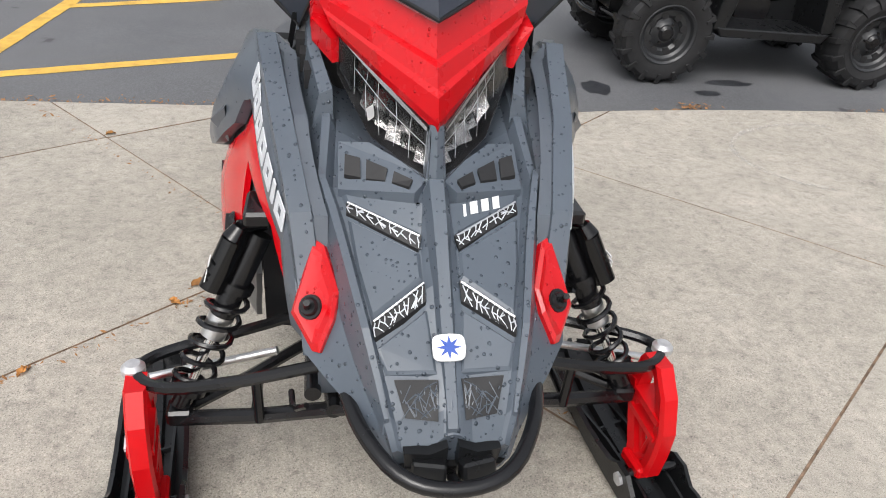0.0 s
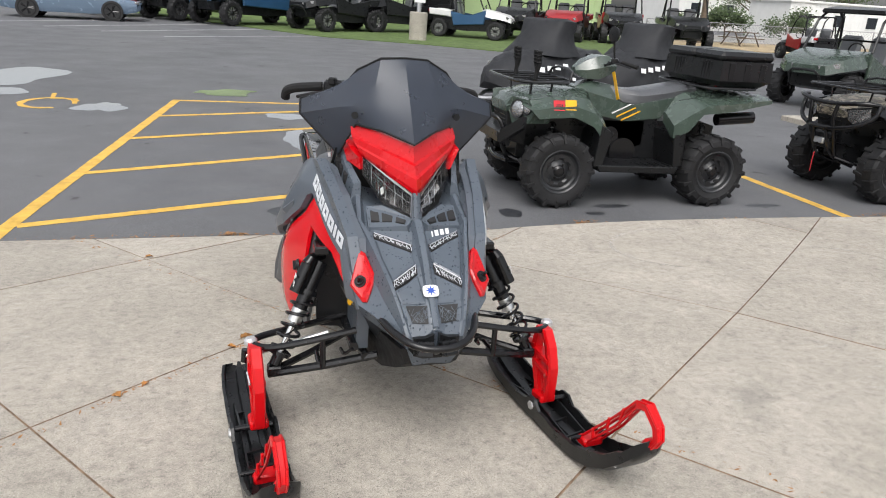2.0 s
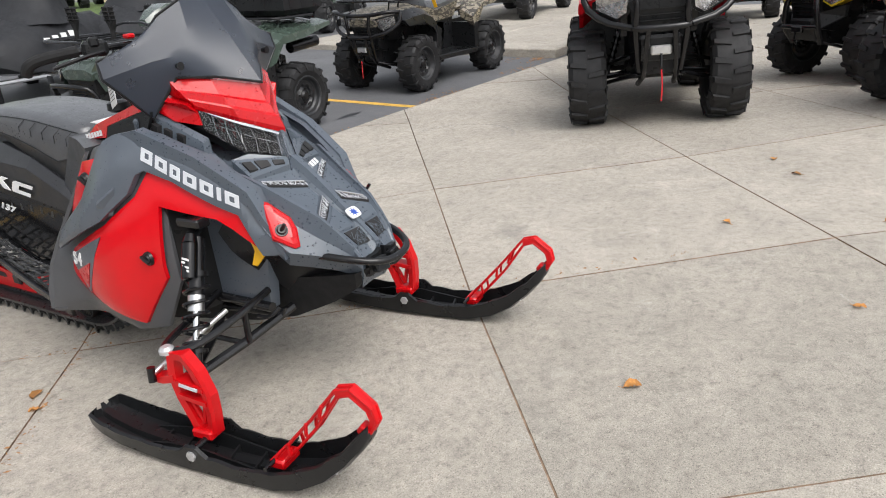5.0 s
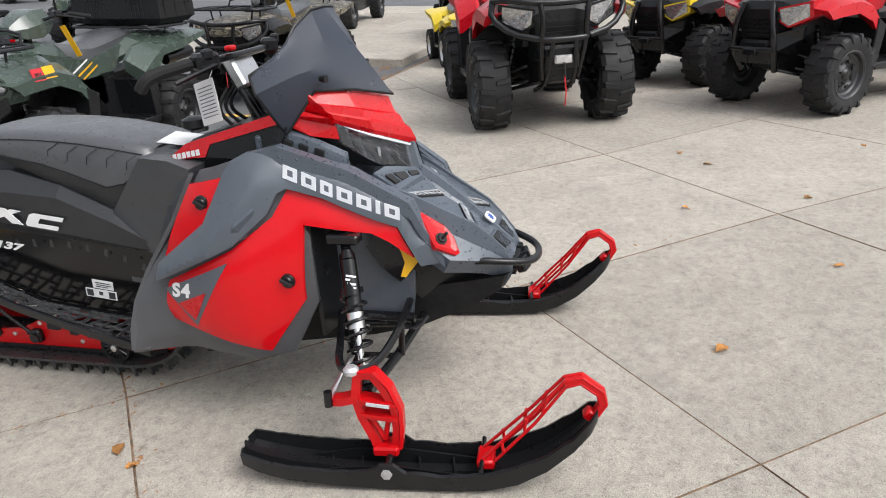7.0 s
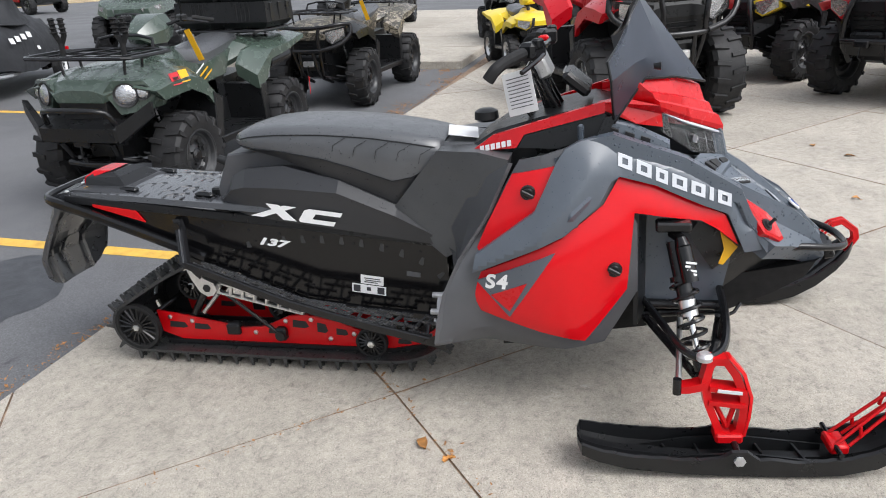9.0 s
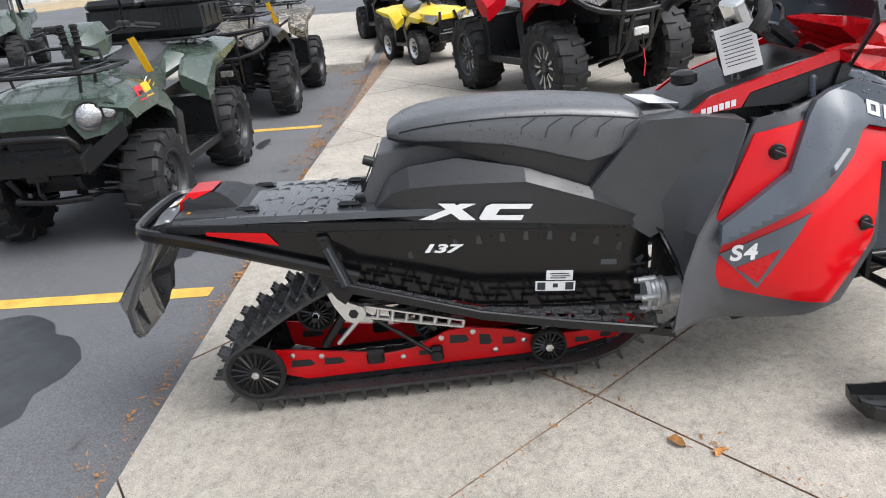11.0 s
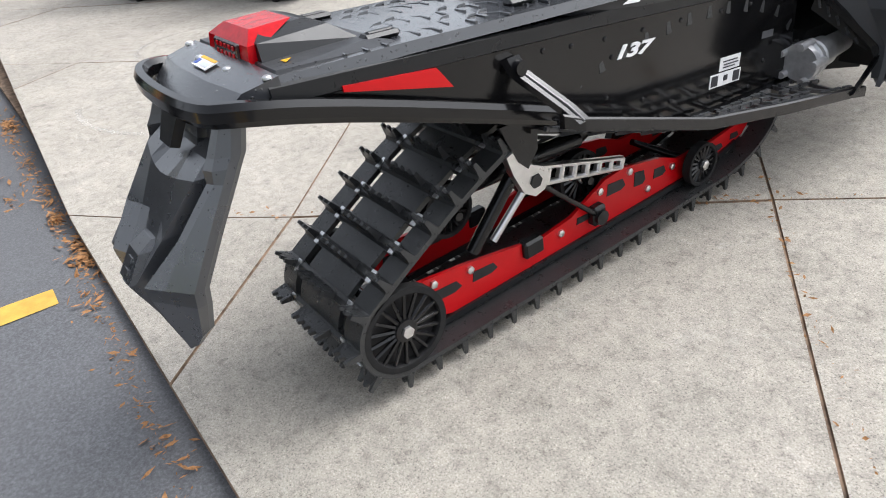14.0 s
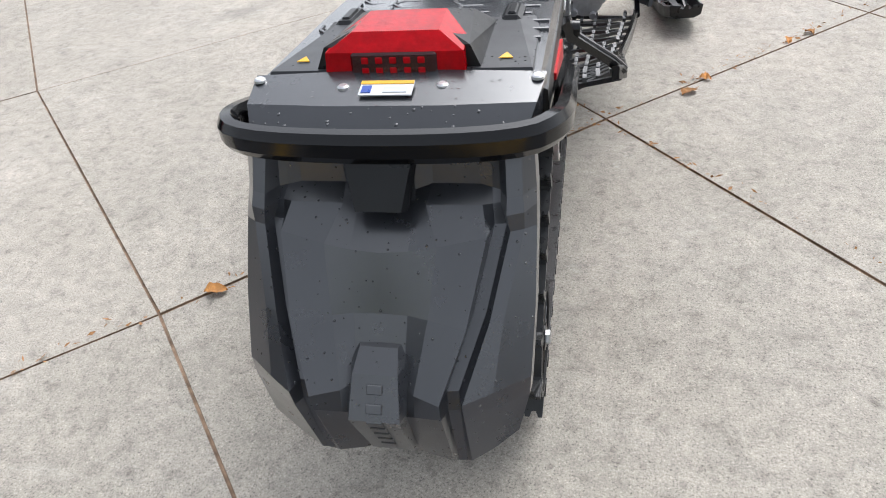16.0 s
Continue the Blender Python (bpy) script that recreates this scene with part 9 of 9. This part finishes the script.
def watercraft(m, label):
    """A personal watercraft under a cover, on a trailer; bow towards +x."""
    root = thing("covered_watercraft", label, "watercraft", m, "covered watercraft")
    bm = bmesh.new()
    stations = [(1.66, 0.08, 0.50, 0.60), (1.50, 0.30, 0.40, 0.76), (1.15, 0.50, 0.34, 0.90), (0.80, 0.57, 0.30, 0.99), (0.50, 0.60, 0.30, 1.06), (0.10, 0.60, 0.30, 1.06), (-0.15, 0.60, 0.30, 0.93), (-0.45, 0.60, 0.30, 0.98), (-0.95, 0.58, 0.30, 0.96), (-1.25, 0.54, 0.30, 0.84), (-1.45, 0.48, 0.34, 0.70), (-1.55, 0.40, 0.38, 0.60)]
    rnd = random.Random(label)
    rings = []
    for (xa, wa, la, ta), (xb, wb, lb, tb) in zip(stations, stations[1:]):
        for i in range(4):
            k = i / 4
            x, w, lo, hi = (p + k * (q - p) for p, q in ((xa, xb), (wa, wb), (la, lb), (ta, tb)))
            row = []
            for j in range(17):
                a = math.pi * j / 16
                c, sn = math.cos(a), math.sin(a)
                y = w * math.copysign(abs(c) ** 0.7, c)
                z = lo + (hi - lo) * (sn ** 0.85) + 0.022 * math.sin(7 * x + 3 * j) * sn + 0.012 * math.sin(17 * x - 4 * j) + rnd.uniform(-0.006, 0.006)
                row.append((x, y * (1 + 0.03 * math.sin(14 * x + j)), z))
            rings.append(row)
    loft(bm, rings)
    cover = part("cover", bm, CLOTH, root, "black fitted cloth cover with folds", 60)
    bm, rings = bmesh.new(), []
    for i, (z, w, x0, x1) in enumerate(((0.90, 0.52, -0.20, 0.95), (1.04, 0.44, -0.06, 0.76), (1.20, 0.39, 0.0, 0.62), (1.32, 0.42, -0.02, 0.56), (1.39, 0.42, 0.0, 0.52), (1.42, 0.36, 0.05, 0.45))):
        ring = []
        for k in range(20):
            a = k * math.tau / 20
            c, sn = math.cos(a), math.sin(a)
            ring.append(((x0 + x1) / 2 + (x1 - x0) / 2 * math.copysign(abs(c) ** 0.6, c) * (1 + 0.05 * math.sin(5 * a + i)), w * math.copysign(abs(sn) ** 0.6, sn) * (1 + 0.04 * math.sin(7 * a + 2 * i)), z + 0.015 * math.sin(3 * a + i)))
        rings.append(ring)
    part("console_cover", loft(bm, rings), CLOTH, cover, "cloth over the handlebars", 50)
    bm = bmesh.new()
    loft(bm, [[(x, -w, z), (x, w, z), (x, w * 0.5, z - 0.16), (x, -w * 0.5, z - 0.16)] for x, w, z in ((1.5, 0.12, 0.56), (1.0, 0.46, 0.46), (0, 0.52, 0.42), (-1.4, 0.46, 0.42))])
    part("hull", bm, GLOSS_BLACK, root, "dark hull", 25)
    for s in (-1, 1):
        for k, (w, z) in enumerate(((0.55, 0.72), (0.36, 0.52))):
            for j in range(4):
                o = part("logo_bar", box(bmesh.new(), (0, 0, 0), (w / 5, 0.075 - 0.02 * k, 0.004), (0, 0, 0), 0.001), WHITE, root, "white printed shapes on the cover")
                o.matrix_basis = facing((1.05 - 0.16 * j - 0.25 * k, s * (0.505 + 0.028 * j + 0.02 * k), z + 0.015 * j), (-s, 0.20, 0.08 * -s), (0, -s * 0.35, 1))
        bm = bmesh.new()
        tube(bm, [(1.9, 0, 0.30), (1.2, s * 0.42, 0.30), (-1.5, s * 0.46, 0.30)], 0.03, 6)
        part("trailer_frame", bm, ALU, root, "galvanised trailer frame")
        wheel(root, -0.35, s * 0.66, 0.24, 0.14, "steel", UTV_WHITE, 12)
        bm = bmesh.new()
        box(bm, (-1.55, s * 0.46, 0.36), (0.05, 0.16, 0.09), (0, 0, 0), 0.01)
        part("trailer_lamp", bm, RED_LENS, root, "red trailer lamp")
    bm = bmesh.new()
    rod(bm, (-0.35, -0.62, 0.24), (-0.35, 0.62, 0.24), 0.03)
    rod(bm, (1.55, 0, 0.30), (1.55, 0, 0.0), 0.03)
    for s in (-1, 1):
        box(bm, (-0.35, s * 0.5, 0.28), (0.5, 0.08, 0.14))
    part("trailer_axle", bm, STEEL_BLACK, root)
    return root


watercraft(stand(4.25, 8.7, 212), "personal watercraft under a black cover on a trailer")
watercraft(stand(6.25, 9.1, 208), "second personal watercraft under a black cloth cover on its trailer")

# dark quad bikes further along
for x, y, h, lab, b, c in ((11.3, 2.3, 200, "black quad bike with a red winch strap on the concrete", DARK, DARK), (13.3, 1.0, 190, "dark quad bike with black racks on the concrete", DARK, DARK), (8.6, -3.6, 150, "red quad bike with black racks on the concrete", BODY_RED, BODY_RED), (10.4, -2.2, 165, "black quad bike on the concrete behind the others", DARK, GREEN), (6.9, -4.4, 145, "red and black quad bike with racks on the concrete", BODY_RED, DARK)):
    quad(on_apron(x, y, h), lab, b, c, 1.32, 0.92, 0.315, bumper=False)


# ---- poles, trees, building, fence ----
def lamp_post():
    root = thing("lamp_post", "weathered concrete lamp post base with a steel pole", "lamp post", stand(5.55, 24.4, 0))
    bm = bmesh.new()
    lathe(bm, [(-0.1, 0.33), (0.98, 0.33), (1.02, 0.30)], 24, pose(0, 0, 0, 0, -90, 0))
    part("base", bm, CONCRETE, root, "weathered concrete base")
    bm = bmesh.new()
    rod(bm, (0, 0, 1.0), (0, 0, 7.0), 0.09, 0.07)
    part("pole", bm, ALU, root, "grey steel pole")
    bm = bmesh.new()
    box(bm, (0, -0.11, 1.62), (0.42, 0.012, 0.55), (0, 0, 0), 0.004)
    sign = part("sign", bm, WHITE, root, "white and red notice")
    for k in range(3):
        bm = bmesh.new()
        box(bm, (0, -0.119, 1.76 - 0.13 * k), (0.32, 0.006, 0.06))
        part("sign_bar", bm, RED_SATIN, sign)


lamp_post()


def tree(x, y, h, r, spread, label, low=False):
    root = thing("tree" if not low else "bush", label, "tree" if not low else "bush", stand(x, y, 0))
    rnd = random.Random(int(x * 10 + y))
    bm = bmesh.new()
    tube(bm, [(0, 0, -0.1), (0.03, 0.02, h * 0.3), (-0.04, 0.05, h * 0.6), (0.05, 0, h)], r, 8, False, 1)
    tips = []
    for k in range(7):
        a, z = rnd.uniform(0, math.tau), h * rnd.uniform(0.45, 0.95)
        e = Vector((math.cos(a) * spread * rnd.uniform(0.5, 0.9), math.sin(a) * spread * rnd.uniform(0.5, 0.9), z + spread * rnd.uniform(0.2, 0.7)))
        tube(bm, [(0, 0, z), e * 0.5 + Vector((0, 0, z * 0.5)), e], r * 0.35, 6)
        tips.append(e)
    part("trunk", bm, BARK, root, "brown trunk with limbs", 60)
    bm = bmesh.new()
    for i in range(3600 if not low else 2400):
        t = rnd.choice(tips)
        p = t + Vector((rnd.gauss(0, spread * 0.28), rnd.gauss(0, spread * 0.28), rnd.gauss(0, spread * 0.22)))
        d = Vector((rnd.uniform(-1, 1), rnd.uniform(-1, 1), rnd.uniform(-1, 1))).normalized() * rnd.uniform(0.07, 0.15)
        e = d.orthogonal() * rnd.uniform(0.5, 0.9)
        vs = [bm.verts.new(q) for q in (p - d, p + e * 0.6, p + d, p - e * 0.6)]
        bm.faces.new(vs)
    crown = part("crown", bm, LEAF, root, "loose green crown")
    crown["kind"] = "stuff"


tree(24.3, 34.2, 5.5, 0.16, 2.2, "slim tree with green leaves on the dry verge")
tree(10.5, 37.5, 5.0, 0.2, 2.4, "tree with green leaves behind the parked vehicles")
tree(33.0, 44.0, 1.2, 0.06, 1.3, "rounded green bush beyond the road", True)
tree(37.5, 43.0, 1.0, 0.06, 1.4, "green bush beyond the road", True)
tree(29.5, 45.0, 0.8, 0.05, 0.9, "small dark green bush beyond the road", True)
tree(60.0, 62.0, 5.0, 0.2, 3.2, "broad tree beyond the road")
tree(52.0, 66.0, 4.0, 0.2, 2.8, "tree with green leaves beyond the road")


def building(name, label, x0, x1, y0, y1, h, mat, windows, rot=0):
    root = thing(name, label, "building", pose((x0 + x1) / 2, (y0 + y1) / 2, 0.2, 0, 0, rot))
    w, d = (x1 - x0), (y1 - y0)
    bm = bmesh.new()
    box(bm, (0, 0, h / 2), (w, d, h))
    wall = part("wall", bm, mat, root)
    n = int(w / 0.45)
    for k in range(min(n, 120)):
        bm = bmesh.new()
        box(bm, (-w / 2 + (k + 0.5) * w / n, -d / 2 - 0.015, h / 2), (0.07, 0.03, h), (0, 0, 0))
        part("siding_rib", bm, mat, wall)
    bm = bmesh.new()
    box(bm, (0, 0, h + 0.1), (w + 0.4, d + 0.4, 0.2), (0, 0, 0), 0.03)
    part("roof", bm, PLASTER, root, "pale flat roof")
    for k in range(windows):
        x = -w / 2 + (k + 0.5) * w / windows
        bm = bmesh.new()
        box(bm, (x, -d / 2 - 0.03, h * 0.55), (1.3, 0.06, 1.1))
        win = part("window", bm, GLASS_DARK, root, "dark window")
        bm = bmesh.new()
        tube(bm, [(x - 0.66, -d / 2 - 0.05, h * 0.55 - 0.56), (x + 0.66, -d / 2 - 0.05, h * 0.55 - 0.56), (x + 0.66, -d / 2 - 0.05, h * 0.55 + 0.56), (x - 0.66, -d / 2 - 0.05, h * 0.55 + 0.56)], 0.04, 4, True)
        part("window_frame", bm, PLASTER, win)


building("shed", "pale green metal-sided shed behind the vehicles", -10, 22, 41, 52, 5.0, SIDING, 0)
building("trailer_office", "white site building beyond the grass", 50, 62, 58, 64, 3.4, PLASTER, 3)
building("house", "pale building beyond the road", 48, 66, 74, 84, 4.5, PLASTER, 4)
building("far_house", "white low building beyond the road", 84, 104, 74, 86, 4.2, PLASTER, 4)


def fence():
    root = thing("fence", "grey chain-link fence along the verge", "fence")
    wire = material("fence_wire", (0.35, 0.35, 0.36), 0.5, 0.6)
    a, b = Vector((21, 34.6, 0.2)), Vector((70, 33.0, 0.2))
    for k in range(17):
        p = a.lerp(b, k / 16)
        part("post", rod(bmesh.new(), p, p + Vector((0, 0, 1.2)), 0.03, None, 8), wire, root)
    part("top_rail", rod(bmesh.new(), a + Vector((0, 0, 1.18)), b + Vector((0, 0, 1.18)), 0.022, None, 8), wire, root)
    bm = bmesh.new()
    n = 240
    for k in range(n):
        for d in (-1, 1):
            p = a.lerp(b, k / n)
            q = a.lerp(b, min(max((k + d * 5) / n, 0), 1))
            tube(bm, [p + Vector((0, 0, 0.05)), q + Vector((0, 0, 1.15))], 0.006, 3)
    mesh_part = part("wire_mesh", bm, wire, root, "chain-link mesh")
    mesh_part["kind"] = "stuff"


fence()


def picnic_bench():
    root = thing("picnic_bench", "dark wooden picnic bench on the verge", "bench", stand(26.5, 33.5, 8))
    for y, z, w in ((-0.7, 0.45, 0.28), (0, 0.75, 0.72), (0.7, 0.45, 0.28)):
        part("plank", box(bmesh.new(), (0, y, z), (1.9, w, 0.05), (0, 0, 0), 0.01), BARK, root)
    for x in (-0.7, 0.7):
        part("leg", tube(bmesh.new(), [(x, -0.75, 0), (x, -0.2, 0.75), (x, 0.2, 0.75), (x, 0.75, 0)], 0.04, 6), BARK, root)


picnic_bench()

# ---- painted symbol, water, chalk, leaves ----
def ground_ribbon(name, pts, w, mat, label, category, base=None, z=0.004):
    """A thin painted or chalked line along points on the lot, or on the apron."""
    bm = bmesh.new()
    rnd = random.Random(len(pts))
    lo, hi = [], []
    for i, p in enumerate(pts):
        a, b = Vector((*pts[max(i - 1, 0)], 0)), Vector((*pts[min(i + 1, len(pts) - 1)], 0))
        d = (b - a).normalized()
        s = Vector((-d.y, d.x, 0)) * w / 2 * rnd.uniform(0.6, 1.2)
        for l, k in ((lo, -1), (hi, 1)):
            q = Vector((*p, 0)) + s * k
            l.append(bm.verts.new((q.x, q.y, (rise(q.x, q.y) if base else lot_height(q.x, q.y)) + z)))
    for i in range(len(pts) - 1):
        bm.faces.new((lo[i], lo[i + 1], hi[i + 1], hi[i]))
    return tagged(placed(new(name, finish(name, bm, mat)), base), label, category, kind="structure")


ground_ribbon("accessible_symbol", [(-3.10 + 0.32 * math.cos(a), 8.25 + 0.42 * math.sin(a)) for a in [radians(20 + 12 * k) for k in range(24)]], 0.09, YELLOW_PAINT, "worn yellow accessible-parking symbol", "road marking")
ground_ribbon("accessible_symbol", [(-3.22, 9.1), (-3.14, 8.6), (-2.86, 8.62), (-2.78, 8.2)], 0.09, YELLOW_PAINT, "worn yellow accessible-parking symbol", "road marking")
CHALK = material("chalk_on_concrete", (0.60, 0.57, 0.52), 0.95, 0, 0.25, 20, 200, 0.0)
chalk_nodes = CHALK.node_tree
chalk_nodes.links.new(ramp(chalk_nodes, noise_tex(chalk_nodes, 60.0, 6.0, 0.75), [(0.42, 0.0), (0.62, 0.85)]), chalk_nodes.nodes["Principled BSDF"].inputs["Alpha"])
ground_ribbon("chalk_arc", [(2.42 + 0.55 * math.cos(a), 1.95 + 0.42 * math.sin(a)) for a in [radians(70 + 9 * k) for k in range(20)]], 0.030, CHALK, "faint chalk arc on the concrete", "chalk mark", APRON, 0.0035)
ground_ribbon("chalk_arc", [(3.35 + 0.42 * math.cos(a), 1.42 + 0.42 * math.sin(a)) for a in [radians(-80 + 9 * k) for k in range(20)]], 0.030, CHALK, "faint chalk arc on the concrete", "chalk mark", APRON, 0.0035)


def puddle(x, y, rx, ry, seed, label="shallow puddle on the asphalt"):
    rnd = random.Random(seed)
    bm = bmesh.new()
    pts = []
    ph = [rnd.uniform(0, 6.3) for _ in range(4)]
    for k in range(40):
        a = k * math.tau / 40
        f = 1 + 0.22 * math.sin(2 * a + ph[0]) + 0.16 * math.sin(3 * a + ph[1]) + 0.1 * math.sin(7 * a + ph[2])
        px, py = x + rx * f * math.cos(a), y + ry * f * math.sin(a)
        pts.append(bm.verts.new((px, py, lot_height(px, py) + 0.003)))
    bm.faces.new(pts)
    tagged(new("puddle", finish("puddle", bm, WET)), label, "puddle", "puddles", "structure")


for args in ((-4.6, 10.6, 0.9, 1.5, 1), (-4.3, 8.9, 0.65, 0.55, 2), (-2.42, 8.0, 0.26, 0.40, 3), (0.05, 7.55, 0.34, 0.26, 4), (0.0, 6.0, 0.16, 0.55, 5), (-0.9, 9.6, 0.5, 0.3, 6)):
    puddle(*args)
# damp dark patches left on the asphalt
DAMP = material("damp_asphalt", (0.035, 0.037, 0.042), 0.42, 0, 0.3, 6, 90, 0.002)
for k, (x, y, rx, ry) in enumerate(((0.25, 3.65, 0.55, 0.45), (1.55, 3.15, 0.10, 0.12), (2.55, 3.30, 0.16, 0.06), (2.3, 3.1, 0.09, 0.05), (4.1, 3.25, 0.2, 0.05), (-0.3, 3.3, 0.12, 0.1))):
    rnd = random.Random(k)
    bm = bmesh.new()
    pts = []
    for j in range(28):
        a = j * math.tau / 28
        f = rnd.uniform(0.86, 1.14)
        px, py = x + rx * f * math.cos(a), y + ry * f * math.sin(a)
        pts.append(bm.verts.new((px, py, lot_height(px, py) + 0.0025)))
    bm.faces.new(pts)
    tagged(new("damp_patch", finish("damp_patch", bm, DAMP)), "dark damp patch on the asphalt", "stain", "damp patches", "structure")


def leaf_mesh(seed):
    rnd = random.Random(seed)
    bm = bmesh.new()
    n = 9
    left, right, mid = [], [], []
    ln, wd = rnd.uniform(0.045, 0.075), rnd.uniform(0.014, 0.024)
    for i in range(n + 1):
        u = i / n
        w = wd * math.sin(math.pi * u) ** 0.8 * rnd.uniform(0.6, 1.3) + 0.0005
        z = 0.004 + 0.012 * math.sin(math.pi * u) * rnd.uniform(0.4, 1.2)
        c = ln * (u - 0.5)
        b = 0.010 * math.sin(3 * u + seed)
        mid.append(bm.verts.new((c, b, z * 0.6)))
        left.append(bm.verts.new((c, b + w, z + 0.006)))
        right.append(bm.verts.new((c, b - w, z + 0.003)))
    for i in range(n):
        bm.faces.new((mid[i], mid[i + 1], left[i + 1], left[i]))
        bm.faces.new((right[i], right[i + 1], mid[i + 1], mid[i]))
    tube(bm, [(-ln / 2, 0, 0.003), (-ln * 0.8, 0.004, 0.006)], 0.0012, 4)
    return finish("fallen_leaf", bm, LEAF_DRY, 60)


LEAVES = [leaf_mesh(k) for k in range(5)]
rnd = random.Random(77)
SPOTS = [(-1.62, -0.62), (-0.62, 0.82), (-0.56, 0.92), (-1.02, 0.45), (-0.94, 0.52), (0.30, -0.98), (-1.13, 2.20), (2.75, -1.15), (1.85, -0.95), (1.10, -1.55), (3.05, -1.0), (2.05, -1.62), (0.66, 1.98), (2.6, -2.5), (3.2, -2.2)]
for k, (x, y) in enumerate(SPOTS):
    o = new("fallen_leaf", LEAVES[k % 5])
    o.matrix_basis = APRON @ pose(x, y, 0.001, rnd.uniform(-8, 8), rnd.uniform(-8, 8), rnd.uniform(0, 360)) @ Matrix.Diagonal((0.8, 0.8, 0.8, 1))
    tagged(o, "dry brown leaf lying on the concrete", "leaf", "fallen leaves")
# litter gathered along the asphalt edge, at the kerb and in the joints
bm = bmesh.new()


def litter(x, y, z, n, sx, sy, m=Matrix(), size=1.0):
    for _ in range(n):
        p = m @ Vector((x + rnd.gauss(0, sx), y + rnd.gauss(0, sy), z + rnd.uniform(0.001, 0.012)))
        d = Vector((rnd.uniform(-1, 1), rnd.uniform(-1, 1), rnd.uniform(-0.3, 0.3))).normalized() * rnd.uniform(0.006, 0.028) * size
        e = Vector((-d.y, d.x, rnd.uniform(-0.01, 0.01))) * rnd.uniform(0.15, 0.4)
        bm.faces.new([bm.verts.new(q) for q in (p - d, p + e, p + d, p - e)])


def edge_y(x):
    """Where the concrete ends towards the asphalt."""
    for (x0, y0), (x1, y1) in zip(OUTLINE[2:], OUTLINE[3:]):
        if x1 <= x <= x0:
            return y0 + (y1 - y0) * (x - x0) / (x1 - x0)
    return 2.7


for k in range(150):
    x = -2.5 + 10.5 * k / 150
    litter(x, edge_y(x) + 0.018 + rnd.gauss(0, 0.012), -0.026, rnd.choice((6, 10, 14)), 0.04, 0.014, size=0.4)
    litter(x, edge_y(x) + 0.03 + rnd.gauss(0, 0.02), -0.026, rnd.choice((3, 6, 11)) if 0.9 < x < 3.0 else rnd.choice((1, 3, 6)), 0.04, 0.03, size=0.85)
for x, y, n, s in ((3.91, 2.73, 150, 0.10), (3.02, 2.65, 90, 0.06), (2.08, 2.85, 50, 0.06), (7.36, 2.63, 200, 0.20), (4.54, 2.62, 50, 0.10), (1.17, 2.65, 120, 0.06), (1.56, 2.67, 60, 0.05), (8.2, 2.95, 160, 0.16), (8.1, 3.3, 60, 0.15), (5.4, 2.82, 110, 0.22), (5.0, 2.8, 80, 0.16), (3.4, 2.79, 60, 0.15), (4.2, 2.79, 40, 0.15), (-0.65, 2.76, 60, 0.05), (1.95, 2.78, 30, 0.1), (7.2, 2.85, 60, 0.25)):
    litter(x, y, -0.026, n, s, s * 0.35)
tagged(new("leaf_litter", finish("leaf_litter", bm, STRAW)), "brown leaf litter along the kerb and asphalt edge", "leaf litter", kind="stuff")
bm = bmesh.new()
for k in range(420):
    t = rnd.uniform(-2.2, 2.6)
    if k % 3:
        x, y = -0.285 + 0.742 * t, 1.09 + 0.670 * t
    else:
        x, y = -0.285 + 0.657 * t, 1.09 - 0.754 * t
    if y < 2.65:
        litter(x, y, -0.004, rnd.choice((1, 1, 2, 3)), 0.02, 0.006, APRON, 0.5)
tagged(new("joint_litter", finish("joint_litter", bm, STRAW)), "brown grass seed and leaf crumbs in the joints", "leaf litter", kind="stuff")
